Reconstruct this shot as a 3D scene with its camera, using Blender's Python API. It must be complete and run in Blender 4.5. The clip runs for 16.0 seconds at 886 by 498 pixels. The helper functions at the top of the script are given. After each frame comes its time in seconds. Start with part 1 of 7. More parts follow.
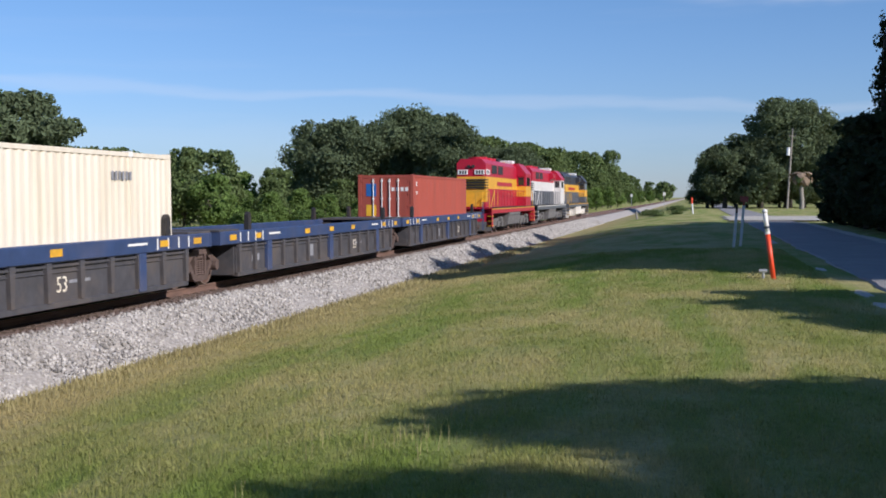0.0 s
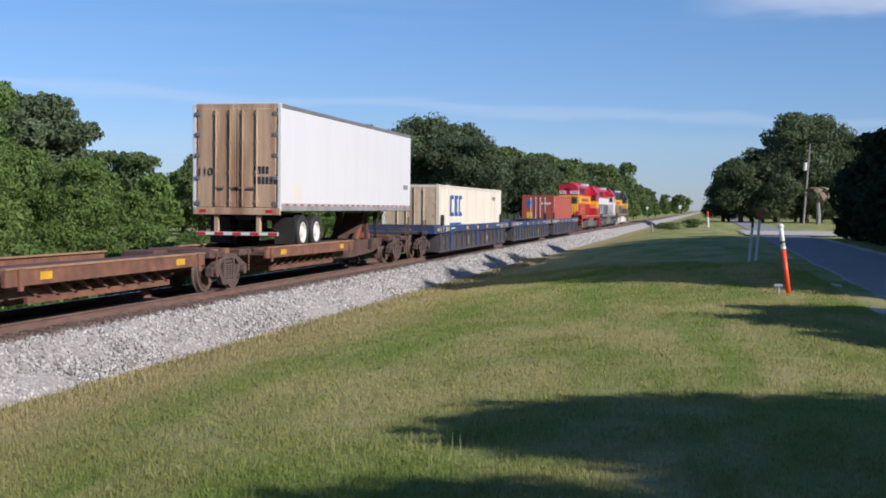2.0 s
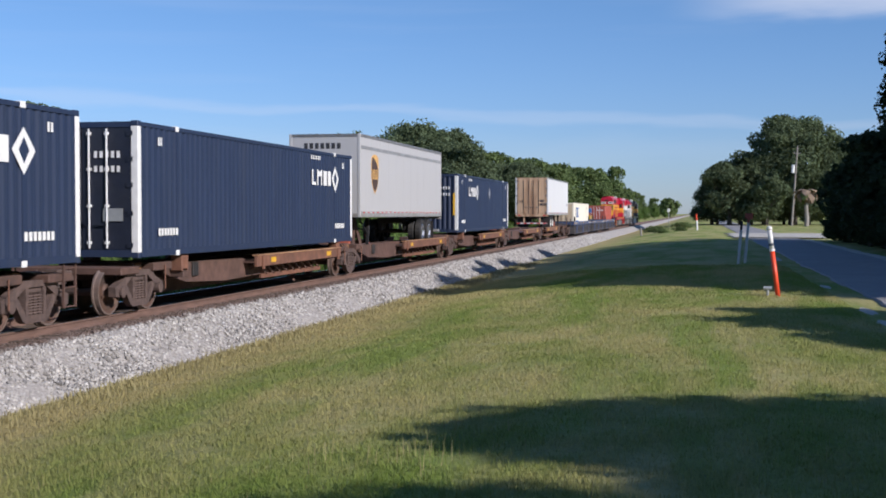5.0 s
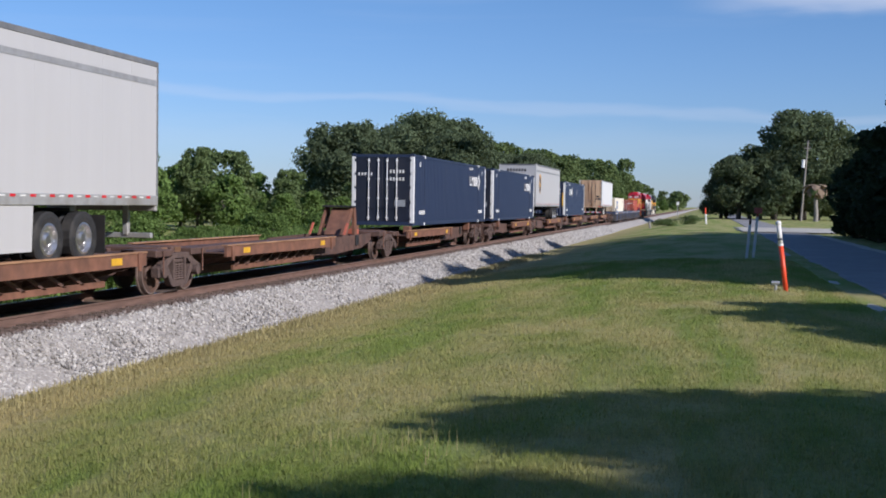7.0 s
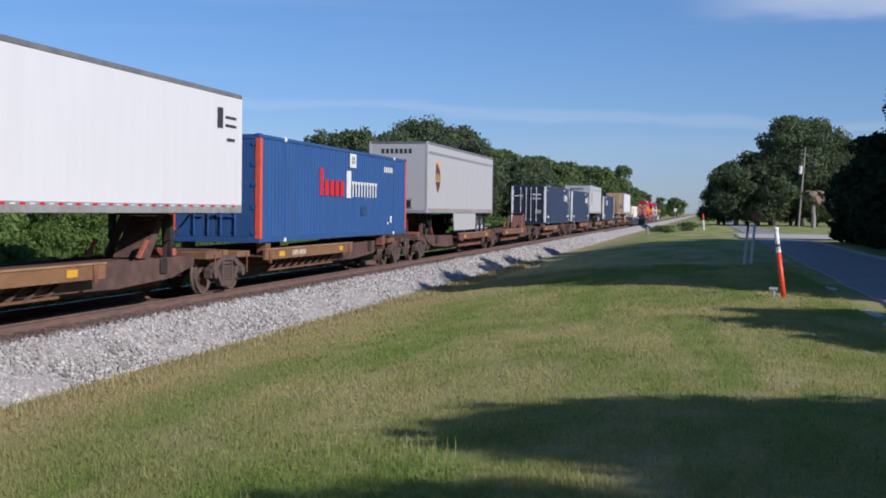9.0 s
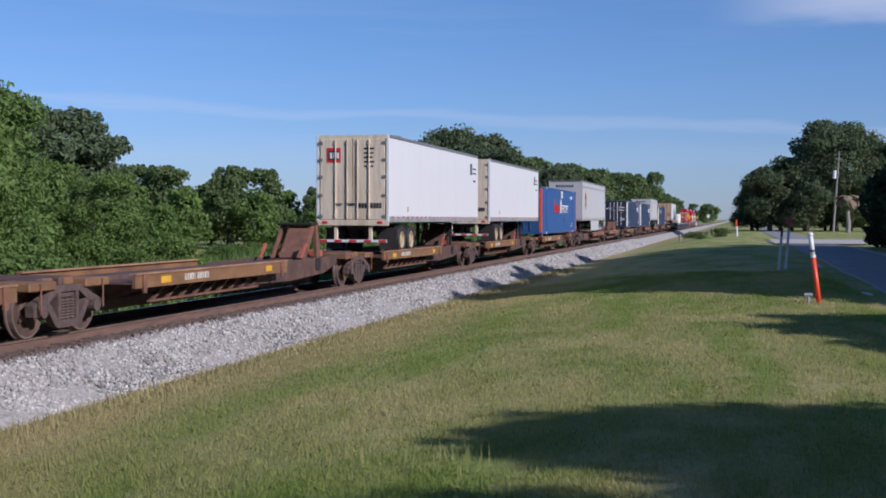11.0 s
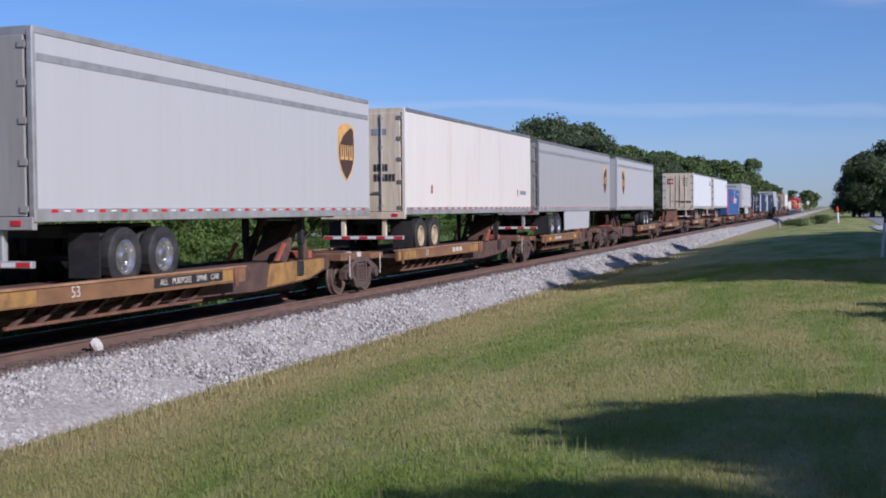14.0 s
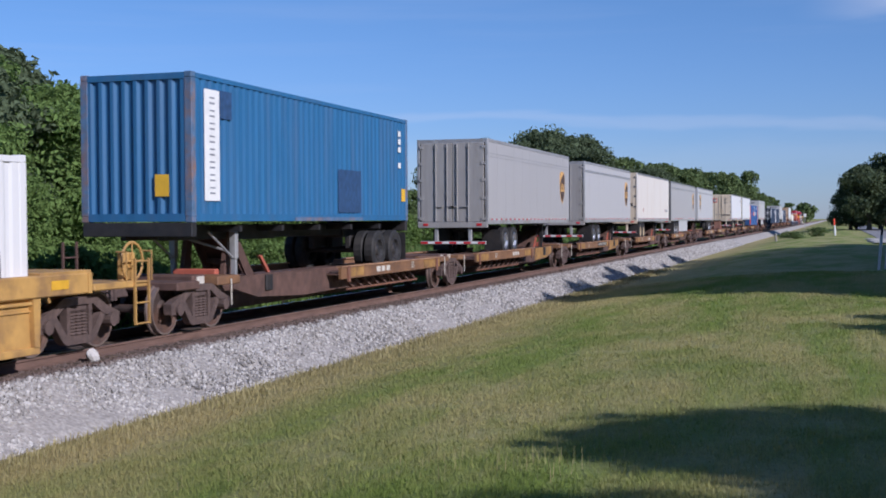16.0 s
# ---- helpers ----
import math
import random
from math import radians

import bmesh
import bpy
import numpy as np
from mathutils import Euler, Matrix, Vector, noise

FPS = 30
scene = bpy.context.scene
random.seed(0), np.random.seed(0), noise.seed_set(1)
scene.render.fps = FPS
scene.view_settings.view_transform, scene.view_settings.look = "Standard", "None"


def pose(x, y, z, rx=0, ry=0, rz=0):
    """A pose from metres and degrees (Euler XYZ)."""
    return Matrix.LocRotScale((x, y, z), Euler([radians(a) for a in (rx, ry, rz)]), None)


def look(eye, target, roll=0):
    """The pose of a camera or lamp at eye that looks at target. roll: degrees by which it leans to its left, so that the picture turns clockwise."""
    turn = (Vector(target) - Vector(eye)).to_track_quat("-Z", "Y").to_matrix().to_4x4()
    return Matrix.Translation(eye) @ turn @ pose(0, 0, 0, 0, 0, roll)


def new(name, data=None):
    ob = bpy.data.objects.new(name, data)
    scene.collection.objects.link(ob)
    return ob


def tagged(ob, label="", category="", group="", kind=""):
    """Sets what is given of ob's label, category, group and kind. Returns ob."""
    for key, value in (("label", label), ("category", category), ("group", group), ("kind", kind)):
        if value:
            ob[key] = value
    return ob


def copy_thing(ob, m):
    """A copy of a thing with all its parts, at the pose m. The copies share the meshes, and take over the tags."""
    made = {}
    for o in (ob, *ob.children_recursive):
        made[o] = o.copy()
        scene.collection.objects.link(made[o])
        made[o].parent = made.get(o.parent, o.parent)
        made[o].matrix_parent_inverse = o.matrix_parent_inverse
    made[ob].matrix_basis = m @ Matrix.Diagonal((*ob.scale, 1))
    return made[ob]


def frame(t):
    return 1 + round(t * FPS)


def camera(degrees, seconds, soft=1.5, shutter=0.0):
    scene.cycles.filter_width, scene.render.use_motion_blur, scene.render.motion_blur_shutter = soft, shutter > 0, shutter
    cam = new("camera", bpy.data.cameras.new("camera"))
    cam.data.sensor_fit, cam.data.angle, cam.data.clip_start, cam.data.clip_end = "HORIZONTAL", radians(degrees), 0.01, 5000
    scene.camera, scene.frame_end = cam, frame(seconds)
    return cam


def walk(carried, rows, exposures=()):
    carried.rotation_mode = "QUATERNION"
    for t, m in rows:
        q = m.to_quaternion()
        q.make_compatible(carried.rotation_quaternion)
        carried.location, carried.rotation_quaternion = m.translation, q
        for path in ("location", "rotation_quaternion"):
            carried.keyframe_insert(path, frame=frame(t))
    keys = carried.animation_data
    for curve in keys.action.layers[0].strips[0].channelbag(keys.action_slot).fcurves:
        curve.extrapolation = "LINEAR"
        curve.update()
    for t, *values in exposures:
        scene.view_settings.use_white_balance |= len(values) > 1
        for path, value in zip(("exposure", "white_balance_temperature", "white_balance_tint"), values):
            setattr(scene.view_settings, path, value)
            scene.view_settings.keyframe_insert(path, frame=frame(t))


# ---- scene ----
# One camera held by hand beside a railway line; y runs along the track, the eye stands over the grass.
CAM_Z = 2.0
TRACK_X = -12.79
RAIL_Z = -0.127          # top of rail
SPEED = 21.2             # metres a second along +y
cam = camera(40.03, 16.0, soft=1.8, shutter=0.05)

VIEW = [  # seconds, yaw, pitch, roll
    (0.0, 11.60, -2.40, 0.32),
    (0.5, 11.76, -2.40, 0.16),
    (1.0, 12.28, -2.24, -0.38),
    (1.5, 12.32, -2.33, -0.54),
    (2.0, 12.32, -1.96, -0.60),
    (2.5, 11.90, -1.88, -0.44),
    (3.0, 11.90, -1.99, -0.07),
    (3.5, 12.07, -1.74, 0.05),
    (4.0, 11.96, -1.66, 0.18),
    (6.5, 11.85, -1.82, -0.68),
    (7.0, 12.22, -2.17, -0.86),
    (7.5, 12.09, -2.11, -0.75),
    (8.0, 12.13, -2.07, -0.80),
    (10.5, 12.59, -1.40, -0.09),
    (11.0, 13.60, -1.45, -0.18),
    (11.5, 13.31, -1.57, -0.41),
    (12.0, 13.67, -1.67, -0.28),
    (12.5, 14.93, -1.82, -0.17),
    (13.0, 17.00, -1.67, 0.26),
    (13.5, 17.63, -1.82, 0.38),
    (14.0, 18.00, -1.88, 0.52),
    (14.5, 17.57, -1.79, 0.60),
    (15.0, 17.57, -1.52, 0.43),
    (15.5, 17.60, -1.49, 0.28),
    (16.0, 17.87, -1.35, 0.33),
]
walk(cam, [(t, pose(0, 0, CAM_Z, 90 + pitch, roll, yaw)) for t, yaw, pitch, roll in VIEW],
     exposures=[(0.0, 0.0, 6350, 17), (4.0, -0.03, 6250, 17), (8.0, -0.11, 6150, 17), (10.5, -0.26, 5950, 20), (13.0, -0.23, 5850, 22), (16.0, -0.24, 5800, 21)])

# ---- daylight ----
SUN_EL, SUN_SIDE = 29.0, 26.0     # height of the sun; degrees behind the square to the track
to_sun = Vector((math.cos(radians(SUN_EL)) * math.cos(radians(SUN_SIDE)),
                 -math.cos(radians(SUN_EL)) * math.sin(radians(SUN_SIDE)), math.sin(radians(SUN_EL))))
sun = new("sun", bpy.data.lights.new("sun", "SUN"))
sun.data.energy, sun.data.angle, sun.data.color = 5.0, radians(0.55), (1.0, 0.95, 0.87)
sun.matrix_world = look((40, -30, 60), Vector((40, -30, 60)) - to_sun)

world = bpy.data.worlds.new("sky")
scene.world = world
world.use_nodes = True


def build_sky():
    nt = world.node_tree
    n, l = nt.nodes, nt.links
    n.clear()
    out, bg = n.new("ShaderNodeOutputWorld"), n.new("ShaderNodeBackground")
    sky = n.new("ShaderNodeTexSky")
    sky.sky_type, sky.sun_disc = "NISHITA", False
    sky.sun_elevation = radians(SUN_EL)
    sky.sun_rotation = radians(90.0 + SUN_SIDE)
    sky.air_density, sky.dust_density, sky.ozone_density = 1.0, 0.15, 2.0
    # thin high cirrus in long streaks, and one brighter bank high up
    geo = n.new("ShaderNodeTexCoord")
    sep = n.new("ShaderNodeSeparateXYZ")
    l.new(geo.outputs["Generated"], sep.inputs[0])
    stretch = n.new("ShaderNodeMapping")
    stretch.inputs["Scale"].default_value = (1.6, 1.6, 26.0)
    stretch.inputs["Rotation"].default_value = (0.0, 0.02, 0.0)
    l.new(geo.outputs["Generated"], stretch.inputs[0])
    nz = n.new("ShaderNodeTexNoise")
    nz.inputs["Scale"].default_value, nz.inputs["Detail"].default_value, nz.inputs["Roughness"].default_value = 1.5, 5.0, 0.55
    l.new(stretch.outputs[0], nz.inputs["Vector"])
    ramp = n.new("ShaderNodeMapRange")
    ramp.inputs[1].default_value, ramp.inputs[2].default_value, ramp.inputs[4].default_value = 0.52, 0.85, 0.10
    l.new(nz.outputs[0], ramp.inputs[0])
    mix = n.new("ShaderNodeMix")
    mix.data_type = "RGBA"
    # a long thin streak low in the sky and a brighter wisp higher up, both ragged
    def math_node(op, a, b=None):
        q = n.new("ShaderNodeMath")
        q.operation = op
        for i, v in enumerate((a, b)):
            if v is None:
                continue
            if isinstance(v, float):
                q.inputs[i].default_value = v
            else:
                l.new(v, q.inputs[i])
        return q.outputs[0]

    def fade(v, lo, hi, top):
        rg = n.new("ShaderNodeMapRange")
        rg.interpolation_type = "SMOOTHSTEP"
        rg.inputs[1].default_value, rg.inputs[2].default_value, rg.inputs[3].default_value, rg.inputs[4].default_value = lo, hi, top, 0.0
        l.new(v, rg.inputs[0])
        return rg.outputs[0]

    rag = n.new("ShaderNodeTexNoise")
    rag.inputs["Scale"].default_value, rag.inputs["Detail"].default_value = 5.0, 6.0
    tall = n.new("ShaderNodeMapping")
    tall.inputs["Scale"].default_value = (1.0, 1.0, 6.0)
    l.new(geo.outputs["Generated"], tall.inputs[0])
    l.new(tall.outputs[0], rag.inputs["Vector"])
    height = math_node("ADD", sep.outputs["Z"], math_node("MULTIPLY", math_node("SUBTRACT", rag.outputs[0], 0.5), 0.035))
    height = math_node("ADD", height, math_node("MULTIPLY", sep.outputs["X"], 0.03))
    streak = fade(math_node("ABSOLUTE", math_node("SUBTRACT", height, 0.073)), 0.0005, 0.0065, 0.15)
    high = math_node("ADD", sep.outputs["Z"], math_node("MULTIPLY", math_node("SUBTRACT", rag.outputs[0], 0.5), 0.06))
    wisp = fade(math_node("ABSOLUTE", math_node("SUBTRACT", high, 0.172)), 0.003, 0.022, 0.5)
    wisp = math_node("MULTIPLY", wisp, fade(math_node("ABSOLUTE", math_node("SUBTRACT", sep.outputs["X"], 0.13)), 0.04, 0.17, 1.0))
    low = fade(math_node("ABSOLUTE", math_node("SUBTRACT", high, 0.048)), 0.002, 0.020, 0.06)
    l.new(math_node("MAXIMUM", math_node("MAXIMUM", ramp.outputs[0], low), math_node("MAXIMUM", streak, wisp)), mix.inputs[0])
    clear = n.new("ShaderNodeVectorMath")      # clean sea air: a little bluer than the model
    clear.operation = "MULTIPLY"
    rise, air = n.new("ShaderNodeMapRange"), n.new("ShaderNodeMix")
    rise.inputs[1].default_value, rise.inputs[2].default_value = -0.02, 0.22
    l.new(sep.outputs["Z"], rise.inputs[0])
    air.data_type = "RGBA"
    air.inputs[6].default_value, air.inputs[7].default_value = (0.66, 0.86, 1.40, 1), (0.71, 1.02, 1.33, 1)
    l.new(rise.outputs[0], air.inputs[0])
    l.new(air.outputs[2], clear.inputs[1])
    l.new(sky.outputs[0], clear.inputs[0])
    l.new(clear.outputs[0], mix.inputs[6])
    mix.inputs[7].default_value = (9.2, 9.7, 10.4, 1)
    l.new(mix.outputs[2], bg.inputs[0])
    bg.inputs[1].default_value = 0.085
    l.new(bg.outputs[0], out.inputs[0])


build_sky()

# ---- materials ----
def mat(name, c, rough=0.6, metal=0.0, var=0.25, scale=5.0, dirt=None, amount=0.0, dirt_scale=1.2, low=0.45, bump=0.15,
        bump_scale=30.0, stretch=(1, 1, 1), each=0.0, island=0.0, spec=0.5):
    """Two scales of variation on a base colour: fine grain, and stains of a second colour."""
    m = bpy.data.materials.new(name)
    m.use_nodes = True
    n, l = m.node_tree.nodes, m.node_tree.links
    b = n["Principled BSDF"]
    b.inputs["Roughness"].default_value, b.inputs["Metallic"].default_value = rough, metal
    b.inputs["Specular IOR Level"].default_value = spec
    co, mp = n.new("ShaderNodeTexCoord"), n.new("ShaderNodeMapping")
    mp.inputs["Scale"].default_value = stretch
    l.new(co.outputs["Object"], mp.inputs[0])
    grain = n.new("ShaderNodeTexNoise")
    grain.inputs["Scale"].default_value, grain.inputs["Detail"].default_value = scale, 5.0
    l.new(mp.outputs[0], grain.inputs["Vector"])
    val = n.new("ShaderNodeMapRange")
    val.inputs[1].default_value, val.inputs[2].default_value = 0.25, 0.75
    val.inputs[3].default_value, val.inputs[4].default_value = 1 - var, 1 + var
    l.new(grain.outputs[0], val.inputs[0])
    last = val.outputs[0]
    for amt, node, sock in ((each, "ShaderNodeObjectInfo", "Random"), (island, "ShaderNodeNewGeometry", "Random Per Island")):
        if amt:
            src, rg, mul = n.new(node), n.new("ShaderNodeMapRange"), n.new("ShaderNodeMath")
            rg.inputs[3].default_value, rg.inputs[4].default_value = 1 - amt, 1 + amt
            mul.operation = "MULTIPLY"
            l.new(src.outputs[sock], rg.inputs[0])
            l.new(rg.outputs[0], mul.inputs[0])
            l.new(last, mul.inputs[1])
            last = mul.outputs[0]
    tint = n.new("ShaderNodeVectorMath")
    tint.operation = "SCALE"
    tint.inputs[0].default_value = c
    l.new(last, tint.inputs["Scale"])
    col = tint.outputs[0]
    if dirt:
        nz, rg, mx = n.new("ShaderNodeTexNoise"), n.new("ShaderNodeMapRange"), n.new("ShaderNodeMix")
        nz.inputs["Scale"].default_value, nz.inputs["Detail"].default_value, nz.inputs["Roughness"].default_value = dirt_scale, 7.0, 0.65
        l.new(mp.outputs[0], nz.inputs["Vector"])
        rg.inputs[1].default_value, rg.inputs[2].default_value, rg.inputs[4].default_value = low, low + 0.25, amount
        l.new(nz.outputs[0], rg.inputs[0])
        mx.data_type = "RGBA"
        l.new(rg.outputs[0], mx.inputs[0])
        l.new(col, mx.inputs[6])
        mx.inputs[7].default_value = (*dirt, 1)
        col = mx.outputs[2]
    l.new(col, b.inputs["Base Color"])
    if bump:
        fine, bp = n.new("ShaderNodeTexNoise"), n.new("ShaderNodeBump")
        fine.inputs["Scale"].default_value, fine.inputs["Detail"].default_value = bump_scale, 3.0
        bp.inputs["Strength"].default_value, bp.inputs["Distance"].default_value = bump, 0.02
        l.new(mp.outputs[0], fine.inputs["Vector"])
        l.new(fine.outputs[0], bp.inputs["Height"])
        l.new(bp.outputs[0], b.inputs["Normal"])
    return m


def leaf_mat(name, c, glow, vary=0.28):
    """Leaves: matt upper side, some light coming through, each spray of its own shade."""
    m = mat(name, c, rough=0.75, var=0.28, scale=0.45, island=vary, each=0.12, bump=0, spec=0.08)
    n, l = m.node_tree.nodes, m.node_tree.links
    b, out = n["Principled BSDF"], n["Material Output"]
    tr, mx = n.new("ShaderNodeBsdfTranslucent"), n.new("ShaderNodeMixShader")
    tr.inputs[0].default_value = (*glow, 1)
    mx.inputs[0].default_value = 0.28
    l.new(b.outputs[0], mx.inputs[1])
    l.new(tr.outputs[0], mx.inputs[2])
    l.new(mx.outputs[0], out.inputs[0])
    return m


def lawn_mat(name, lift, through_light=0.0):
    """Mown grass: green and olive patches, dry straw near the ballast, faint mower lanes along the line."""
    m = bpy.data.materials.new(name)
    m.use_nodes = True
    n, l = m.node_tree.nodes, m.node_tree.links
    b = n["Principled BSDF"]
    b.inputs["Roughness"].default_value, b.inputs["Specular IOR Level"].default_value = 0.9, 0.1
    co = n.new("ShaderNodeTexCoord")

    def noise_of(scale, detail, stretch=(1, 1, 1)):
        mp, nz = n.new("ShaderNodeMapping"), n.new("ShaderNodeTexNoise")
        mp.inputs["Scale"].default_value = stretch
        l.new(co.outputs["Object"], mp.inputs[0])
        l.new(mp.outputs[0], nz.inputs["Vector"])
        nz.inputs["Scale"].default_value, nz.inputs["Detail"].default_value, nz.inputs["Roughness"].default_value = scale, detail, 0.65
        return nz.outputs[0]

    def mixed(a, c, fac, lo, hi, top=1.0):
        rg, mx = n.new("ShaderNodeMapRange"), n.new("ShaderNodeMix")
        rg.inputs[1].default_value, rg.inputs[2].default_value, rg.inputs[4].default_value = lo, hi, top
        l.new(fac, rg.inputs[0])
        mx.data_type = "RGBA"
        l.new(rg.outputs[0], mx.inputs[0])
        if isinstance(a, tuple):
            mx.inputs[6].default_value = (*a, 1)
        else:
            l.new(a, mx.inputs[6])
        mx.inputs[7].default_value = (*c, 1)
        return mx.outputs[2]

    col = mixed((0.250, 0.290, 0.085), (0.410, 0.375, 0.165), noise_of(0.30, 6, (1, 0.6, 1)), 0.42, 0.58)
    col = mixed(col, (0.43, 0.385, 0.185), noise_of(0.9, 8, (1, 0.45, 1)), 0.44, 0.66, 0.65)
    col = mixed(col, (0.190, 0.275, 0.058), noise_of(0.30, 4, (1.5, 0.28, 1)), 0.48, 0.60, 0.8)
    col = mixed(col, (0.155, 0.175, 0.052), noise_of(14.0, 6, (1, 0.6, 1)), 0.48, 0.72, 0.6)
    col = mixed(col, (0.50, 0.45, 0.26), noise_of(9.0, 8, (1, 0.5, 1)), 0.58, 0.78, 0.6)
    sep = n.new("ShaderNodeSeparateXYZ")
    l.new(co.outputs["Object"], sep.inputs[0])
    wob, add = n.new("ShaderNodeMath"), n.new("ShaderNodeMath")
    wob.operation, add.operation = "MULTIPLY", "ADD"
    wob.inputs[1].default_value = 3.5
    l.new(noise_of(0.8, 6), wob.inputs[0])
    l.new(wob.outputs[0], add.inputs[0])
    l.new(sep.outputs["X"], add.inputs[1])
    inv = n.new("ShaderNodeMath")
    inv.operation = "MULTIPLY"
    inv.inputs[1].default_value = -1.0
    l.new(add.outputs[0], inv.inputs[0])
    near = n.new("ShaderNodeMath")      # the dry strip ends at the track; beyond it the meadow is green
    near.operation = "GREATER_THAN"
    near.inputs[1].default_value = -16.0
    l.new(sep.outputs["X"], near.inputs[0])
    strip = n.new("ShaderNodeMath")
    strip.operation = "MULTIPLY"
    l.new(inv.outputs[0], strip.inputs[0])
    l.new(near.outputs[0], strip.inputs[1])
    col = mixed(col, (0.42, 0.345, 0.175), strip.outputs[0], 4.0, 6.9, 0.74)
    up = n.new("ShaderNodeVectorMath")
    up.operation = "SCALE"
    up.inputs["Scale"].default_value = lift
    l.new(col, up.inputs[0])
    l.new(up.outputs[0], b.inputs["Base Color"])
    bp = n.new("ShaderNodeBump")
    bp.inputs["Strength"].default_value, bp.inputs["Distance"].default_value = 0.8, 0.08
    l.new(noise_of(11.0, 6), bp.inputs["Height"])
    l.new(bp.outputs[0], b.inputs["Normal"])
    if through_light:
        tr, mx = n.new("ShaderNodeBsdfTranslucent"), n.new("ShaderNodeMixShader")
        l.new(up.outputs[0], tr.inputs[0])
        mx.inputs[0].default_value = through_light
        l.new(b.outputs[0], mx.inputs[1])
        l.new(tr.outputs[0], mx.inputs[2])
        l.new(mx.outputs[0], n["Material Output"].inputs[0])
    return m


def rail_dust(m):
    """Brown rust and brake dust that has settled on the stones along both rails."""
    n, l = m.node_tree.nodes, m.node_tree.links
    b = n["Principled BSDF"]
    old = b.inputs["Base Color"].links[0].from_socket
    co, sep, nz = n.new("ShaderNodeTexCoord"), n.new("ShaderNodeSeparateXYZ"), n.new("ShaderNodeTexNoise")
    l.new(co.outputs["Object"], sep.inputs[0])
    nz.inputs["Scale"].default_value, nz.inputs["Detail"].default_value = 2.2, 5.0
    l.new(co.outputs["Object"], nz.inputs["Vector"])
    wob = n.new("ShaderNodeMath")
    wob.operation = "MULTIPLY_ADD"
    wob.inputs[1].default_value = 0.35
    l.new(nz.outputs[0], wob.inputs[0])
    l.new(sep.outputs["X"], wob.inputs[2])
    rg, mx = n.new("ShaderNodeMapRange"), n.new("ShaderNodeMix")
    rg.inputs[1].default_value, rg.inputs[2].default_value = TRACK_X + 1.78, TRACK_X + 1.60
    rg.inputs[3].default_value, rg.inputs[4].default_value = 0.0, 0.93
    l.new(wob.outputs[0], rg.inputs[0])
    mx.data_type = "RGBA"
    l.new(rg.outputs[0], mx.inputs[0])
    l.new(old, mx.inputs[6])
    mx.inputs[7].default_value = (0.118, 0.077, 0.062, 1)
    l.new(mx.outputs[2], b.inputs["Base Color"])


LAWN, BLADE = lawn_mat("lawn", 1.01), lawn_mat("grass_blades", 1.31, 0.42)
BALLAST = mat("ballast_stone", (0.365, 0.340, 0.312), 0.9, var=0.35, scale=16, dirt=(0.19, 0.175, 0.16), amount=0.75, dirt_scale=9, low=0.5, bump=0.9, bump_scale=22)
STONE = mat("loose_stone", (0.4085, 0.3914, 0.3705), 0.85, var=0.2, scale=20, dirt=(0.27, 0.24, 0.20), amount=0.4, dirt_scale=1.4, island=0.42, bump=0.2)
rail_dust(BALLAST)
rail_dust(STONE)
ASPHALT = mat("asphalt", (0.255, 0.250, 0.248), 0.85, var=0.2, scale=60, dirt=(0.33, 0.32, 0.305), amount=0.7, dirt_scale=0.5, bump=0.5, bump_scale=120)
PALE = mat("pale_sand", (0.52, 0.49, 0.43), 0.95, var=0.2, scale=12, dirt=(0.28, 0.27, 0.2), amount=0.7, dirt_scale=0.7, bump=0.4)
RAIL = mat("rusty_rail", (0.170, 0.102, 0.078), 0.85, 0.0, var=0.3, scale=9, dirt=(0.12, 0.075, 0.058), amount=0.7, dirt_scale=2, stretch=(1, 0.2, 1))
TREAD = mat("polished_steel", (0.55, 0.54, 0.52), 0.28, 1.0, var=0.1, bump=0.03)
TIE = mat("creosote_tie", (0.11, 0.078, 0.055), 0.9, var=0.35, scale=4, stretch=(1, 6, 6), each=0.3, bump=0.6)
BARK = mat("bark", (0.10, 0.085, 0.068), 0.95, var=0.35, scale=6, stretch=(1, 1, 0.25), bump=0.8, bump_scale=14)
GREYWOOD = mat("weathered_pole", (0.27, 0.245, 0.215), 0.9, var=0.3, scale=8, stretch=(1, 1, 0.1), bump=0.4)
OAK = leaf_mat("oak_leaves", (0.108, 0.142, 0.078), (0.20, 0.24, 0.10))
SUBTREE = leaf_mat("tree_leaves", (0.1288, 0.1748, 0.0699), (0.22, 0.30, 0.10))
VINE = leaf_mat("vine_leaves", (0.1333, 0.2021, 0.0602), (0.24, 0.36, 0.09))
# very dark leaf colour carries the shade on the screen's near side
SHADED_LEAF = leaf_mat("dark_needles", (0.045, 0.060, 0.030), (0.05, 0.08, 0.03))
DEADLEAF = leaf_mat("dead_fronds", (0.34, 0.255, 0.185), (0.26, 0.18, 0.12))
STRAW = leaf_mat("dry_stalks", (0.42, 0.37, 0.19), (0.40, 0.34, 0.17), 0.3)

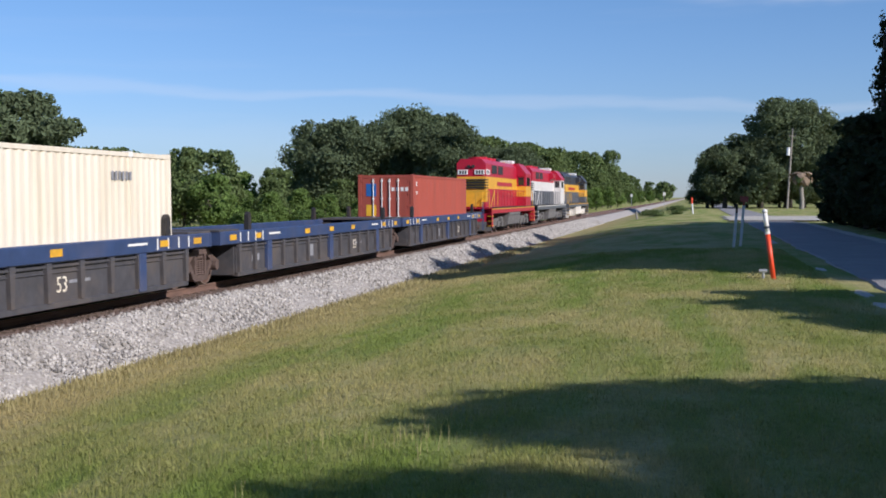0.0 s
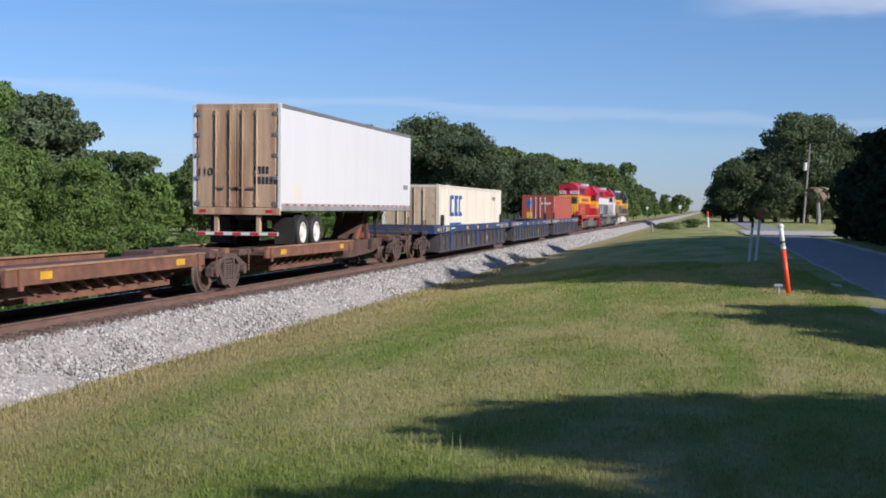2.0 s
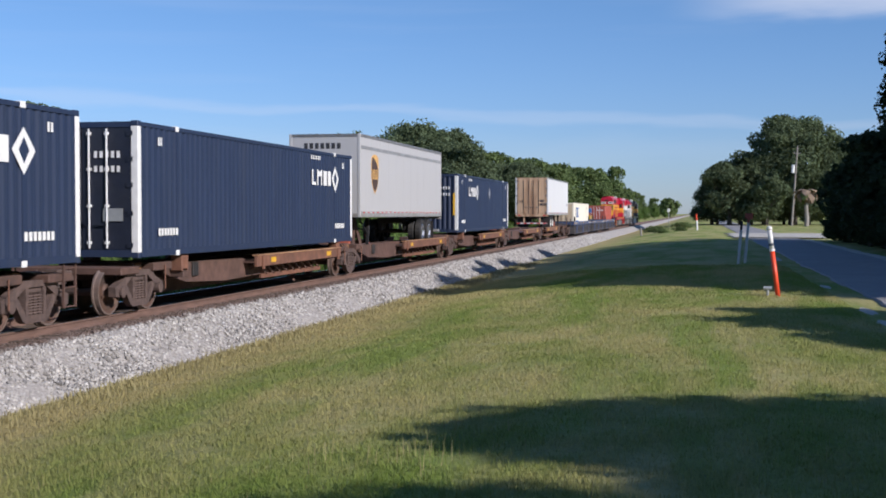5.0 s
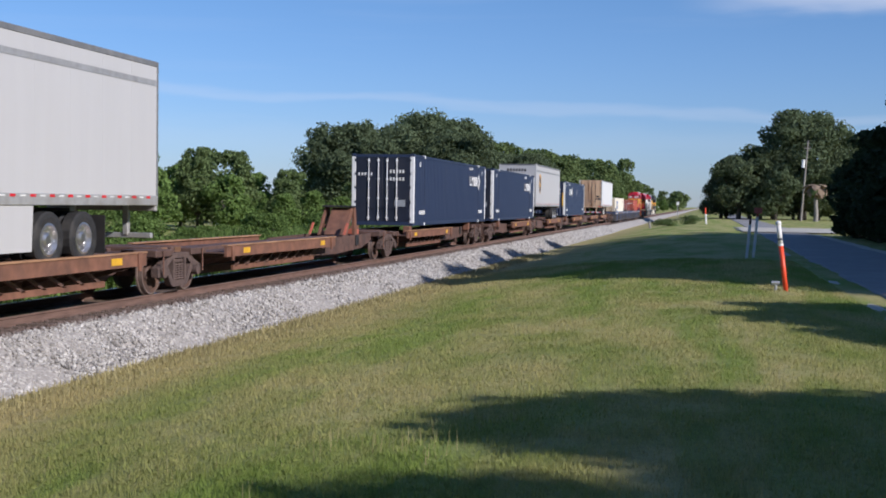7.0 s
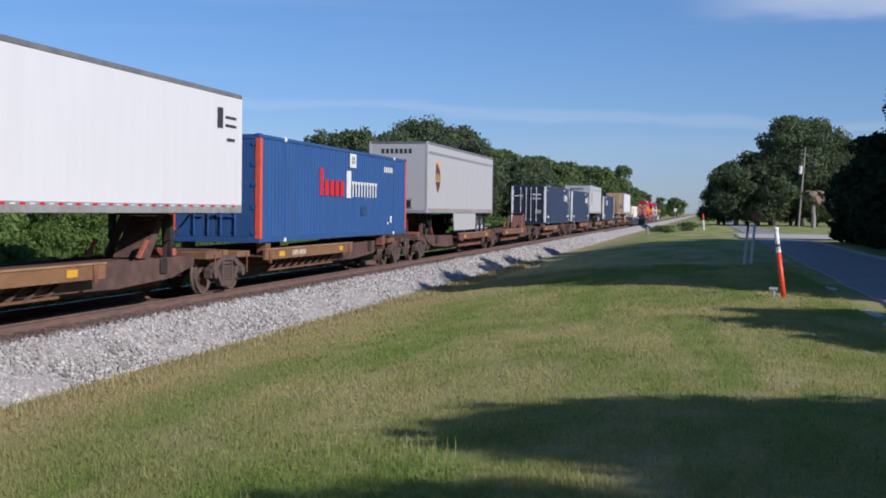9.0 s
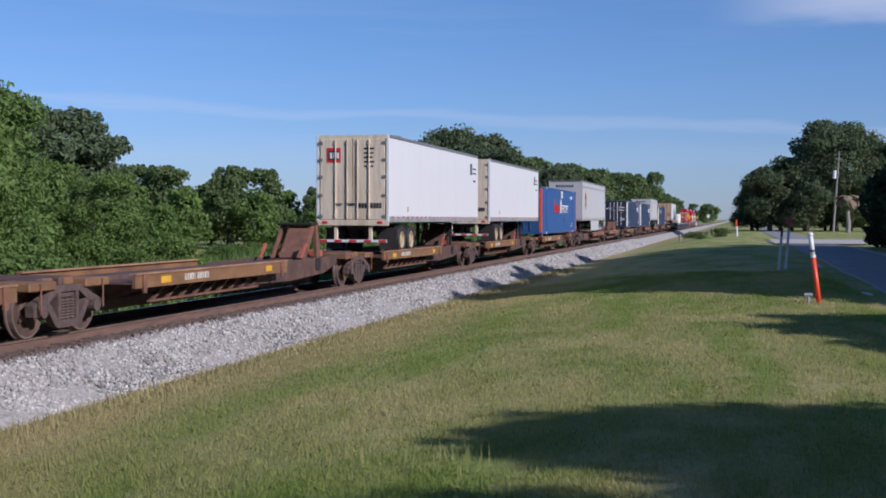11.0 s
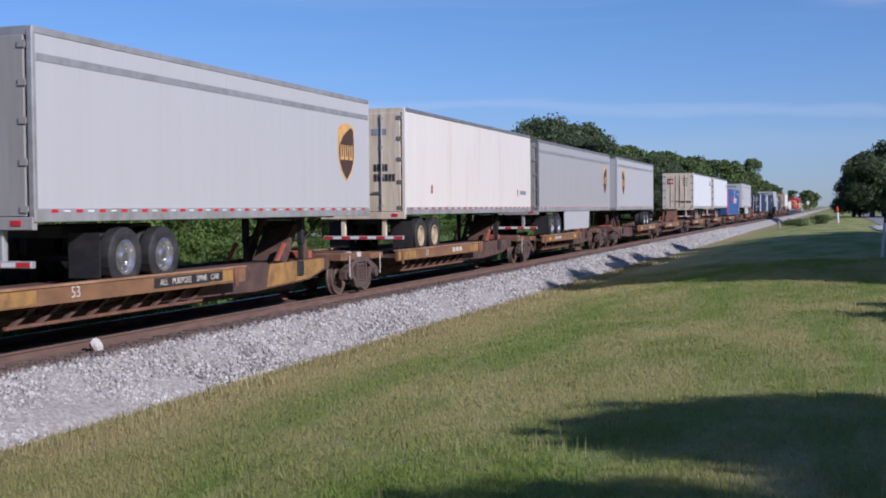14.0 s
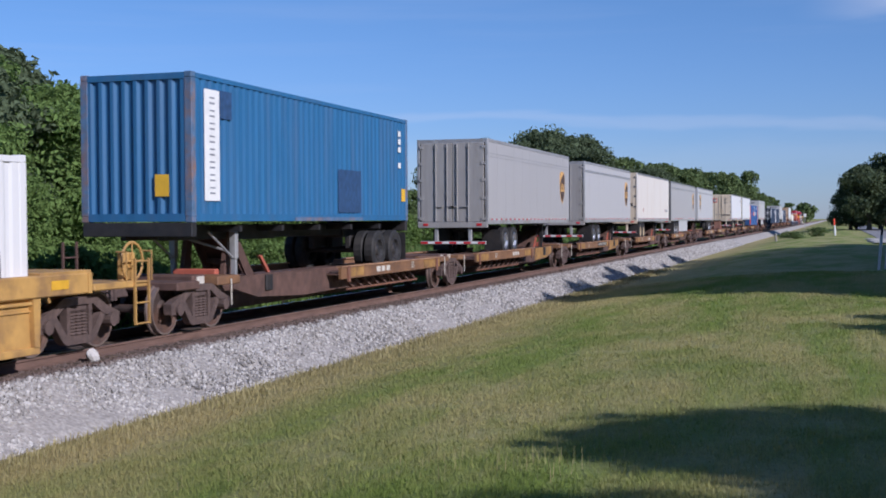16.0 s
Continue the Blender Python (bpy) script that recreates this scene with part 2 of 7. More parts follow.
FRAME_BROWN = mat("rusty_car_paint", (0.118, 0.066, 0.051), 0.75, var=0.35, scale=4, dirt=(0.062, 0.042, 0.036), amount=0.75, dirt_scale=1.3, low=0.46, bump=0.25)
FRAME_OXIDE = mat("oxide_red_paint", (0.205, 0.095, 0.060), 0.7, var=0.3, scale=4, dirt=(0.100, 0.056, 0.042), amount=0.75, dirt_scale=1.6, low=0.46, bump=0.2)
FRAME_RAIL = mat("worn_orange_paint", (0.245, 0.128, 0.062), 0.6, var=0.25, scale=3, dirt=(0.115, 0.064, 0.045), amount=0.85, dirt_scale=1.7, low=0.43, bump=0.15, stretch=(1, 0.5, 1))
# worn tan, lightened for the sun on the flange's top
FRAME_LIP = mat("rubbed_flange", (0.40, 0.225, 0.125), 0.6, var=0.25, scale=5, dirt=(0.20, 0.10, 0.06), amount=0.8, dirt_scale=2.2, low=0.45, bump=0.15, stretch=(1, 0.4, 1))
HITCH_RED = mat("faded_red_paint", (0.46, 0.12, 0.075), 0.65, var=0.2, dirt=(0.20, 0.075, 0.05), amount=0.7, dirt_scale=2.5, bump=0.1)
FRAME_YELLOW = mat("railcar_yellow", (0.49, 0.285, 0.085), 0.6, var=0.2, scale=3, dirt=(0.19, 0.11, 0.065), amount=0.85, dirt_scale=1.6, low=0.45, bump=0.15)
FADED_YELLOW = mat("faded_yellow_paint", (0.37, 0.205, 0.062), 0.65, var=0.25, scale=3, dirt=(0.13, 0.072, 0.045), amount=0.9, dirt_scale=2.2, low=0.44, bump=0.15)
SAFETY = mat("safety_yellow", (0.72, 0.40, 0.03), 0.5, var=0.15, dirt=(0.3, 0.16, 0.05), amount=0.5, bump=0.05)
TRUCK = mat("grimy_truck", (0.112, 0.075, 0.064), 0.85, var=0.35, scale=8, dirt=(0.062, 0.046, 0.042), amount=0.6, dirt_scale=3, bump=0.5)
WHEEL_RIM = mat("worn_wheel_rim", (0.24, 0.185, 0.16), 0.5, 0.4, var=0.2, scale=6, dirt=(0.20, 0.12, 0.09), amount=0.6, dirt_scale=4, bump=0.1)
WHEEL = mat("wheel_steel", (0.080, 0.056, 0.048), 0.7, 0.3, var=0.3, scale=6, dirt=(0.22, 0.10, 0.055), amount=0.6, bump=0.2)
BLACK = mat("black_steel", (0.022, 0.022, 0.024), 0.6, var=0.3, dirt=(0.07, 0.055, 0.045), amount=0.6, bump=0.2)
RUBBER = mat("tyre_rubber", (0.022, 0.022, 0.023), 0.8, var=0.25, dirt=(0.075, 0.068, 0.06), amount=0.6, dirt_scale=3, bump=0.3)
RIM = mat("alloy_rim", (0.60, 0.60, 0.61), 0.30, 0.9, var=0.15, dirt=(0.25, 0.2, 0.16), amount=0.5, bump=0.05)
WHITE_RIM = mat("white_rim", (0.72, 0.70, 0.66), 0.5, var=0.15, dirt=(0.35, 0.3, 0.25), amount=0.5, bump=0.05)
TAN_RIM = mat("tan_rim", (0.46, 0.36, 0.22), 0.5, var=0.15, dirt=(0.25, 0.2, 0.15), amount=0.5, bump=0.05)
STREAK = (2.2, 2.2, 0.22)
WHITE_PANEL = mat("white_panel", (0.7238, 0.7238, 0.7238), 0.45, var=0.02, scale=2, dirt=(0.62, 0.60, 0.56), amount=0.18, dirt_scale=0.8, low=0.52, bump=0.03, stretch=STREAK)
DIRTY_WHITE = mat("streaked_white_panel", (0.75, 0.705, 0.635), 0.5, var=0.03, scale=2, dirt=(0.56, 0.44, 0.29), amount=0.5, dirt_scale=0.8, low=0.54, bump=0.03, stretch=STREAK)
GREY_PANEL = mat("light_grey_panel", (0.423, 0.4155, 0.4089), 0.45, var=0.02, scale=2, dirt=(0.39, 0.375, 0.355), amount=0.18, dirt_scale=0.8, bump=0.03, stretch=STREAK)
PALE_PANEL = mat("pale_grey_panel", (0.5076, 0.5048, 0.5029), 0.45, var=0.02, scale=2, dirt=(0.48, 0.47, 0.455), amount=0.18, dirt_scale=0.8, bump=0.03, stretch=STREAK)
GREY_DOOR = mat("grey_door", (0.36, 0.35, 0.335), 0.5, var=0.08, dirt=(0.30, 0.27, 0.23), amount=0.6, dirt_scale=1.2, bump=0.05, stretch=STREAK)
BROWN_DOOR = mat("stained_door", (0.56, 0.385, 0.25), 0.6, var=0.12, dirt=(0.24, 0.125, 0.072), amount=0.85, dirt_scale=1.2, low=0.42, bump=0.08, stretch=STREAK)
TAN_DOOR = mat("weathered_door", (0.72, 0.61, 0.46), 0.6, var=0.1, dirt=(0.34, 0.25, 0.16), amount=0.75, dirt_scale=1.1, low=0.46, bump=0.08, stretch=STREAK)
DARK_BAND = mat("dark_rail_band", (0.16, 0.165, 0.17), 0.5, var=0.2, dirt=(0.3, 0.29, 0.28), amount=0.5, bump=0.05)
MID_BAND = mat("grey_rail_band", (0.36, 0.365, 0.37), 0.45, 0.2, var=0.15, dirt=(0.22, 0.2, 0.18), amount=0.6, bump=0.05)
ALUMINIUM = mat("dull_aluminium", (0.55, 0.55, 0.54), 0.45, 0.5, var=0.12, dirt=(0.32, 0.28, 0.22), amount=0.6, bump=0.05)
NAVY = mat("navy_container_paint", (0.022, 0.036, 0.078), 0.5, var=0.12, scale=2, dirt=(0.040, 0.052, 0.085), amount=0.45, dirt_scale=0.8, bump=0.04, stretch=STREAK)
PACER = mat("blue_container_paint", (0.032, 0.098, 0.27), 0.45, var=0.12, scale=2, dirt=(0.055, 0.105, 0.21), amount=0.5, dirt_scale=0.9, bump=0.04, stretch=STREAK)
SKYBLUE = mat("faded_blue_paint", (0.028, 0.140, 0.30), 0.5, var=0.14, scale=2, dirt=(0.06, 0.13, 0.24), amount=0.7, dirt_scale=1.1, low=0.47, bump=0.05, stretch=STREAK)
CREAM = mat("cream_container_paint", (0.775, 0.715, 0.60), 0.5, var=0.07, scale=2, dirt=(0.55, 0.45, 0.30), amount=0.45, dirt_scale=0.9, bump=0.04, stretch=STREAK)
CREAM_DOOR = mat("cream_door_paint", (0.64, 0.52, 0.36), 0.55, var=0.12, dirt=(0.33, 0.22, 0.13), amount=0.65, dirt_scale=1.2, bump=0.06, stretch=STREAK)
OXBOX = mat("oxide_container_paint", (0.40, 0.085, 0.058), 0.55, var=0.1, scale=2, dirt=(0.26, 0.075, 0.055), amount=0.6, dirt_scale=0.9, bump=0.04, stretch=STREAK)
CORNER_RUST = mat("rusted_post", (0.085, 0.165, 0.28), 0.7, var=0.3, dirt=(0.27, 0.145, 0.095), amount=0.85, dirt_scale=2.4, bump=0.15)
ORANGE_POST = mat("red_orange_post", (0.72, 0.10, 0.055), 0.5, var=0.1, bump=0.05)
MARK_WHITE = mat("white_marking", (0.80, 0.80, 0.78), 0.5, var=0.08, bump=0)
STENCIL = mat("worn_stencil_paint", (0.62, 0.58, 0.50), 0.6, var=0.25, dirt=(0.2, 0.12, 0.08), amount=0.6, dirt_scale=6, bump=0)
MARK_DARK = mat("dark_marking", (0.045, 0.045, 0.05), 0.5, var=0.15, bump=0)
MARK_RED = mat("red_marking", (0.62, 0.025, 0.035), 0.4, var=0.12, bump=0)
MARK_BLUE = mat("blue_marking", (0.022, 0.135, 0.42), 0.5, var=0.12, bump=0)
MARK_GREY = mat("faint_marking", (0.26, 0.27, 0.30), 0.5, var=0.2, bump=0)
GOLD = mat("gold_decal", (0.80, 0.47, 0.035), 0.4, var=0.1, bump=0)
SHIELD_GOLD = mat("pale_gold_decal", (0.74, 0.43, 0.14), 0.4, var=0.15, bump=0)
DECAL_BROWN = mat("brown_decal", (0.085, 0.047, 0.033), 0.4, var=0.1, bump=0)
PATCH_BLUE = mat("repaired_patch", (0.030, 0.075, 0.17), 0.6, var=0.35, scale=8, bump=0.1)
WELL_BLUE = mat("well_car_blue", (0.034, 0.062, 0.150), 0.5, var=0.18, scale=3, dirt=(0.09, 0.095, 0.15), amount=0.6, dirt_scale=1.0, bump=0.08)
WELL_DARK = mat("well_car_grime", (0.060, 0.060, 0.069), 0.75, var=0.25, scale=4, dirt=(0.12, 0.098, 0.085), amount=0.7, dirt_scale=1.1, bump=0.15)
LOCO_RED = mat("locomotive_red", (0.48, 0.012, 0.040), 0.35, var=0.1, dirt=(0.32, 0.03, 0.04), amount=0.5, bump=0.03)
LOCO_YELLOW = mat("locomotive_yellow", (0.80, 0.42, 0.035), 0.35, var=0.1, dirt=(0.5, 0.27, 0.06), amount=0.5, bump=0.03)
LOCO_WHITE = mat("locomotive_white", (0.74, 0.72, 0.70), 0.4, var=0.08, dirt=(0.5, 0.47, 0.43), amount=0.5, bump=0.03)
LOCO_GREY = mat("locomotive_grey", (0.085, 0.095, 0.115), 0.45, var=0.15, dirt=(0.16, 0.14, 0.12), amount=0.5, bump=0.05)
LOCO_BLACK = mat("locomotive_black", (0.030, 0.032, 0.040), 0.45, var=0.15, dirt=(0.08, 0.075, 0.07), amount=0.5, bump=0.05)
LOCO_UNDER = mat("dusty_grey_gear", (0.155, 0.150, 0.148), 0.75, var=0.25, scale=5, dirt=(0.085, 0.078, 0.072), amount=0.7, dirt_scale=1.6, bump=0.2)
GLASS = mat("dark_glass", (0.02, 0.025, 0.03), 0.08, var=0.1, bump=0, spec=0.8)
POST_WHITE = mat("marker_white", (0.80, 0.79, 0.77), 0.45, var=0.08, dirt=(0.5, 0.48, 0.42), amount=0.4, bump=0.03)
POST_ORANGE = mat("marker_orange", (0.85, 0.085, 0.030), 0.45, var=0.08, dirt=(0.55, 0.09, 0.04), amount=0.4, bump=0.03)
# door colour, a darker navy than the container's side walls
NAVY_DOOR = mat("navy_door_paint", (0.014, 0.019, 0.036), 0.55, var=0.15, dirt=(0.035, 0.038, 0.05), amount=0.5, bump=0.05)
GALV = mat("galvanised_post", (0.42, 0.44, 0.45), 0.5, 0.4, var=0.15, bump=0.05)


# ---- building helpers ----
def block(bm, x0, y0, z0, x1, y1, z1):
    v = [bm.verts.new(p) for p in ((x0, y0, z0), (x1, y0, z0), (x1, y1, z0), (x0, y1, z0), (x0, y0, z1), (x1, y0, z1), (x1, y1, z1), (x0, y1, z1))]
    for f in ((3, 2, 1, 0), (4, 5, 6, 7), (0, 1, 5, 4), (1, 2, 6, 5), (2, 3, 7, 6), (3, 0, 4, 7)):
        bm.faces.new([v[i] for i in f])
    return bm


def slab(x0, y0, z0, x1, y1, z1, ease=0.0):
    """A box of its own, its edges eased."""
    bm = block(bmesh.new(), x0, y0, z0, x1, y1, z1)
    if ease:
        bmesh.ops.bevel(bm, geom=bm.edges[:], offset=ease, segments=1, affect="EDGES")
    return bm


def prism(bm, pts, axis, a, b):
    """A polygon carried along an axis: pts are (y, z) for axis x, (x, z) for y, (x, y) for z."""
    def at(p, t):
        return {"x": (t, p[0], p[1]), "y": (p[0], t, p[1]), "z": (p[0], p[1], t)}[axis]
    lo, hi = [bm.verts.new(at(p, a)) for p in pts], [bm.verts.new(at(p, b)) for p in pts]
    bm.faces.new(lo)
    bm.faces.new(hi[::-1])
    for i in range(len(pts)):
        j = (i + 1) % len(pts)
        bm.faces.new((lo[j], lo[i], hi[i], hi[j]))
    bmesh.ops.recalc_face_normals(bm, faces=bm.faces)
    return bm


def rod(bm, a, b, r, seg=8, r2=None):
    a, b = Vector(a), Vector(b)
    q = (b - a).to_track_quat("Z", "Y").to_matrix().to_4x4()
    bmesh.ops.create_cone(bm, cap_ends=True, segments=seg, radius1=r, radius2=r if r2 is None else r2, depth=(b - a).length,
                          matrix=Matrix.Translation((a + b) / 2) @ q)
    return bm


def lathe(bm, prof, seg=20):
    """A profile of (x, radius) turned about the x axis."""
    rings = [[bm.verts.new((x, r * math.cos(2 * math.pi * i / seg), r * math.sin(2 * math.pi * i / seg))) for i in range(seg)] for x, r in prof]
    for a, b in zip(rings, rings[1:]):
        for i in range(seg):
            bm.faces.new((a[i], a[(i + 1) % seg], b[(i + 1) % seg], b[i]))
    bm.faces.new(rings[0][::-1])
    bm.faces.new(rings[-1])
    bmesh.ops.recalc_face_normals(bm, faces=bm.faces)
    return bm


def part(name, bm, material, parent=None, label="", smooth=False):
    me = bpy.data.meshes.new(name)
    bm.to_mesh(me)
    bm.free()
    me.materials.append(material)
    if smooth:
        me.polygons.foreach_set("use_smooth", [True] * len(me.polygons))
    ob = new(name, me)
    ob.parent = parent
    return tagged(ob, label)


def again(ob, m, parent=None):
    """Another piece on the same mesh."""
    o = new(ob.name.split(".")[0], ob.data)
    o.parent = parent or ob.parent
    o.matrix_basis = m
    return tagged(o, ob.get("label", ""))


def thing(name, label, category, group=""):
    return tagged(new(name), label, category, group)


def letters(s, size, material, parent, m, name="lettering"):
    cu = bpy.data.curves.new(name, "FONT")
    cu.body, cu.size, cu.extrude, cu.align_x, cu.align_y, cu.resolution_u = s, size, 0.004, "CENTER", "CENTER", 2
    tmp = bpy.data.objects.new(name, cu)
    me = bpy.data.meshes.new_from_object(tmp)
    bpy.data.objects.remove(tmp)
    me.materials.clear()
    me.materials.append(material)
    ob = new(name, me)
    ob.parent, ob.matrix_basis = parent, m
    return ob


def sheet_of(name, verts, faces, material):
    me = bpy.data.meshes.new(name)
    me.from_pydata(verts, [], faces)
    me.materials.append(material)
    return new(name, me)


SIDE = Matrix(((0, 0, 1, 0), (1, 0, 0, 0), (0, 1, 0, 0), (0, 0, 0, 1)))     # writing on a face that looks along +x


def side_at(x, y, z):
    return Matrix.Translation((x, y, z)) @ SIDE


REAR = Matrix(((1, 0, 0, 0), (0, 0, -1, 0), (0, 1, 0, 0), (0, 0, 0, 1)))    # writing on a face that looks along -y

# ---- ground, road and line ----
PROFILE = ((-3000, -0.95), (-400, -0.95), (-60, -0.9), (-30, -0.95), (-20, -0.95), (-17, -1.02), (-9.95, -0.97), (-8.6, -0.86), (-7, -0.62),
           (-5.2, -0.40), (-3.5, -0.24), (-1.8, -0.13), (0, -0.07), (1.8, -0.06), (3.6, -0.10), (8.4, -0.10), (11, -0.05), (40, 0.0), (400, 0.0), (3000, 0.0))


def ground_z(x):
    return float(np.interp(x, [p[0] for p in PROFILE], [p[1] for p in PROFILE]))


def rough_z(x, y):
    if not -9.9 < x < 3.6:
        return 0.0
    edge = min(1.0, (x + 9.9) / 1.5, (3.6 - x) / 1.0)
    return edge * (0.05 * noise.noise((x * 0.35, y * 0.22, 0)) + 0.02 * noise.noise((x * 1.1, y * 0.9, 3)))


def build_ground():
    xs = [p[0] for p in PROFILE if p[0] < -10] + list(np.arange(-9.95, 3.7, 0.65)) + [p[0] for p in PROFILE if p[0] > 3.65]
    ys = [-600, -200, -60, -20, -8] + list(np.arange(-4, 70, 1.0)) + list(np.arange(70, 200, 5.0)) + [220, 260, 320, 420, 600, 1000, 2000, 4500]
    verts = [(x, y, ground_z(x) + rough_z(x, y)) for y in ys for x in xs]
    w = len(xs)
    faces = [(j * w + i, j * w + i + 1, (j + 1) * w + i + 1, (j + 1) * w + i) for j in range(len(ys) - 1) for i in range(w - 1)]
    g = sheet_of("ground", verts, faces, LAWN)
    g.data.polygons.foreach_set("use_smooth", [True] * len(faces))
    return tagged(g, "mown grass verge, green with dry straw patches", "grass", kind="structure")


build_ground()


def lane(name, xs, ys, z, material, label, category, wander=0.0, thick=0.03):
    """A flat strip with an uneven edge and a thickness of its own."""
    bm = bmesh.new()
    top = []
    for y in ys:
        a = xs[0] + wander * noise.noise((0.3, y * 0.45, 1)) + wander * 0.5 * noise.noise((0.3, y * 1.7, 5))
        b = xs[1] + wander * noise.noise((7.3, y * 0.45, 1))
        top.append((bm.verts.new((a, y, z - 0.06)), bm.verts.new((a + 0.05, y, z)), bm.verts.new((b - 0.05, y, z)), bm.verts.new((b, y, z - 0.06))))
    for p, q in zip(top, top[1:]):
        for i in range(3):
            bm.faces.new((p[i], p[i + 1], q[i + 1], q[i]))
    return tagged(part(name, bm, material), label, category, kind="structure")


lane("road", (4.1, 8.1), list(np.arange(-30, 120, 1.0)) + list(range(120, 640, 20)), -0.045, ASPHALT, "narrow grey asphalt road with ragged edges", "road", 0.16)
lane("road_edge", (8.0, 8.75), list(np.arange(20, 100, 0.8)), -0.052, PALE, "pale sandy shoulder along the road", "sand", 0.22)
crossing = lane("pavement", (-6.5, 60), list(np.arange(0, 22.1, 0.5)), 0.03, PALE, "pale sandy side road meeting the asphalt", "road", 0.5)
crossing.matrix_basis = pose(9.5, 103, 0, 0, 0, 0)


def sandy_patches():
    """Pale sand washed out along the road's edge."""
    for i, (x, y, rx, ry) in enumerate(((3.6, 27.2, 0.2, 1.0), (3.55, 24.4, 0.18, 0.7), (3.6, 35.5, 0.18, 1.3), (3.55, 58, 0.2, 2.6))):
        bm = bmesh.new()
        rim = []
        for k in range(22):
            a = 2 * math.pi * k / 22
            r = 1 + 0.45 * noise.noise((math.cos(a) * 1.7 + i * 9, math.sin(a) * 1.7, i))
            px, py = x + rx * r * math.cos(a), y + ry * r * math.sin(a)
            rim.append(bm.verts.new((px, py, ground_z(px) + rough_z(px, py) + 0.006)))
        c = bm.verts.new((x, y, ground_z(x) + rough_z(x, y) + 0.035))
        for k in range(22):
            bm.faces.new((rim[k], rim[(k + 1) % 22], c))
        tagged(part("ground_patch", bm, PALE), "pale bare sand beside the road", "sand", kind="structure")


sandy_patches()


def build_ballast():
    """The stone bed: flat crown, two shoulders, an uneven toe."""
    prof = [(-3.1, -0.88), (-2.6, -0.60), (-2.1, -0.36), (-1.65, -0.185), (-0.9, -0.175), (0, -0.175), (0.9, -0.175), (1.5, -0.185), (1.72, -0.25),
            (1.95, -0.37), (2.2, -0.50), (2.45, -0.63), (2.65, -0.74), (2.86, -0.86)]
    ys = list(np.arange(-20, 80, 0.4)) + list(np.arange(80, 200, 2.0)) + [230, 300, 420, 600, 1000, 2000]
    verts = []
    for y in ys:
        for i, (x, z) in enumerate(prof):
            w = 0.0 if i in (0, len(prof) - 1) else 1.0
            wob = 0.16 * noise.noise((x, y * 0.5, 2)) + 0.10 * noise.noise((x, y * 1.9, 2)) if x > 2.3 else 0.0
            verts.append((TRACK_X + x + wob, y, RAIL_Z + z + w * 0.022 * noise.noise((x * 4, y * 4, 0)) + (0 if abs(x) < 1.6 else w * 0.05 * noise.noise((x, y * 0.7, 8)))))
    w = len(prof)
    faces = [(j * w + i, j * w + i + 1, (j + 1) * w + i + 1, (j + 1) * w + i) for j in range(len(ys) - 1) for i in range(w - 1)]
    return tagged(sheet_of("ballast_bed", verts, faces, BALLAST), "pale grey crushed stone bed under the track", "ballast", kind="structure")


build_ballast()
OCT = np.array(((1, 0, 0), (-1, 0, 0), (0, 1, 0), (0, -1, 0), (0, 0, 1), (0, 0, -1)), float)
OCT_F = np.array(((0, 2, 4), (2, 1, 4), (1, 3, 4), (3, 0, 4), (2, 0, 5), (1, 2, 5), (3, 1, 5), (0, 3, 5)))


def build_stones(count=44000):
    """Loose stones on the crown's edge and the near shoulder, broken faces of all sizes."""
    rng = np.random.default_rng(4)
    y = 9 + 130 * rng.random(count) ** 2.2
    x = rng.uniform(0.82, 3.12, count)
    z = np.interp(x, (0.8, 1.5, 1.72, 2.86, 3.1), (-0.178, -0.185, -0.25, -0.86, -0.93))
    size = rng.uniform(0.020, 0.056, count) * np.where(x < 1.3, 0.6, 1.0) * (1 + 0.010 * np.maximum(y - 18, 0))
    v = OCT[None] * rng.uniform(0.55, 1.15, (count, 6, 1)) * size[:, None, None]
    q = rng.normal(size=(count, 4))
    q /= np.linalg.norm(q, axis=1)[:, None]
    u, s = q[:, None, 1:], q[:, None, :1]
    v = v + 2 * np.cross(u, np.cross(u, v) + s * v)
    v += np.stack((TRACK_X + x, y, RAIL_Z + z + size * 0.35), 1)[:, None]
    f = (OCT_F[None] + 6 * np.arange(count)[:, None, None]).reshape(-1, 3)
    me = bpy.data.meshes.new("loose_ballast")
    me.from_pydata(v.reshape(-1, 3).tolist(), [], f.tolist())
    me.materials.append(STONE)
    tagged(new("loose_ballast", me), "loose broken grey stones on the shoulder", "stones", kind="stuff")


build_stones()


def lone_stone():
    bm = bmesh.new()
    bmesh.ops.create_icosphere(bm, subdivisions=2, radius=0.115)
    for v in bm.verts:
        v.co *= 1 + 0.35 * noise.noise(v.co * 9)
        v.co.z *= 1.1
    ob = part("boulder", bm, STONE)
    ob.matrix_basis = pose(TRACK_X + 1.15, 17.25, RAIL_Z - 0.07, 0, 0, 30)
    tagged(ob, "single white stone lying on the ballast beside the rail", "stone")


lone_stone()


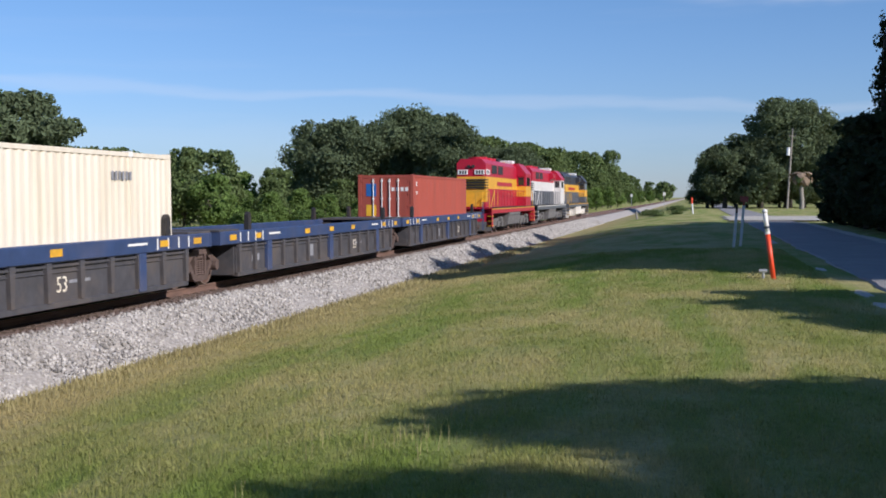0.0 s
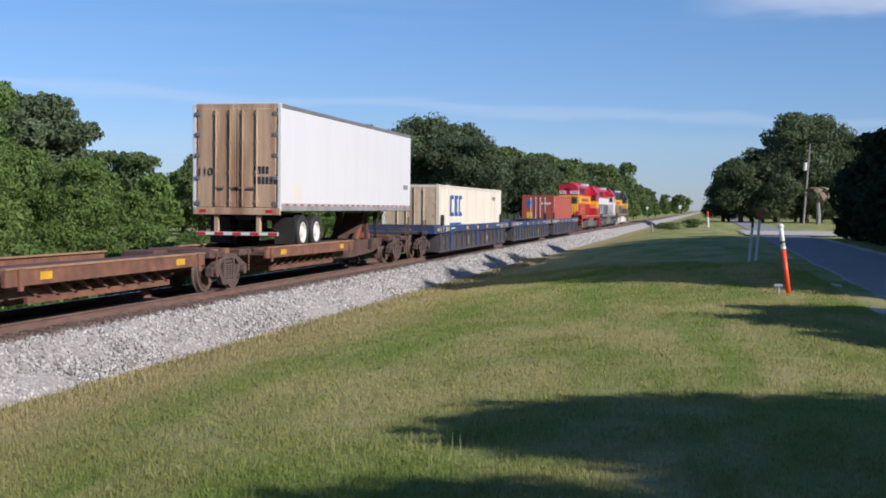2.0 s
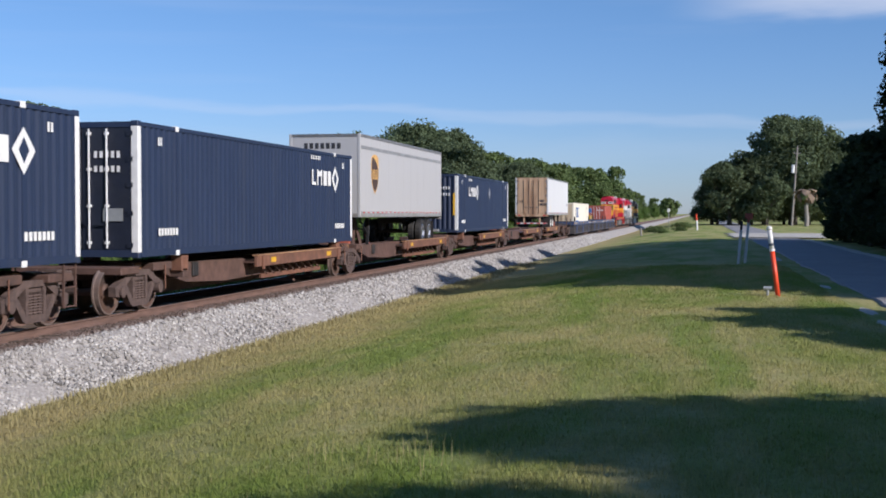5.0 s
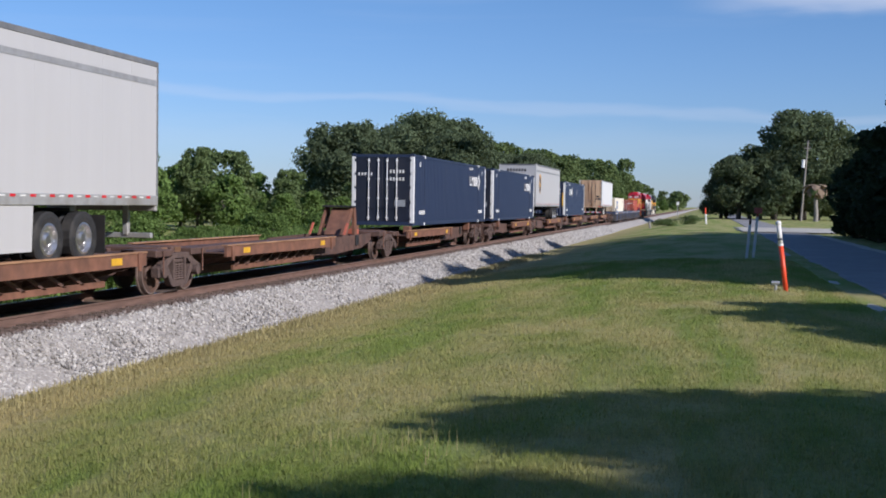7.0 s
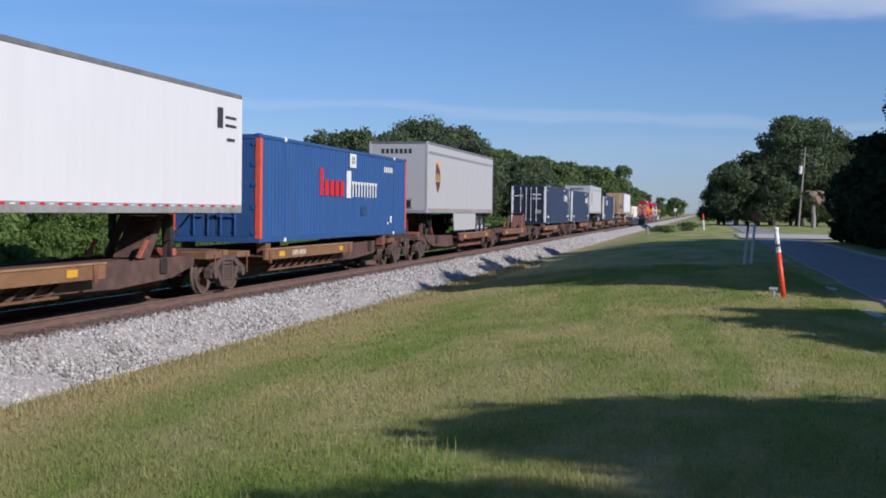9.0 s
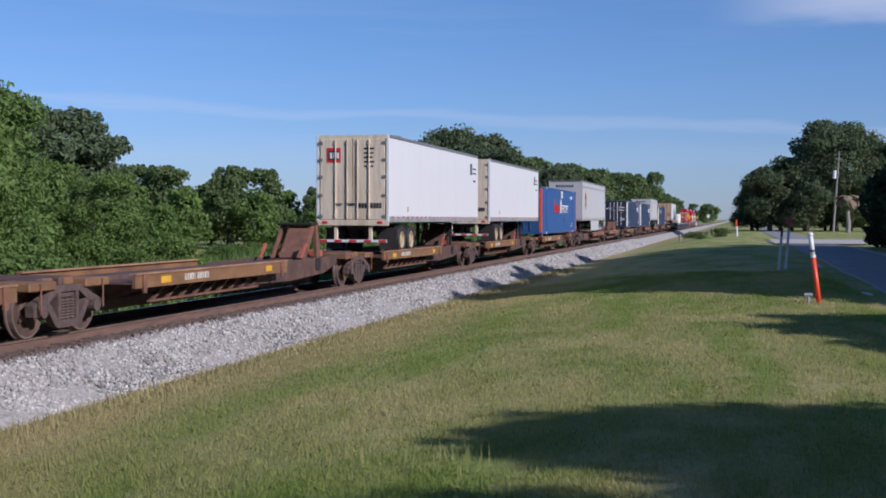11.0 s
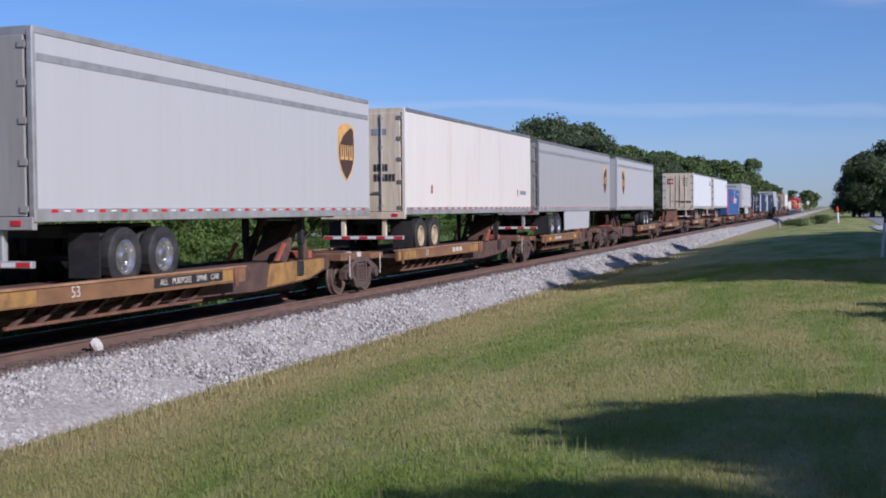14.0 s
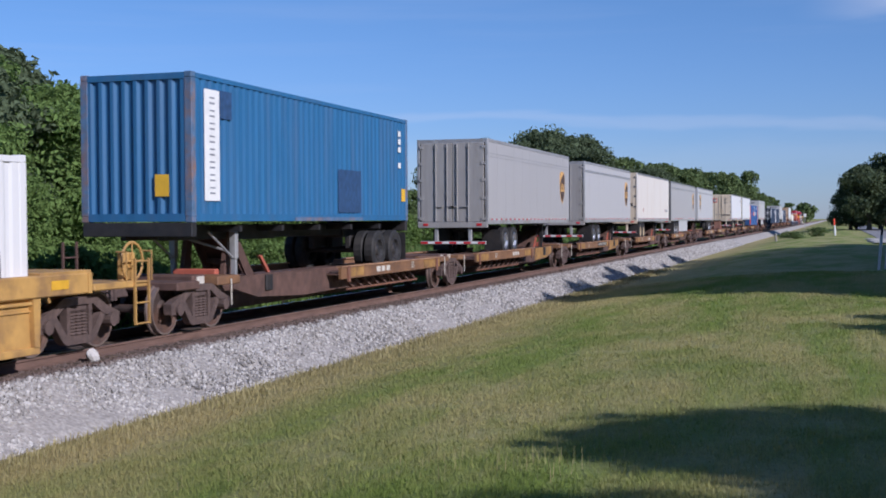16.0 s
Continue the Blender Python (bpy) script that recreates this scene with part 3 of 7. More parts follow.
def build_track():
    track = thing("railway_track", "single track with rusty rails on dark wooden ties", "railway track")
    track.matrix_basis = pose(TRACK_X, 0, RAIL_Z)
    prof = [(-0.075, -0.18), (0.075, -0.18), (0.07, -0.155), (0.012, -0.13), (0.012, -0.05), (0.037, -0.035), (0.037, -0.004), (0.028, 0),
            (-0.028, 0), (-0.037, -0.004), (-0.037, -0.035), (-0.012, -0.05), (-0.012, -0.13), (-0.07, -0.155)]
    first = part("rail", prism(bmesh.new(), prof, "y", -40, 1800), RAIL, track, "rusty steel rail")
    first.matrix_basis = pose(0.755, 0, 0)
    again(first, pose(-0.755, 0, 0))
    band = part("railhead", prism(bmesh.new(), [(-0.022, 0.0005), (0.022, 0.0005), (0.022, 0.003), (-0.022, 0.003)], "y", -40, 1800), TREAD, first, "bright worn railhead")
    again(band, Matrix(), [c for c in track.children if c is not first][0])
    tie = part("tie", slab(-1.3, -0.115, -0.33, 1.3, 0.115, -0.158, 0.012), TIE, track, "dark creosoted wooden tie")
    tie.matrix_basis = pose(0, 4, 0)
    plate = part("tie_plate", slab(-0.18, -0.09, -0.158, 0.18, 0.09, -0.15), RAIL, track)
    plate.matrix_basis = pose(0.755, 4, -0.004)
    for i in range(1, 190):
        again(tie, pose(random.uniform(-0.05, 0.05), 4 + 0.52 * i, random.uniform(-0.012, 0.006), 0, 0, random.uniform(-1.2, 1.2)), track)
        if i < 100:
            again(plate, pose(0.755, 4 + 0.52 * i, -0.004), track)


build_track()


# ---- grass and weeds ----
def blades(name, label, material, n, seed, where, length, width, lean=0.5, stand=None, fine=False):
    """Single grass blades rooted in the ground; where(rng, n) gives x and y."""
    rng = np.random.default_rng(seed)
    x, y = where(rng, n)
    z = np.interp(x, [p[0] for p in PROFILE], [p[1] for p in PROFILE])
    if stand:
        z = np.full(len(x), stand)
    z = z + np.array([rough_z(a, b) for a, b in zip(x, y)]) - 0.004
    far = 1 + np.maximum(y - 12, 0) * 0.03
    ang = rng.uniform(0, 2 * math.pi, len(x))
    ln = rng.uniform(*length, len(x)) * (1 + 0.2 * (far - 1))
    w = rng.uniform(*width, len(x)) * far
    tilt = rng.uniform(0, lean, len(x))
    c, s = np.cos(ang), np.sin(ang)
    side = np.stack((-s, c, 0 * s), 1) * w[:, None]
    root = np.stack((x, y, z), 1)
    mid = root + np.stack((c * tilt * ln * 0.35, s * tilt * ln * 0.35, 0.6 * ln), 1)
    tip = root + np.stack((c * tilt * ln, s * tilt * ln, ln * (1 - 0.35 * tilt)), 1)
    v = np.stack((root - side, root + side, mid + side * 0.7, mid - side * 0.7, tip), 1).reshape(-1, 3)
    k = 5 * np.arange(len(x))
    faces = np.concatenate((np.stack((k, k + 1, k + 2), 1), np.stack((k, k + 2, k + 3), 1), np.stack((k + 3, k + 2, k + 4), 1)))
    if fine:        # short blades are one sliver each
        v = np.stack((root - side, root + side, tip), 1).reshape(-1, 3)
        faces = np.arange(3 * len(x)).reshape(-1, 3)
    me = bpy.data.meshes.new(name)
    me.from_pydata(v.tolist(), [], faces.tolist())
    me.materials.append(material)
    tagged(new(name, me), label, "grass", kind="stuff")


def lawn_spread(rng, n):
    y = 7.5 + 42 * rng.random(n) ** 1.9
    x = rng.uniform(-9.8, 3.4, n)
    keep = (x > -0.72 * y - 1.0) & (x < 0.17 * y + 1.0)
    clump = np.array([noise.noise((a * 1.3, b * 1.3, 4)) for a, b in zip(x, y)]) + rng.uniform(-0.45, 0.45, n)
    keep &= clump > -0.38
    return x[keep], y[keep]


def toe_spread(rng, n):
    y = 9 + 60 * rng.random(n) ** 1.5
    return -9.55 + np.abs(rng.normal(0, 0.55, n)) - 0.25, y


def stalk_spread(rng, n):
    cx, cy = rng.uniform(-6, 1.5, 60), 8.5 + 22 * rng.random(60) ** 1.4
    k = rng.integers(0, 60, n)
    x, y = cx[k] + rng.normal(0, 0.18, n), cy[k] + rng.normal(0, 0.22, n)
    return np.concatenate((x, rng.normal(-2.7, 0.5, n // 5))), np.concatenate((y, rng.normal(10.4, 0.35, n // 5)))


def far_bank(rng, n):
    y = 18 + 150 * rng.random(n) ** 1.3
    return rng.uniform(-32, -18.6, n), y


blades("short_grass", "short mown green grass blades", BLADE, 380000, 1, lawn_spread, (0.03, 0.085), (0.004, 0.008), 1.2, fine=True)
blades("dry_grass", "straw-coloured dry grass along the ballast and in patches", STRAW, 1200, 2, lawn_spread, (0.02, 0.06), (0.003, 0.006), 1.0)
blades("ballast_edge_grass", "ragged dry grass at the foot of the ballast", STRAW, 9000, 3, toe_spread, (0.06, 0.18), (0.004, 0.008), 0.8)
blades("seed_stalks", "thin pale seed stalks standing in the lawn", STRAW, 260, 5, stalk_spread, (0.12, 0.24), (0.002, 0.0035), 0.35)
blades("rank_grass", "tall rank green weeds behind the track", VINE, 36000, 6, far_bank, (0.35, 1.0), (0.012, 0.03), 0.6)


# ---- trees ----
def leaf_cloud(blobs, n, size, rng, shell=0.55, gaps=0.25):
    """Folded leaf sprays spread over the outer part of several lobes, with gaps between them."""
    vol = np.array([b[3] * b[4] * b[5] for b in blobs]) ** (2 / 3)
    k = rng.choice(len(blobs), n, p=vol / vol.sum())
    b = np.array(blobs)[k]
    d = rng.normal(size=(n, 3))
    d /= np.linalg.norm(d, axis=1)[:, None]
    r = shell + (1.06 - shell) * rng.random(n) ** 0.75
    bumpy = 1 + 0.13 * np.sin(d[:, 0] * 7 + k) * np.sin(d[:, 1] * 6 + 2 * k) + 0.08 * np.sin(d[:, 2] * 11 + d[:, 0] * 9 + k)
    p = b[:, :3] + d * b[:, 3:6] * (r * bumpy)[:, None]
    keep = np.array([noise.noise(q * (2.2 / max(size * 4, 0.8))) for q in p.tolist() for q in (Vector(q),)]) > -gaps
    p, d = p[keep], d[keep]
    n = len(p)
    nrm = d + rng.normal(0, 0.5, (n, 3))
    nrm /= np.linalg.norm(nrm, axis=1)[:, None]
    t = np.cross(nrm, rng.normal(size=(n, 3)))
    t /= np.linalg.norm(t, axis=1)[:, None] + 1e-9
    s = np.cross(nrm, t)
    sz = size * rng.uniform(0.5, 1.25, n)[:, None]
    a, c = p - t * sz, p + t * sz
    l, rt = p + s * sz * 0.55 + nrm * sz * 0.25, p - s * sz * 0.55 + nrm * sz * 0.25
    v = np.stack((a, l, c, rt), 1).reshape(-1, 3)
    i = 4 * np.arange(n)
    f = np.concatenate((np.stack((i, i + 1, i + 2), 1), np.stack((i, i + 2, i + 3), 1)))
    return v, f


def tree(name, label, category, blobs, leaves, size, material, seed, trunk_h, trunk_r, group="", gaps=0.25, shell=0.55):
    rng = np.random.default_rng(seed)
    root = thing(name, label, category, group)
    bm = bmesh.new()
    top = Vector((0.1, 0, trunk_h))
    rod(bm, (0, 0, -0.5), top, trunk_r * 1.25, 9, trunk_r * 0.75)
    for b in blobs[:9]:
        end = Vector(b[:3])
        mid = top.lerp(end, 0.5) + Vector((0, 0, -0.06 * (end - top).length))
        rod(bm, top - Vector((0, 0, 0.2)), mid, trunk_r * 0.55, 6, trunk_r * 0.33)
        rod(bm, mid, end, trunk_r * 0.33, 5, trunk_r * 0.1)
    part("trunk", bm, BARK, root)
    v, f = leaf_cloud(blobs, leaves, size, rng, gaps=gaps, shell=shell)
    me = bpy.data.meshes.new("crown")
    me.from_pydata(v.tolist(), [], f.tolist())
    me.materials.append(material)
    new("crown", me).parent = root
    return root


def lobes(seed, w, h, base, n, flat=0.7):
    """Lobes of a crown w wide and h high whose underside is at base."""
    r = random.Random(seed)
    out = [(0, 0, base + (h - base) * 0.5, w * 0.34, w * 0.34, (h - base) * 0.44)]
    for i in range(n):
        a, d = 2 * math.pi * (i + r.random() * 0.6) / n, w * r.uniform(0.20, 0.34)
        z = base + (h - base) * r.uniform(0.22, 0.80)
        s = w * r.uniform(0.14, 0.21) * (1.15 - 0.3 * (z - base) / (h - base))
        out.append((d * math.cos(a), d * math.sin(a), z, s, s, s * flat))
    for i in range(n // 2):
        a, d = r.uniform(0, 6.28), w * r.uniform(0.05, 0.2)
        s = w * r.uniform(0.11, 0.16)
        out.append((d * math.cos(a), d * math.sin(a), h - s * 0.75, s, s, s * 0.75))
    for bx, by, bz, sx, sy, sz in out[:]:       # small tufts that stand out of every lobe
        for k in range(5 if sx < w * 0.3 else 9):
            a, e = r.uniform(0, 6.28), math.asin(r.uniform(-0.2, 0.98))
            t = w * r.uniform(0.045, 0.085)
            out.append((bx + sx * 0.9 * math.cos(a) * math.cos(e), by + sy * 0.9 * math.sin(a) * math.cos(e), bz + sz * 0.9 * math.sin(e), t, t, t * 0.8))
    return out


def scaled(x, y, z, s, turn, sz=None):
    return Matrix.Translation((x, y, z)) @ Euler((0, 0, radians(turn))).to_matrix().to_4x4() @ Matrix.Diagonal((s, s, sz or s, 1))


def plant(first, spots):
    """Stand the first tree at the first spot and its copies at the others."""
    for i, (x, y, s, turn, *tall) in enumerate(spots):
        z = ground_z(x) - 0.05
        m = scaled(x, y, z, s, turn, tall[0] if tall else None)
        if i == 0:
            first.matrix_basis = m
        else:
            c = copy_thing(first, Matrix())
            c.matrix_basis = m


OAKS = "broad dark green live oaks beyond the track"
oak_a = tree("oak_tree", "broad dark green live oak with a heavy rounded crown", "tree", lobes(11, 15, 13.5, 1.8, 13), 27000, 0.25, OAK, 1, 3.2, 0.45, OAKS)
oak_b = tree("oak_tree", "tall dark green oak with an uneven crown", "tree", lobes(12, 13, 13.0, 1.5, 12), 24000, 0.25, OAK, 2, 3.0, 0.4, OAKS)
plant(oak_a, [(-33.5, 140, 0.98, 0), (-40.0, 134, 0.87, 70), (-26.6, 134, 0.80, 200), (-21.5, 146, 0.66, 20)])
plant(oak_b, [(-36.8, 146, 0.93, 0), (-29.5, 146, 0.98, 120), (-43.4, 139, 0.80, 50), (-24.6, 150, 0.70, 250)])

road_oak = tree("oak_tree", "huge spreading live oak beside the road, dark below", "tree", lobes(21, 21, 18.5, 1.0, 15, 0.8), 36000, 0.34, OAK, 3, 4.5, 0.7, "oaks by the side road")
plant(road_oak, [(16.4, 222, 1.0, 0)])
side_oak = tree("oak_tree", "lower rounded oak at the side of a larger one", "tree", lobes(22, 13, 11.5, 0.4, 11), 16000, 0.30, OAK, 4, 2.6, 0.45, "oaks by the side road")
plant(side_oak, [(5.4, 216, 0.92, 0), (9.0, 219, 1.10, 100), (24.5, 226, 1.05, 40), (2.6, 226, 0.72, 160), (11.5, 214, 0.8, 200), (18.5, 216, 0.85, 30), (3.6, 230, 0.5, 70), (7.6, 231, 0.52, 10), (11.8, 231, 0.55, 130), (15.6, 232, 0.55, 220), (20, 231, 0.6, 300)])

LINE = "trees along the far side of the line"
wood_a = tree("tree", "mid-green subtropical tree in the lineside belt", "tree", lobes(31, 9, 11.0, 0.2, 11), 5400, 0.345, SUBTREE, 5, 2.5, 0.28, LINE)
wood_b = tree("tree", "bright green rounded tree in the lineside belt", "tree", lobes(32, 8, 8.5, 0.0, 10), 4800, 0.34, VINE, 6, 2.0, 0.24, LINE)
r_ = random.Random(8)
plant(wood_a, [(-24 - r_.uniform(0, 7), y, 0.88 + 0.0023 * (y - 152) + r_.uniform(-0.07, 0.07), r_.uniform(0, 360)) for y in (152, 158, 166, 175, 184, 190, 195, 207, 214, 220, 234, 242, 250, 260, 268, 280, 290, 302, 315, 328)] +
      [(-22.6, 345, 0.85, 30, 1.42), (-24, 356, 1.1, 0), (-26, 338, 1.05, 200), (-27, 372, 1.2, 0), (-30, 420, 1.2, 50), (-32, 480, 1.15, 90), (-36, 560, 1.1, 10), (-38, 660, 1.1, 70), (-42, 800, 1.1, 20), (-34, 940, 1.0, 120), (-30, 1100, 1.0, 10), (-24, 1300, 1.1, 0), (-28, 395, 1.1, 70), (-29, 450, 1.1, 10), (-30, 520, 1.2, 200), (-31, 600, 1.2, 30), (-33, 720, 1.2, 170), (-30, 860, 1.2, 5)])
plant(wood_b, [(-20.5 - r_.uniform(0, 2.5), y, r_.uniform(0.55, 0.8), r_.uniform(0, 360)) for y in (150, 160, 172, 186, 202, 222, 246, 275, 310, 360, 430, 520, 640, 800)])
# low trees closing the meadow behind the track
plant(copy_thing(wood_a, Matrix()), [(-50, 101, 0.66, 0), (-54, 108, 0.70, 40), (-45.5, 104, 0.60, 90), (-58, 104, 0.68, 150), (-47, 116, 0.70, 210), (-62, 118, 0.75, 20), (-51, 92, 0.56, 260), (-40, 112, 0.45, 10), (-43, 122, 0.55, 30), (-52, 120, 0.74, 77), (-66, 110, 0.78, 12), (-37, 126, 0.45, 60), (-60, 96, 0.66, 300)])
plant(copy_thing(wood_b, Matrix()), [(-46, 96, 0.64, 0), (-42, 103, 0.60, 70), (-52, 98, 0.68, 140), (-39, 118, 0.46, 20), (-49, 108, 0.72, 55), (-34, 124, 0.36, 15), (-44, 88, 0.46, 40), (-62, 100, 0.75, 15), (-57, 96, 0.74, 30), (-38.5, 108, 0.42, 10), (-36, 118, 0.4, 100), (-55, 88, 0.6, 60), (-60, 92, 0.75, 5), (-54, 141, 0.72, 30), (-57.5, 146, 0.72, 80), (-50.5, 147, 0.66, 120), (-61, 142, 0.72, 10), (-49.5, 130, 0.45, 60), (-53, 132, 0.5, 90), (-46, 128, 0.36, 200), (-65, 150, 0.8, 40)])
far_wood = tree("tree", "hazy far tree on the horizon beside the line", "tree", lobes(35, 14, 11, 0, 9), 2600, 0.9, SUBTREE, 9, 2.0, 0.3, "far trees")
plant(far_wood, [(-60 - 14 * k + r_.uniform(-4, 4), 200 + 62 * k + r_.uniform(-12, 12), r_.uniform(0.8, 1.1), r_.uniform(0, 360)) for k in range(9)] +
      [(-20 - 5 * k, 900 + 150 * k, 1.2, 60 * k) for k in range(5)] + [(26 + 9 * k, 300 + 90 * k, 1.15, 50 * k) for k in range(6)] +
      [(-80 - 22 * k, 120 + 22 * k, 1.0, 40 * k) for k in range(6)])
# the thicket close to the track, hung with vines
thicket = tree("thicket_tree", "vine-covered bright green thicket tree behind the track", "tree", lobes(41, 8.5, 8.2, -0.4, 13), 21000, 0.136, VINE, 10, 2.2, 0.22, "thicket behind the track", gaps=0.3)
plant(thicket, [(-28.5, 39.5, 0.98, 0), (-33, 48, 1.04, 80), (-24.8, 31.0, 0.75, 150), (-35, 41, 1.22, 250), (-38, 58, 0.84, 30), (-31, 32, 1.0, 200), (-22.0, 23, 1.0, 60), (-30.5, 55, 0.62, 20), (-29, 26, 1.0, 90), (-26, 36, 0.85, 20), (-34, 55, 0.7, 110)])
dusky = tree("tree", "dull grey-green tree standing above the thicket", "tree", lobes(42, 7.5, 9.2, 1.2, 10), 12000, 0.20, OAK, 11, 3.0, 0.25, "thicket behind the track")
plant(dusky, [(-37.6, 64, 0.98, 0), (-40.5, 66, 1.0, 120), (-40, 52, 1.25, 40), (-45, 60, 1.2, 200), (-38, 36, 1.42, 100), (-34, 28, 1.28, 30), (-36, 46, 1.12, 70), (-28.0, 34.5, 0.9, 20), (-32.5, 42, 0.95, 140), (-37.6, 56, 1.02, 15)])
SHRUBS = "shrubs in the lineside thicket"
shrub = tree("shrub", "low leafy bright green shrub behind the track", "shrub", lobes(51, 4.2, 3.0, -0.3, 9), 2900, 0.15, VINE, 12, 0.8, 0.08, SHRUBS, gaps=0.3)
spots = [(-21.5 - r_.uniform(0, 5) - 0.05 * (y - 28), y, r_.uniform(0.4, 0.75), r_.uniform(0, 360)) for y in (26, 30, 34, 39, 44, 50, 56, 63, 70, 78, 86, 94, 104, 114)]
spots += [(-27 - r_.uniform(0, 12) - 0.1 * (y - 40), y, r_.uniform(0.28, 0.5), r_.uniform(0, 360)) for y in (46, 54, 60, 66, 72, 80, 86, 92, 98, 106, 112, 120, 128, 134)]
spots += [(-19.5 - r_.uniform(0, 4), y, r_.uniform(0.45, 0.8), r_.uniform(0, 360)) for y in (118, 124, 131, 138, 146, 155, 166, 180)]
# a shaded row close behind the cars
spots += [(-17.3 - r_.uniform(0, 1.3), y, r_.uniform(0.6, 0.85), r_.uniform(0, 360)) for y in (19.5, 21.5, 23.4, 25.2, 27.3, 29.4)]
spots += [(-17.6 - r_.uniform(0, 1.5), y, r_.uniform(0.38, 0.55), r_.uniform(0, 360)) for y in (31.5, 33.6, 36.5, 40, 43.5, 48)]
# undergrowth at the feet of the live oaks
spots += [(-44, 127, 1.0, 10), (-40, 126, 0.9, 80), (-36, 127, 1.0, 150), (-32, 126, 0.9, 200), (-28, 127, 0.95, 260), (-24.5, 126, 0.8, 320), (-21.5, 128, 0.75, 40), (-47.5, 129, 1.0, 120)]
plant(shrub, spots)

# screen of trees along the road, shade put into its leaf colour, and those beyond the picture whose shade lies on the
# grass
screen = tree("screen_tree", "dense evergreen in the roadside screen, shade in its colour", "tree", lobes(61, 6.5, 9.0, -0.4, 12, 1.1), 4400, 0.36, SHADED_LEAF, 13, 2.0, 0.25, "roadside tree screen", gaps=0.5, shell=0.3)
plant(screen, [(12.0, 94, 1.0, 0, 0.84), (11.6, 88, 1.02, 60, 0.82), (11.8, 82, 1.04, 140, 0.80), (11.4, 76, 1.02, 210, 0.77), (11.8, 70, 1.05, 20, 0.75), (11.6, 64, 1.02, 90, 0.75), (12.0, 58, 1.05, 300, 0.8), (12.4, 51, 1.1, 170), (12.8, 44, 1.1, 45), (13.2, 37, 1.1, 10), (13.4, 20.9, 0.95, 200, 0.80), (13.4, 18.0, 0.95, 120, 0.82), (15.6, 17.6, 1.0, 10, 0.9), (14.4, 15.6, 0.9, 50, 0.80), (15, 92.5, 1.0, 0, 0.85), (19, 91, 1.1, 0, 0.85), (14.5, 91, 1.1, 33, 0.82), (15, 85, 1.1, 120, 0.8), (11.9, 95, 0.62, 10, 0.84), (12.0, 90, 0.6, 70, 0.82), (11.7, 84, 0.6, 130, 0.8), (11.3, 79, 0.6, 200, 0.78)] +
      [(10.5 + 0.25 * (k % 2), 58 + 5.2 * k, 0.62, 40 * k, 0.34) for k in range(8)])
SHADE = "verge trees"


def shade_crown(root, spots):
    """Lobes of a crown beside the road: along and across the way its shade falls, and how big each lobe is."""
    out = []
    for along, across, r in spots:
        gx, gy = -0.9 * along + 0.436 * across, 0.436 * along + 0.9 * across
        far = (root[0] - gx) / to_sun.x
        out.append((0.0, gy + far * to_sun.y - root[1], far * to_sun.z, r, r, r))
    return out


near_shade = tree("shade_tree", "leafy tree standing beside the camera's verge", "tree", shade_crown((13.5, 4.2), (
    (4.5, 9.75, 1.25), (4.9, 10.4, 1.15), (5.75, 10.8, 0.85), (5.3, 9.60, 0.95), (4.1, 11.7, 1.25), (2.9, 12.8, 1.15), (1.4, 12.9, 1.35), (2.4, 10.5, 2.1),
    (-0.2, 11.2, 2.4), (-3.0, 11.0, 2.5), (-5.6, 10.6, 2.0), (2.6, 8.6, 0.95), (1.0, 8.3, 1.2))), 21000, 0.26, OAK, 14, 3.0, 0.2, SHADE, gaps=0.45, shell=0.2)
near_shade.matrix_basis = pose(13.5, 4.2, 0)
low_shade = tree("shade_tree", "lower leafy tree standing beside the camera's verge", "tree", shade_crown((13.5, -0.6), (
    (3.0, 6.75, 1.38), (3.9, 6.7, 1.08), (4.4, 5.6, 1.0), (1.0, 6.4, 1.9), (-2.0, 6.2, 2.1), (-5.0, 6.0, 2.0), (3.0, 4.6, 1.5), (1.0, 3.8, 1.9))), 13000, 0.26, OAK, 17, 2.4, 0.18, SHADE, gaps=0.45, shell=0.2)
low_shade.matrix_basis = pose(13.5, -0.6, 0)
# unseen backing row, added to keep sky light off the shaded grass
shade = tree("shade_tree", "unseen leafy tree in the second row, added to block sky", "tree", lobes(62, 6.4, 8.0, 1.0, 11, 0.9), 6000, 0.46, OAK, 18, 3.0, 0.2, SHADE, gaps=0.45)
plant(shade, [(19, 3.2, 1.2, 20), (17.2, -2.2, 1.1, 220), (17.6, 1.2, 1.0, 100), (18.5, 7.5, 1.05, 100)])
belt = tree("oak_tree", "tall unseen oak that shades the verge", "tree", lobes(63, 12, 15.5, 1.5, 13, 0.9), 7000, 0.76, OAK, 16, 4.0, 0.4, "belt beyond the road", gaps=0.75, shell=0.35)
# all out of view; from (24.5, -4) on, added only to block sky light
plant(belt, [(17.5, 30.8, 0.96, 0, 0.94), (18.5, 38, 1.02, 60, 0.99), (17.0, 47, 1.0, 130, 0.96), (18.0, 55, 1.05, 200, 0.98), (17.5, 63, 0.98, 280), (18.5, 71, 1.0, 40), (18.0, 80, 0.9, 320), (24, 45, 1.1, 90), (25, 62, 1.1, 10), (24.5, -4, 0.72, 15), (25, 5, 0.72, 75), (24.5, 14, 0.70, 190), (23, -13, 0.7, 240), (15, -13, 0.72, 30), (7, -13, 0.95, 100), (-2, -14, 1.0, 170), (-11, -16, 0.95, 60), (10, -24, 0.8, 260)])
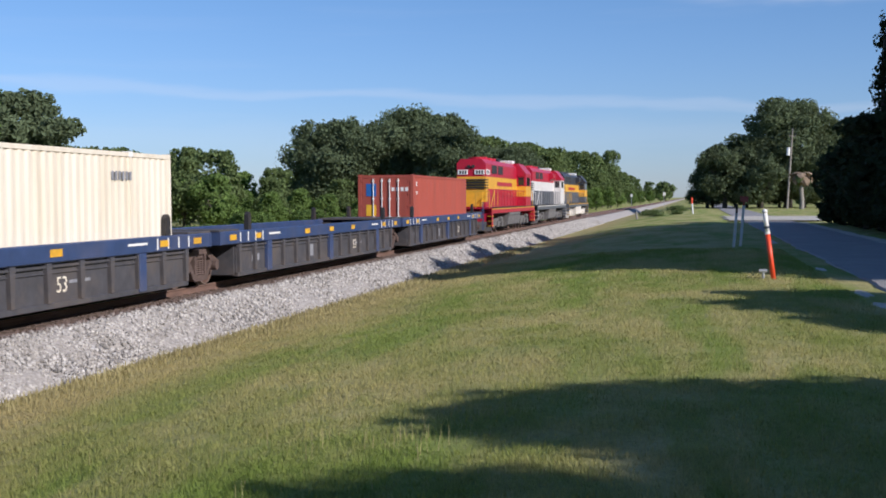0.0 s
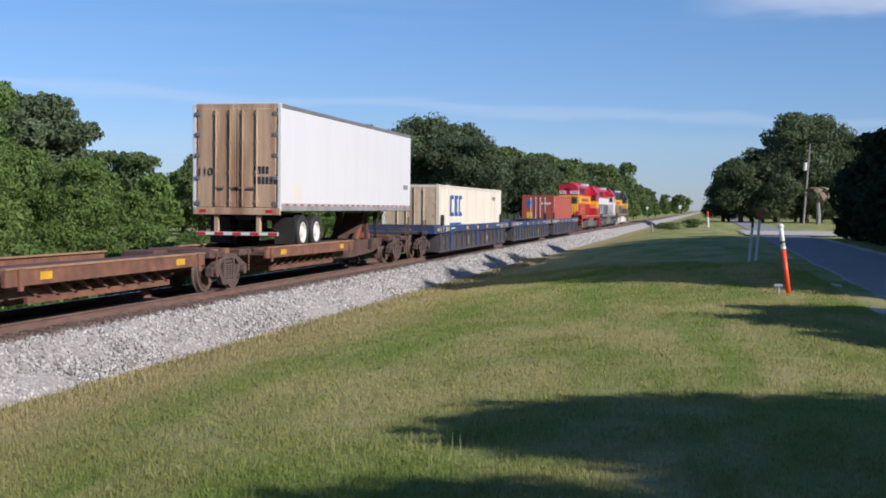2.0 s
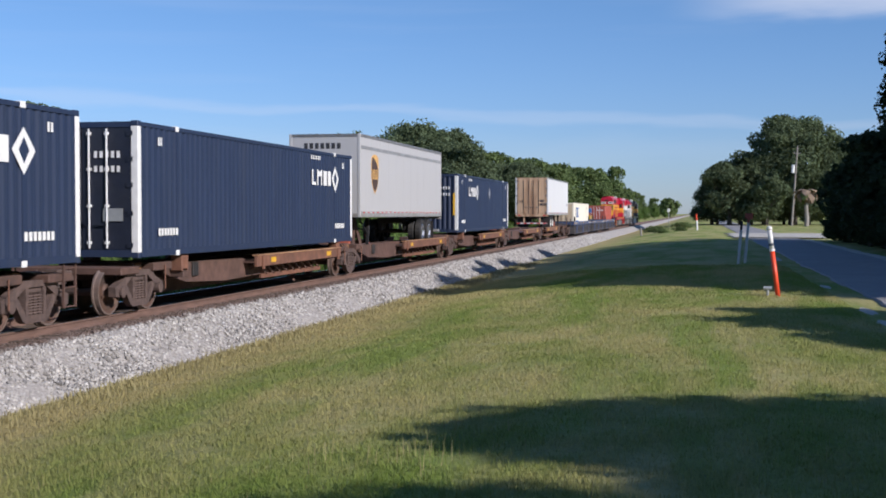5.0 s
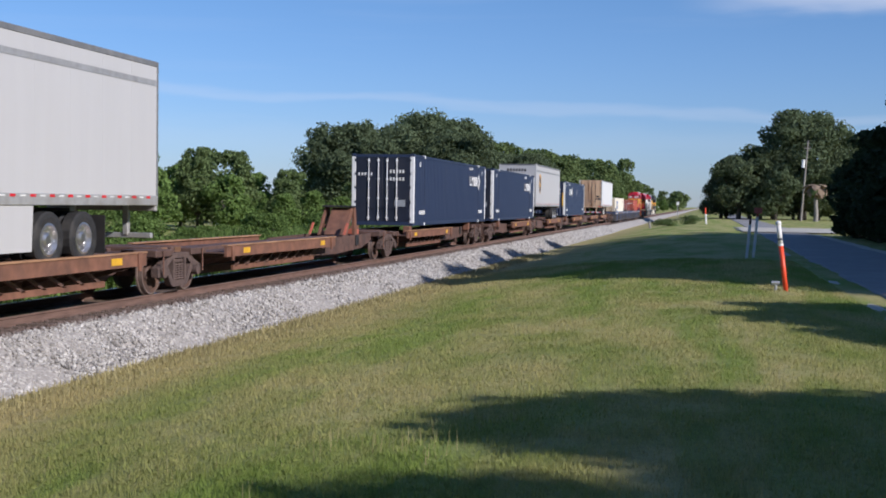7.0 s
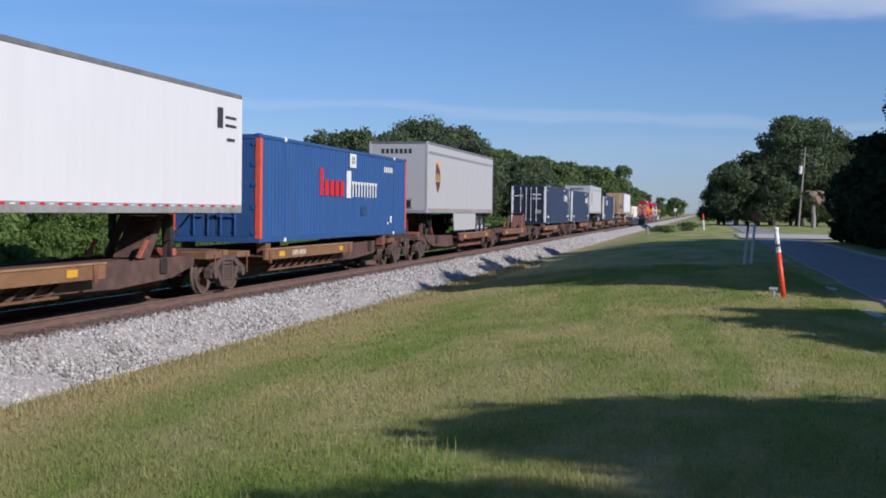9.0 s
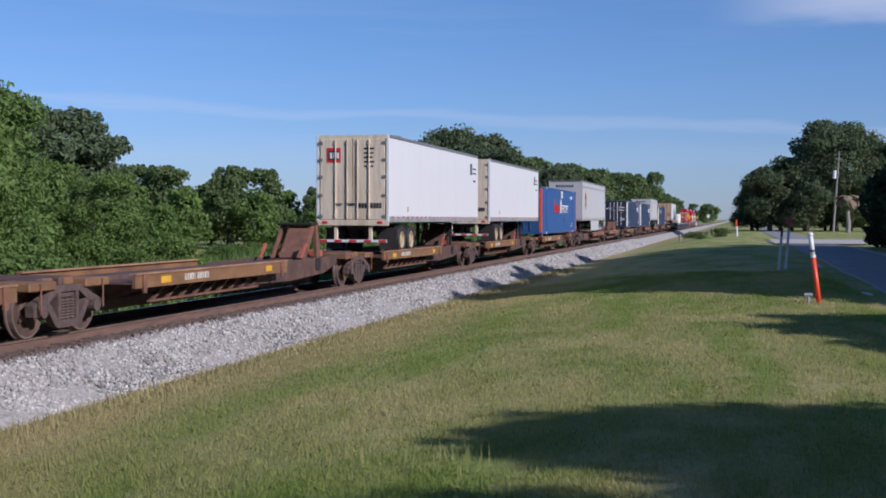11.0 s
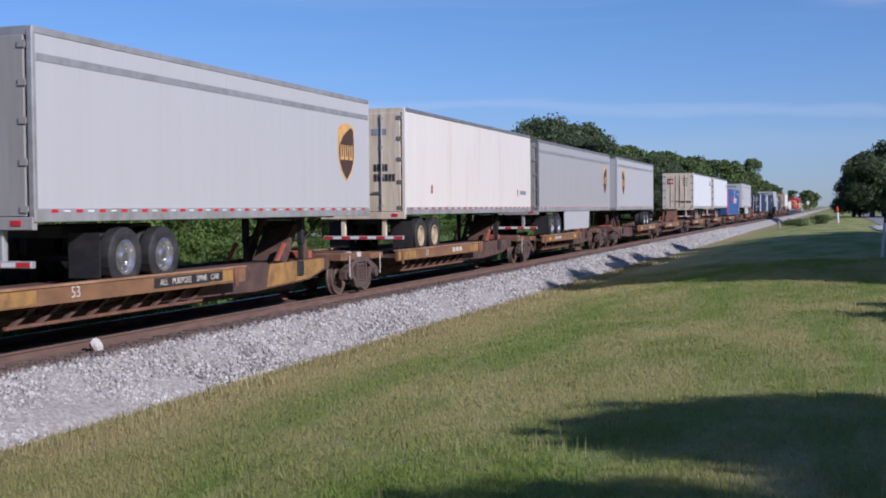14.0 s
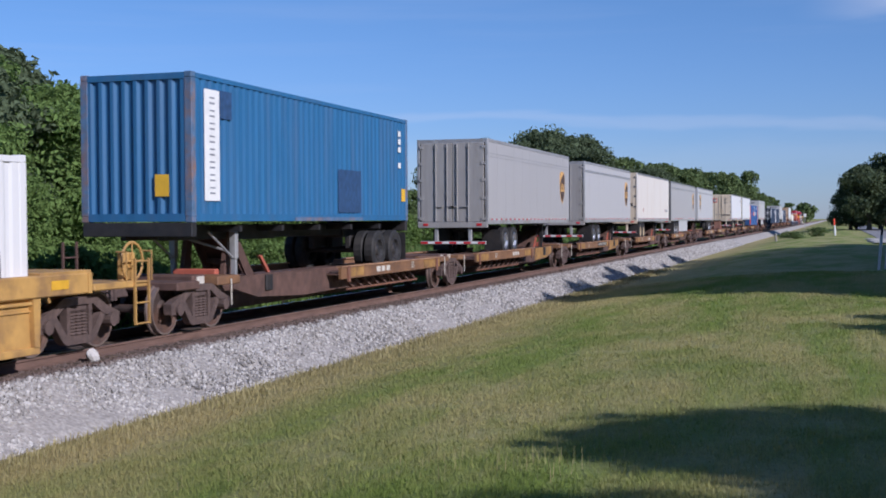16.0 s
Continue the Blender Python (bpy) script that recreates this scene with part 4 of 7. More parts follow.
pine = tree("casuarina_tree", "tall thin casuarina above the roadside screen, shade in its colour", "tree",
            [(0.2 * math.sin(i * 2.1), 0.2 * math.cos(i * 1.7), 2.0 + 0.95 * i, 1.35 - 0.085 * i, 1.35 - 0.085 * i, 0.8) for i in range(13)], 6500, 0.16, SHADED_LEAF, 15, 13.0, 0.16, "roadside tree screen", gaps=0.1, shell=0.1)
plant(pine, [(10.9, 75.5, 0.9, 0), (12.6, 73, 0.8, 50)])


def palm():
    p = thing("palm_tree", "palm with a skirt of dead brown fronds under the oak", "palm")
    bm = bmesh.new()
    for i in range(8):
        rod(bm, (0.04 * math.sin(i), 0, 0.55 * i), (0.04 * math.sin(i + 1), 0, 0.55 * (i + 1)), 0.24 - 0.01 * i, 9, 0.21 - 0.01 * i)
    part("trunk", bm, GREYWOOD, p)
    for i in range(34):
        a, el = i * 2.4, random.uniform(-1.1, 0.4)
        bm = bmesh.new()
        ln = random.uniform(1.3, 2.1)
        pts = [Vector((0, 0, 4.4))]
        for k in range(5):
            e = el - 0.28 * k
            pts.append(pts[-1] + Vector((math.cos(a) * math.cos(e), math.sin(a) * math.cos(e), math.sin(e))) * ln / 5)
        side = Vector((-math.sin(a), math.cos(a), 0))
        ws = (0.05, 0.3, 0.42, 0.4, 0.26, 0.03)
        for k in range(5):
            q = [pts[k] - side * ws[k] + Vector((0, 0, -0.1)), pts[k], pts[k + 1], pts[k + 1] - side * ws[k + 1] + Vector((0, 0, -0.1))]
            bm.faces.new([bm.verts.new(v) for v in q])
            q = [pts[k], pts[k] + side * ws[k] + Vector((0, 0, -0.1)), pts[k + 1] + side * ws[k + 1] + Vector((0, 0, -0.1)), pts[k + 1]]
            bm.faces.new([bm.verts.new(v) for v in q])
        part("frond", bm, DEADLEAF if i % 4 else SUBTREE, p)
    return p


palm().matrix_basis = scaled(16.7, 198, -0.05, 1.6, 0, 1.3)


# ---- roadside things ----
def utility_pole():
    u = thing("utility_pole", "weathered wooden utility pole with a transformer", "utility pole")
    part("pole", rod(bmesh.new(), (0, 0, -0.4), (0, 0, 12.9), 0.19, 10, 0.12), GREYWOOD, u)
    part("crossarm", slab(-0.5, -0.06, 11.7, 0.5, 0.06, 11.84), GREYWOOD, u)
    part("transformer", rod(bmesh.new(), (-0.45, 0, 8.6), (-0.45, 0, 9.9), 0.27, 12), POST_WHITE, u, "pale grey transformer can")
    part("transformer_bracket", slab(-0.3, -0.05, 8.9, -0.05, 0.05, 9.05), GALV, u)
    for x in (-0.42, 0.42, 0):
        part("insulator", rod(bmesh.new(), (x, 0, 11.84 if x else 12.9), (x, 0, 12.05 if x else 13.1), 0.06, 8, 0.03), LOCO_GREY, u)
    u.matrix_basis = pose(15.0, 205, -0.03, 0, 3.6, 0)


utility_pole()


def marker_post():
    """Leaning pipeline marker: orange tube with a white top, and a low valve beside it."""
    p = thing("pipeline_marker_post", "leaning orange and white plastic pipeline marker post", "marker post")
    part("tube", rod(bmesh.new(), (0, 0, -0.1), (0, 0, 1.18), 0.062, 14), POST_ORANGE, p, "bright orange tube", True)
    part("upper_tube", rod(bmesh.new(), (0, 0, 1.18), (0, 0, 1.70), 0.058, 14), POST_WHITE, p, "white upper tube", True)
    part("collar", rod(bmesh.new(), (0, 0, 1.16), (0, 0, 1.22), 0.068, 14), POST_WHITE, p)
    cap = bmesh.new()
    bmesh.ops.create_uvsphere(cap, u_segments=12, v_segments=6, radius=0.074)
    for v in cap.verts:
        v.co.z = v.co.z * 0.9 + 1.73
    part("cap", cap, POST_WHITE, p, "domed white cap", True)
    part("label_band", rod(bmesh.new(), (0, 0, 1.3), (0, 0, 1.36), 0.061, 14), LOCO_GREY, p)
    p.matrix_basis = pose(1.98, 31.3, ground_z(2) - 0.03, 0, -7.5, 0)
    v = thing("valve_stub", "small grey capped pipe stub in the grass", "pipe stub")
    part("pipe", rod(bmesh.new(), (0, 0, -0.1), (0, 0, 0.2), 0.035, 8), GALV, v)
    part("cap", rod(bmesh.new(), (-0.10, 0, 0.22), (0.10, 0, 0.22), 0.05, 8), GALV, v)
    v.matrix_basis = pose(1.72, 31.2, ground_z(1.7) - 0.02)


marker_post()


def sign_posts():
    for x, y, h, red in ((1.62, 50.5, 1.75, False), (1.92, 51.5, 2.05, True)):
        s = thing("sign_post", "thin galvanised channel post in the verge" if not red else "thin galvanised channel post with a small rusty red plate", "sign post", "sign posts")
        part("channel", prism(bmesh.new(), [(-0.035, 0.02), (-0.035, -0.02), (-0.02, -0.02), (-0.012, 0.012), (0.012, 0.012), (0.02, -0.02), (0.035, -0.02), (0.035, 0.02)], "z", -0.2, h - 0.35), POST_WHITE, s)
        part("upper_channel", slab(-0.03, -0.012, h - 0.38, 0.03, 0.02, h), BLACK if not red else OXBOX, s)
        if red:
            part("plate", slab(-0.11, -0.035, h - 0.22, 0.11, -0.025, h + 0.02, 0.01), OXBOX, s, "small rusty red plate")
        s.matrix_basis = pose(x, y, ground_z(x), 0, 4.5, 0) @ Matrix.Diagonal((1.5, 1.5, 1, 1))
    for x, y, h, w in ((0.0, 151, 2.0, 0.11), (-6.2, 139, 0.9, 0.12)):
        s = thing("marker_post", "short white and orange marker post near the crossing" if h > 1 else "short grey timber stub near the crossing", "marker post", "far marker posts")
        part("tube", rod(bmesh.new(), (0, 0, -0.1), (0, 0, h * 0.62), w, 10), POST_WHITE if h > 1 else GREYWOOD, s)
        part("upper_tube", rod(bmesh.new(), (0, 0, h * 0.62), (0, 0, h), w, 10), POST_ORANGE if h > 1 else GREYWOOD, s)
        s.matrix_basis = pose(x, y, ground_z(x) - 0.02, 0, -4, 0)
    for x, y in ((-7.5, 330), (-20.5, 420)):
        b = thing("signal_case", "small pale equipment case on a post by the line", "signal case", "signal cases")
        part("post", rod(bmesh.new(), (0, 0, -0.3), (0, 0, 3.0), 0.07, 8), GALV, b)
        part("case", slab(-0.35, -0.25, 3.0, 0.35, 0.25, 3.9, 0.03), POST_WHITE, b)
        b.matrix_basis = pose(x, y, ground_z(x) + (0.0 if x < -10 else 0.0))


sign_posts()
hump = tree("shrub", "low dark scrub on the verge near the crossing", "shrub", lobes(71, 5.0, 1.1, -0.2, 9, 0.35), 1500, 0.16, SUBTREE, 21, 0.3, 0.05, "verge scrub")
plant(hump, [(-4.0, 143, 0.5, 0), (-2.0, 150, 0.45, 50), (-5.5, 164, 0.7, 100), (-2, 178, 0.8, 10)])

# ---- running gear ----
WHEEL_R = 0.4826
LOCO_R = 0.53


def wheel_mesh(r, name):
    bm = bmesh.new()
    rod(bm, (-1.02, 0, 0), (1.02, 0, 0), 0.085, 10)
    for s in (-1, 1):
        prof = [(-0.07, r * 0.86), (-0.07, r + 0.028), (-0.035, r + 0.026), (-0.025, r), (0.07, r - 0.006), (0.07, r * 0.91), (0.055, r * 0.86), (0.03, r * 0.8), (0.012, r * 0.42), (0.06, r * 0.34), (0.06, 0.1)]
        sub = bmesh.new()
        lathe(sub, prof, 24)
        for v in sub.verts:
            v.co.x = s * (v.co.x + 0.7475)
        me = bpy.data.meshes.new("tmp")
        sub.to_mesh(me)
        sub.free()
        bm.from_mesh(me)
        bpy.data.meshes.remove(me)
        for k in range(2):      # chalk marks and cast pads, so that the turning shows
            a = k * math.pi
            block(bm, s * 0.812 - 0.004, r * 0.55 * math.cos(a) - 0.03, r * 0.55 * math.sin(a) - 0.03, s * 0.812 + 0.004, r * 0.55 * math.cos(a) + 0.03, r * 0.55 * math.sin(a) + 0.03)
    bmesh.ops.recalc_face_normals(bm, faces=bm.faces)
    me = bpy.data.meshes.new(name)
    bm.to_mesh(me)
    bm.free()
    me.materials.append(WHEEL)
    me.materials.append(WHEEL_RIM)
    for p in me.polygons:
        if all(abs(me.vertices[i].co.x) > 0.6 and math.hypot(me.vertices[i].co.y, me.vertices[i].co.z) > r * 0.90 for i in p.vertices):
            p.material_index = 1
    return me


CAR_WHEELS, LOCO_WHEELS = wheel_mesh(WHEEL_R, "wheelset"), wheel_mesh(LOCO_R, "loco_wheelset")
FRAME_TOP = [(-1.13, 0.40), (-1.15, 0.60), (-0.82, 0.72), (-0.44, 0.91), (0.44, 0.91), (0.82, 0.72), (1.15, 0.60), (1.13, 0.40), (0.93, 0.38),
             (0.88, 0.56), (0.68, 0.60), (0.36, 0.79), (-0.36, 0.79), (-0.68, 0.60), (-0.88, 0.56), (-0.93, 0.38)]
FRAME_LOW = [(-0.74, 0.58), (-0.62, 0.65), (-0.33, 0.29), (0.33, 0.29), (0.62, 0.65), (0.74, 0.58), (0.44, 0.20), (0.34, 0.15), (-0.34, 0.15), (-0.44, 0.20)]


def side_frame_mesh():
    bm = bmesh.new()
    prism(bm, FRAME_TOP, "x", -0.07, 0.09)
    prism(bm, FRAME_LOW, "x", -0.06, 0.08)
    for y in (-0.89, 0.89):
        rod(bm, (-0.08, y, WHEEL_R), (0.15, y, WHEEL_R), 0.115, 12)
    for y in (-0.3, 0.3):
        block(bm, -0.05, y - 0.045, 0.28, 0.085, y + 0.045, 0.80)
    me = bpy.data.meshes.new("side_frame")
    bm.to_mesh(me)
    bm.free()
    me.materials.append(TRUCK)
    return me


def spring_mesh():
    """One coil spring standing on end."""
    bm = lathe(bmesh.new(), [(0.29 + 0.026 * k, 0.08 if k % 2 else 0.055) for k in range(16)], 8)
    for v in bm.verts:
        v.co = (v.co.y + 0.02, v.co.z, v.co.x)
    me = bpy.data.meshes.new("spring")
    bm.to_mesh(me)
    bm.free()
    me.materials.append(TRUCK)
    return me


SIDE_FRAME, SPRING = side_frame_mesh(), spring_mesh()


def add_truck(unit, y, name="truck"):
    """A four-wheel truck under a car: bolster, side frames, springs and two wheelsets."""
    t = part(name, block(slab(-1.06, -0.24, 0.67, 1.06, 0.24, 0.78, 0.03), -0.3, -0.32, 0.74, 0.3, 0.32, 0.88), TRUCK, unit)
    t.matrix_basis = pose(0, y, 0)
    for s in (-1, 1):
        for nm, me, yy in (("side_frame", SIDE_FRAME, 0), ("spring", SPRING, -0.17), ("spring", SPRING, 0), ("spring", SPRING, 0.17)):
            o = new(nm, me)
            o.parent, o.matrix_basis = t, pose(s * 1.0, yy, 0, 0, 0, 0 if s > 0 else 180)
        part("brake_beam", slab(-0.75, s * 0.36 - 0.04, 0.36, 0.75, s * 0.36 + 0.04, 0.44), TRUCK, t)
        w = new("wheelset", CAR_WHEELS)
        w.parent, w.matrix_basis = t, pose(0, s * 0.89, WHEEL_R)
    return t


def coupler(unit, y, d, material=None):
    bm = slab(-0.1, min(y, y + d * 0.55), 0.72, 0.1, max(y, y + d * 0.55), 0.94, 0.02)
    block(bm, -0.17, min(y + d * 0.5, y + d * 0.85), 0.68, 0.17, max(y + d * 0.5, y + d * 0.85), 0.98)
    part("coupler", bm, material or TRUCK, unit)


# ---- cars ----
def spine_car(name, label, length, front, rear, orange=False, hitch=True, pads=0.0, flat=False, size_mark=False, yellow=False):
    """One platform of an articulated spine car: centre sill, wheel decks at the rear, hitch at the front."""
    u = thing(name, label, "rail car", "spine car platforms")
    h = length / 2
    rail_m = FRAME_RAIL if orange else FRAME_BROWN
    sill = slab(-0.30, -h, 0.52, 0.30, h, 0.93, 0.015)
    prism(sill, [(-h * 0.84, 0.53), (h * 0.84, 0.53), (h * 0.72, 0.24), (-h * 0.72, 0.24)], "x", -0.29, 0.29)
    part("centre_sill", sill, FRAME_BROWN, u)
    y0, y1 = -h * 0.76, h * 0.20
    for s in (-1, 1):
        a, b = sorted((s * 0.32, s * 1.24))
        deck = part("wheel_deck", slab(a, y0, 0.80, b, y1, 0.84), FRAME_BROWN, u, "dark worn steel wheel deck")
        a, b = sorted((s * 1.24, s * 1.31))
        rl = prism(bmesh.new(), [(y0, 0.72), (y0, 0.99), (y1 * 1.0, 0.99), (y1, 0.70), (y1 - 0.5, 0.70)], "x", a, b)
        part("side_rail", rl, FRAME_RAIL if orange else FRAME_OXIDE, u, "worn orange side rail" if orange else "rusty red side rail")
        a, b = sorted((s * 1.18, s * 1.335))
        part("rail_lip", slab(a, y0, 0.985, b, y1, 1.02), FRAME_LIP, u, "worn tan flange, sunlight on its top in the colour")
        strut0 = None
        for k in range(7):
            yy = y0 + 0.5 + (y1 - y0 - 1.0) * k / 6
            a, b = (0.30, 1.24)
            if strut0 is None:
                bm = bmesh.new()
                prism(bm, [(0.29, 0.42), (0.29, 0.56), (1.24, 0.80), (1.24, 0.70)], "y", -0.05, 0.05)
                strut0 = part("outrigger", bm, FRAME_BROWN, u)
                strut0.matrix_basis = pose(0, yy, 0, 0, 0, 0) if s > 0 else pose(0, yy, 0, 0, 0, 180)
            else:
                again(strut0, pose(0, yy, 0, 0, 0, 0 if s > 0 else 180))
        pocket = None
        for k in range(2):
            yy = y0 + 0.35 + (y1 - y0 - 0.8) * k
            if pocket is None:
                pa, pb = sorted((s * 1.31, s * 1.352))
                pocket = part("stake_pocket", prism(bmesh.new(), [(-0.09, 1.0), (0.09, 1.0), (0.06, 0.62), (-0.06, 0.62)], "x", pa, pb), FRAME_OXIDE, u)
                pocket.matrix_basis = pose(0, yy, 0)
            else:
                again(pocket, pose(0, yy, 0), u)
        # deep side plate towards the hitch
        a, b = sorted((s * 0.86, s * 0.92))
        plate = prism(bmesh.new(), [(y1 + 0.02, 0.93), (h * 0.80, 0.99), (h * 0.80, 0.74), (h * 0.66, 0.50), (y1 + 1.3, 0.40), (y1 - 2.6, 0.46), (y1 - 1.0, 0.66)], "x", a, b)
        part("side_plate", plate, FRAME_BROWN, u, "deep painted side plate")
        a, b = sorted((s * 0.92, s * 0.97))
        part("tool_pocket", slab(a, h * 0.58, 0.62, b, h * 0.585 + 0.28, 0.96, 0.01), BLACK, u)
        a, b = sorted((s * 0.3, s * 1.15))
        part("end_arm", slab(a, h - 1.5, 0.86, b, h - 0.55, 1.04, 0.02), FRAME_RAIL if orange else FRAME_BROWN, u)
        part("rear_end_arm", slab(a, -h + 0.5, 0.84, b, -h + 1.35, 1.0, 0.02), FRAME_RAIL if orange else FRAME_BROWN, u)
        for e, zz in ((1, 0.88), (-1, 0.86)):
            a, b = sorted((s * 0.85, s * 0.875))
            part("bolster_cap", slab(a, e * (h - 0.36) - 0.15, zz, b, e * (h - 0.36) + 0.15, zz + 0.17, 0.01), STENCIL if size_mark else FRAME_RAIL, u, "pale worn bolster end")
            part("grab_iron", rod(bmesh.new(), (s * 1.18, e * (h - 1.05), 0.45), (s * 1.18, e * (h - 1.05), 0.98), 0.016, 6), STENCIL if size_mark else FRAME_OXIDE, u)
        a, b = sorted((s * 0.92, s * 0.935))
        if yellow:
            part("painted_panel", prism(bmesh.new(), [(h * 0.42, 0.955), (h * 0.76, 0.97), (h * 0.76, 0.73), (h * 0.655, 0.53), (h * 0.40, 0.455)], "x", a, b), FADED_YELLOW, u, "faded yellow paint left on the side plate")
        if size_mark:
            a, b = sorted((s * 1.31, s * 1.316))
            for ya, yb in ((y0 + 0.05, y0 + 1.5), (y1 - 1.5, y1 - 0.55)):
                part("painted_panel", slab(a, ya, 0.745, b, yb, 0.965), FADED_YELLOW, u, "faded yellow paint left on the rail")
        a, b = sorted((s * 1.31, s * 1.318))
        if not size_mark:
            part("reflector", slab(a, y0 + 1.1, 0.78, b, y0 + 1.55, 0.92), SAFETY, u, "yellow reflective patch")
            part("reflector", slab(a, y1 - 1.5, 0.78, b, y1 - 1.1, 0.92), SAFETY, u, "yellow reflective patch")
        if orange:
            if "pale trailer" in label:
                c = -0.5
                part("stencil_panel", slab(a, c - 1.25, 0.77, b, c + 1.25, 0.95), BLACK, u, "black stencil panel")
                for word, off in (("ALL", -0.93), ("PURPOSE", -0.31), ("SPINE", 0.42), ("CAR", 0.93)):
                    letters(word, 0.165, STENCIL, u, side_at(1.3225, c + off, 0.86) if s > 0 else side_at(-1.3225, c - off, 0.86) @ Matrix.Rotation(math.pi, 4, "Y"), "car_stencil")
            for k in range(0 if "pale trailer" in label else 3 if size_mark else 10):
                yy, wd, st = (y1 - 3.4, 0.26, 0.36) if size_mark else (y0 + 2.2, 0.075, 0.125)
                part("stencil_bar", slab(a, yy + st * k, 0.79, b, yy + st * k + (wd if k != 4 else 0.02), 0.93), STENCIL, u)
        if size_mark:
            letters("53", 0.26, STENCIL, u, side_at(s * 1.316, y0 + 2.5, 0.86) if s > 0 else side_at(-1.316, y0 + 2.5, 0.86) @ Matrix.Rotation(math.pi, 4, "Y"), "size_stencil")
    for s in (-1, 1):       # slanting gussets and the lower chord that show under the rail
        a, b = sorted((s * 0.93, s * 0.99))
        first = None
        for k in range(9):
            yy = y0 + 1.3 + (y1 - y0 - 3.0) * k / 8
            if first is None:
                first = part("gusset", prism(bmesh.new(), [(0, 0.42), (0.14, 0.42), (0.85, 0.74), (0.70, 0.74)], "x", a, b), FRAME_BROWN, u)
                first.matrix_basis = pose(0, yy, 0)
            else:
                again(first, pose(0, yy, 0), u)
        part("lower_chord", slab(a, y0 + 1.2, 0.33 if not orange else 0.37, b, y1 - 1.2, 0.45 if not orange else 0.42), FRAME_OXIDE, u)
    part("brake_cylinder", rod(bmesh.new(), (0.62, -0.5, 0.62), (0.62, 0.25, 0.62), 0.16, 12), TRUCK, u)
    part("valve_box", slab(0.4, 0.5, 0.45, 0.95, 0.9, 0.75, 0.03), TRUCK, u)
    part("brake_pipe", rod(bmesh.new(), (0.38, -h + 0.6, 0.46), (0.38, h - 0.6, 0.46), 0.025, 6), BLACK, u)
    end = slab(-0.85, h - 0.62, 0.88, 0.85, h - 0.1, 1.08, 0.03)
    part("end_bolster", end, FRAME_BROWN, u)
    part("rear_end_bolster", slab(-0.85, -h + 0.1, 0.86, 0.85, -h + 0.62, 1.04, 0.03), FRAME_BROWN, u)
    if hitch:
        top = 1.98 if hitch != "low" else 1.25
        hy = h * 0.70
        bm = bmesh.new()
        for s in (-1, 1):
            prism(bm, [(hy - 1.0, 0.95), (hy - 0.62, 0.95), (hy - 0.02, top - 0.30), (hy + 0.14, top - 0.06), (hy - 0.14, top - 0.06)], "x", s * 0.46 - 0.03, s * 0.46 + 0.03)
            prism(bm, [(hy + 0.16, 0.95), (hy + 0.50, 0.95), (hy + 0.26, top - 0.06), (hy + 0.08, top - 0.06)], "x", s * 0.48 - 0.05, s * 0.48 + 0.05)
        prism(bm, [(hy - 1.02, 0.97), (hy - 0.96, 0.96), (hy - 0.08, top - 0.10), (hy - 0.14, top - 0.08)], "x", -0.22, 0.43)
        block(bm, -0.46, hy - 0.62, 1.2, 0.46, hy - 0.5, 1.32)
        ht = part("hitch", bm, FRAME_OXIDE if "raised" in label else FRAME_BROWN, u, "rusty red folding trailer hitch")
        part("hitch_plate", slab(-0.55, hy - 0.32, top - 0.07, 0.55, hy + 0.28, top, 0.02), BLACK, ht)
        part("hitch_lock", slab(-0.5, hy + 0.62, 0.95, 0.5, hy + 0.8, 1.14, 0.02), HITCH_RED, u)
        for s in (-1, 1):
            part("hitch_strut", prism(bmesh.new(), [(hy - 1.5, 0.98), (hy - 1.38, 0.98), (hy - 0.98, 1.36), (hy - 1.08, 1.38)], "x", s * 0.62 - 0.03, s * 0.62 + 0.03), HITCH_RED, u, "faded red strut")
    if pads:
        for s in (-1, 1):
            for yy in (pads, -pads):
                p = slab(s * 1.1 - 0.14, yy - 0.18, 0.80, s * 1.1 + 0.14, yy + 0.18, 1.172, 0.015)
                part("container_pedestal", p, FRAME_OXIDE, u)
                a, b = sorted((s * 0.3, s * 1.24))
                part("pedestal_arm", slab(a, yy - 0.12, 0.66, b, yy + 0.12, 0.86, 0.01), FRAME_BROWN, u)
    if front:
        add_truck(u, h)
        if front == "end":
            ladder(u, 1.22, h + 0.95, FRAME_BROWN)
            part("end_platform", slab(-1.2, h + 0.25, 0.84, 1.2, h + 1.1, 1.0, 0.02), FRAME_BROWN, u)
            coupler(u, h + 1.0, 1.0)
    if rear:
        add_truck(u, -h)
        if rear == "end":
            ladder(u, 1.22, -h - 0.95, FRAME_BROWN)
            part("rear_platform", slab(-1.2, -h - 1.1, 0.84, 1.2, -h - 0.25, 1.0, 0.02), FRAME_BROWN, u)
            coupler(u, -h - 1.0, -1.0)
    return u


def ladder(u, x, y, material, top=1.75, bottom=0.35):
    lad = part("ladder", block(block(bmesh.new(), x - 0.02, y - 0.24, bottom, x + 0.02, y - 0.2, top), x - 0.02, y + 0.2, bottom, x + 0.02, y + 0.24, top), material, u)
    for k in range(4):
        part("rung", rod(bmesh.new(), (x, y - 0.2, bottom + 0.02 + 0.36 * k), (x, y + 0.2, bottom + 0.02 + 0.36 * k), 0.016, 6), material, lad)


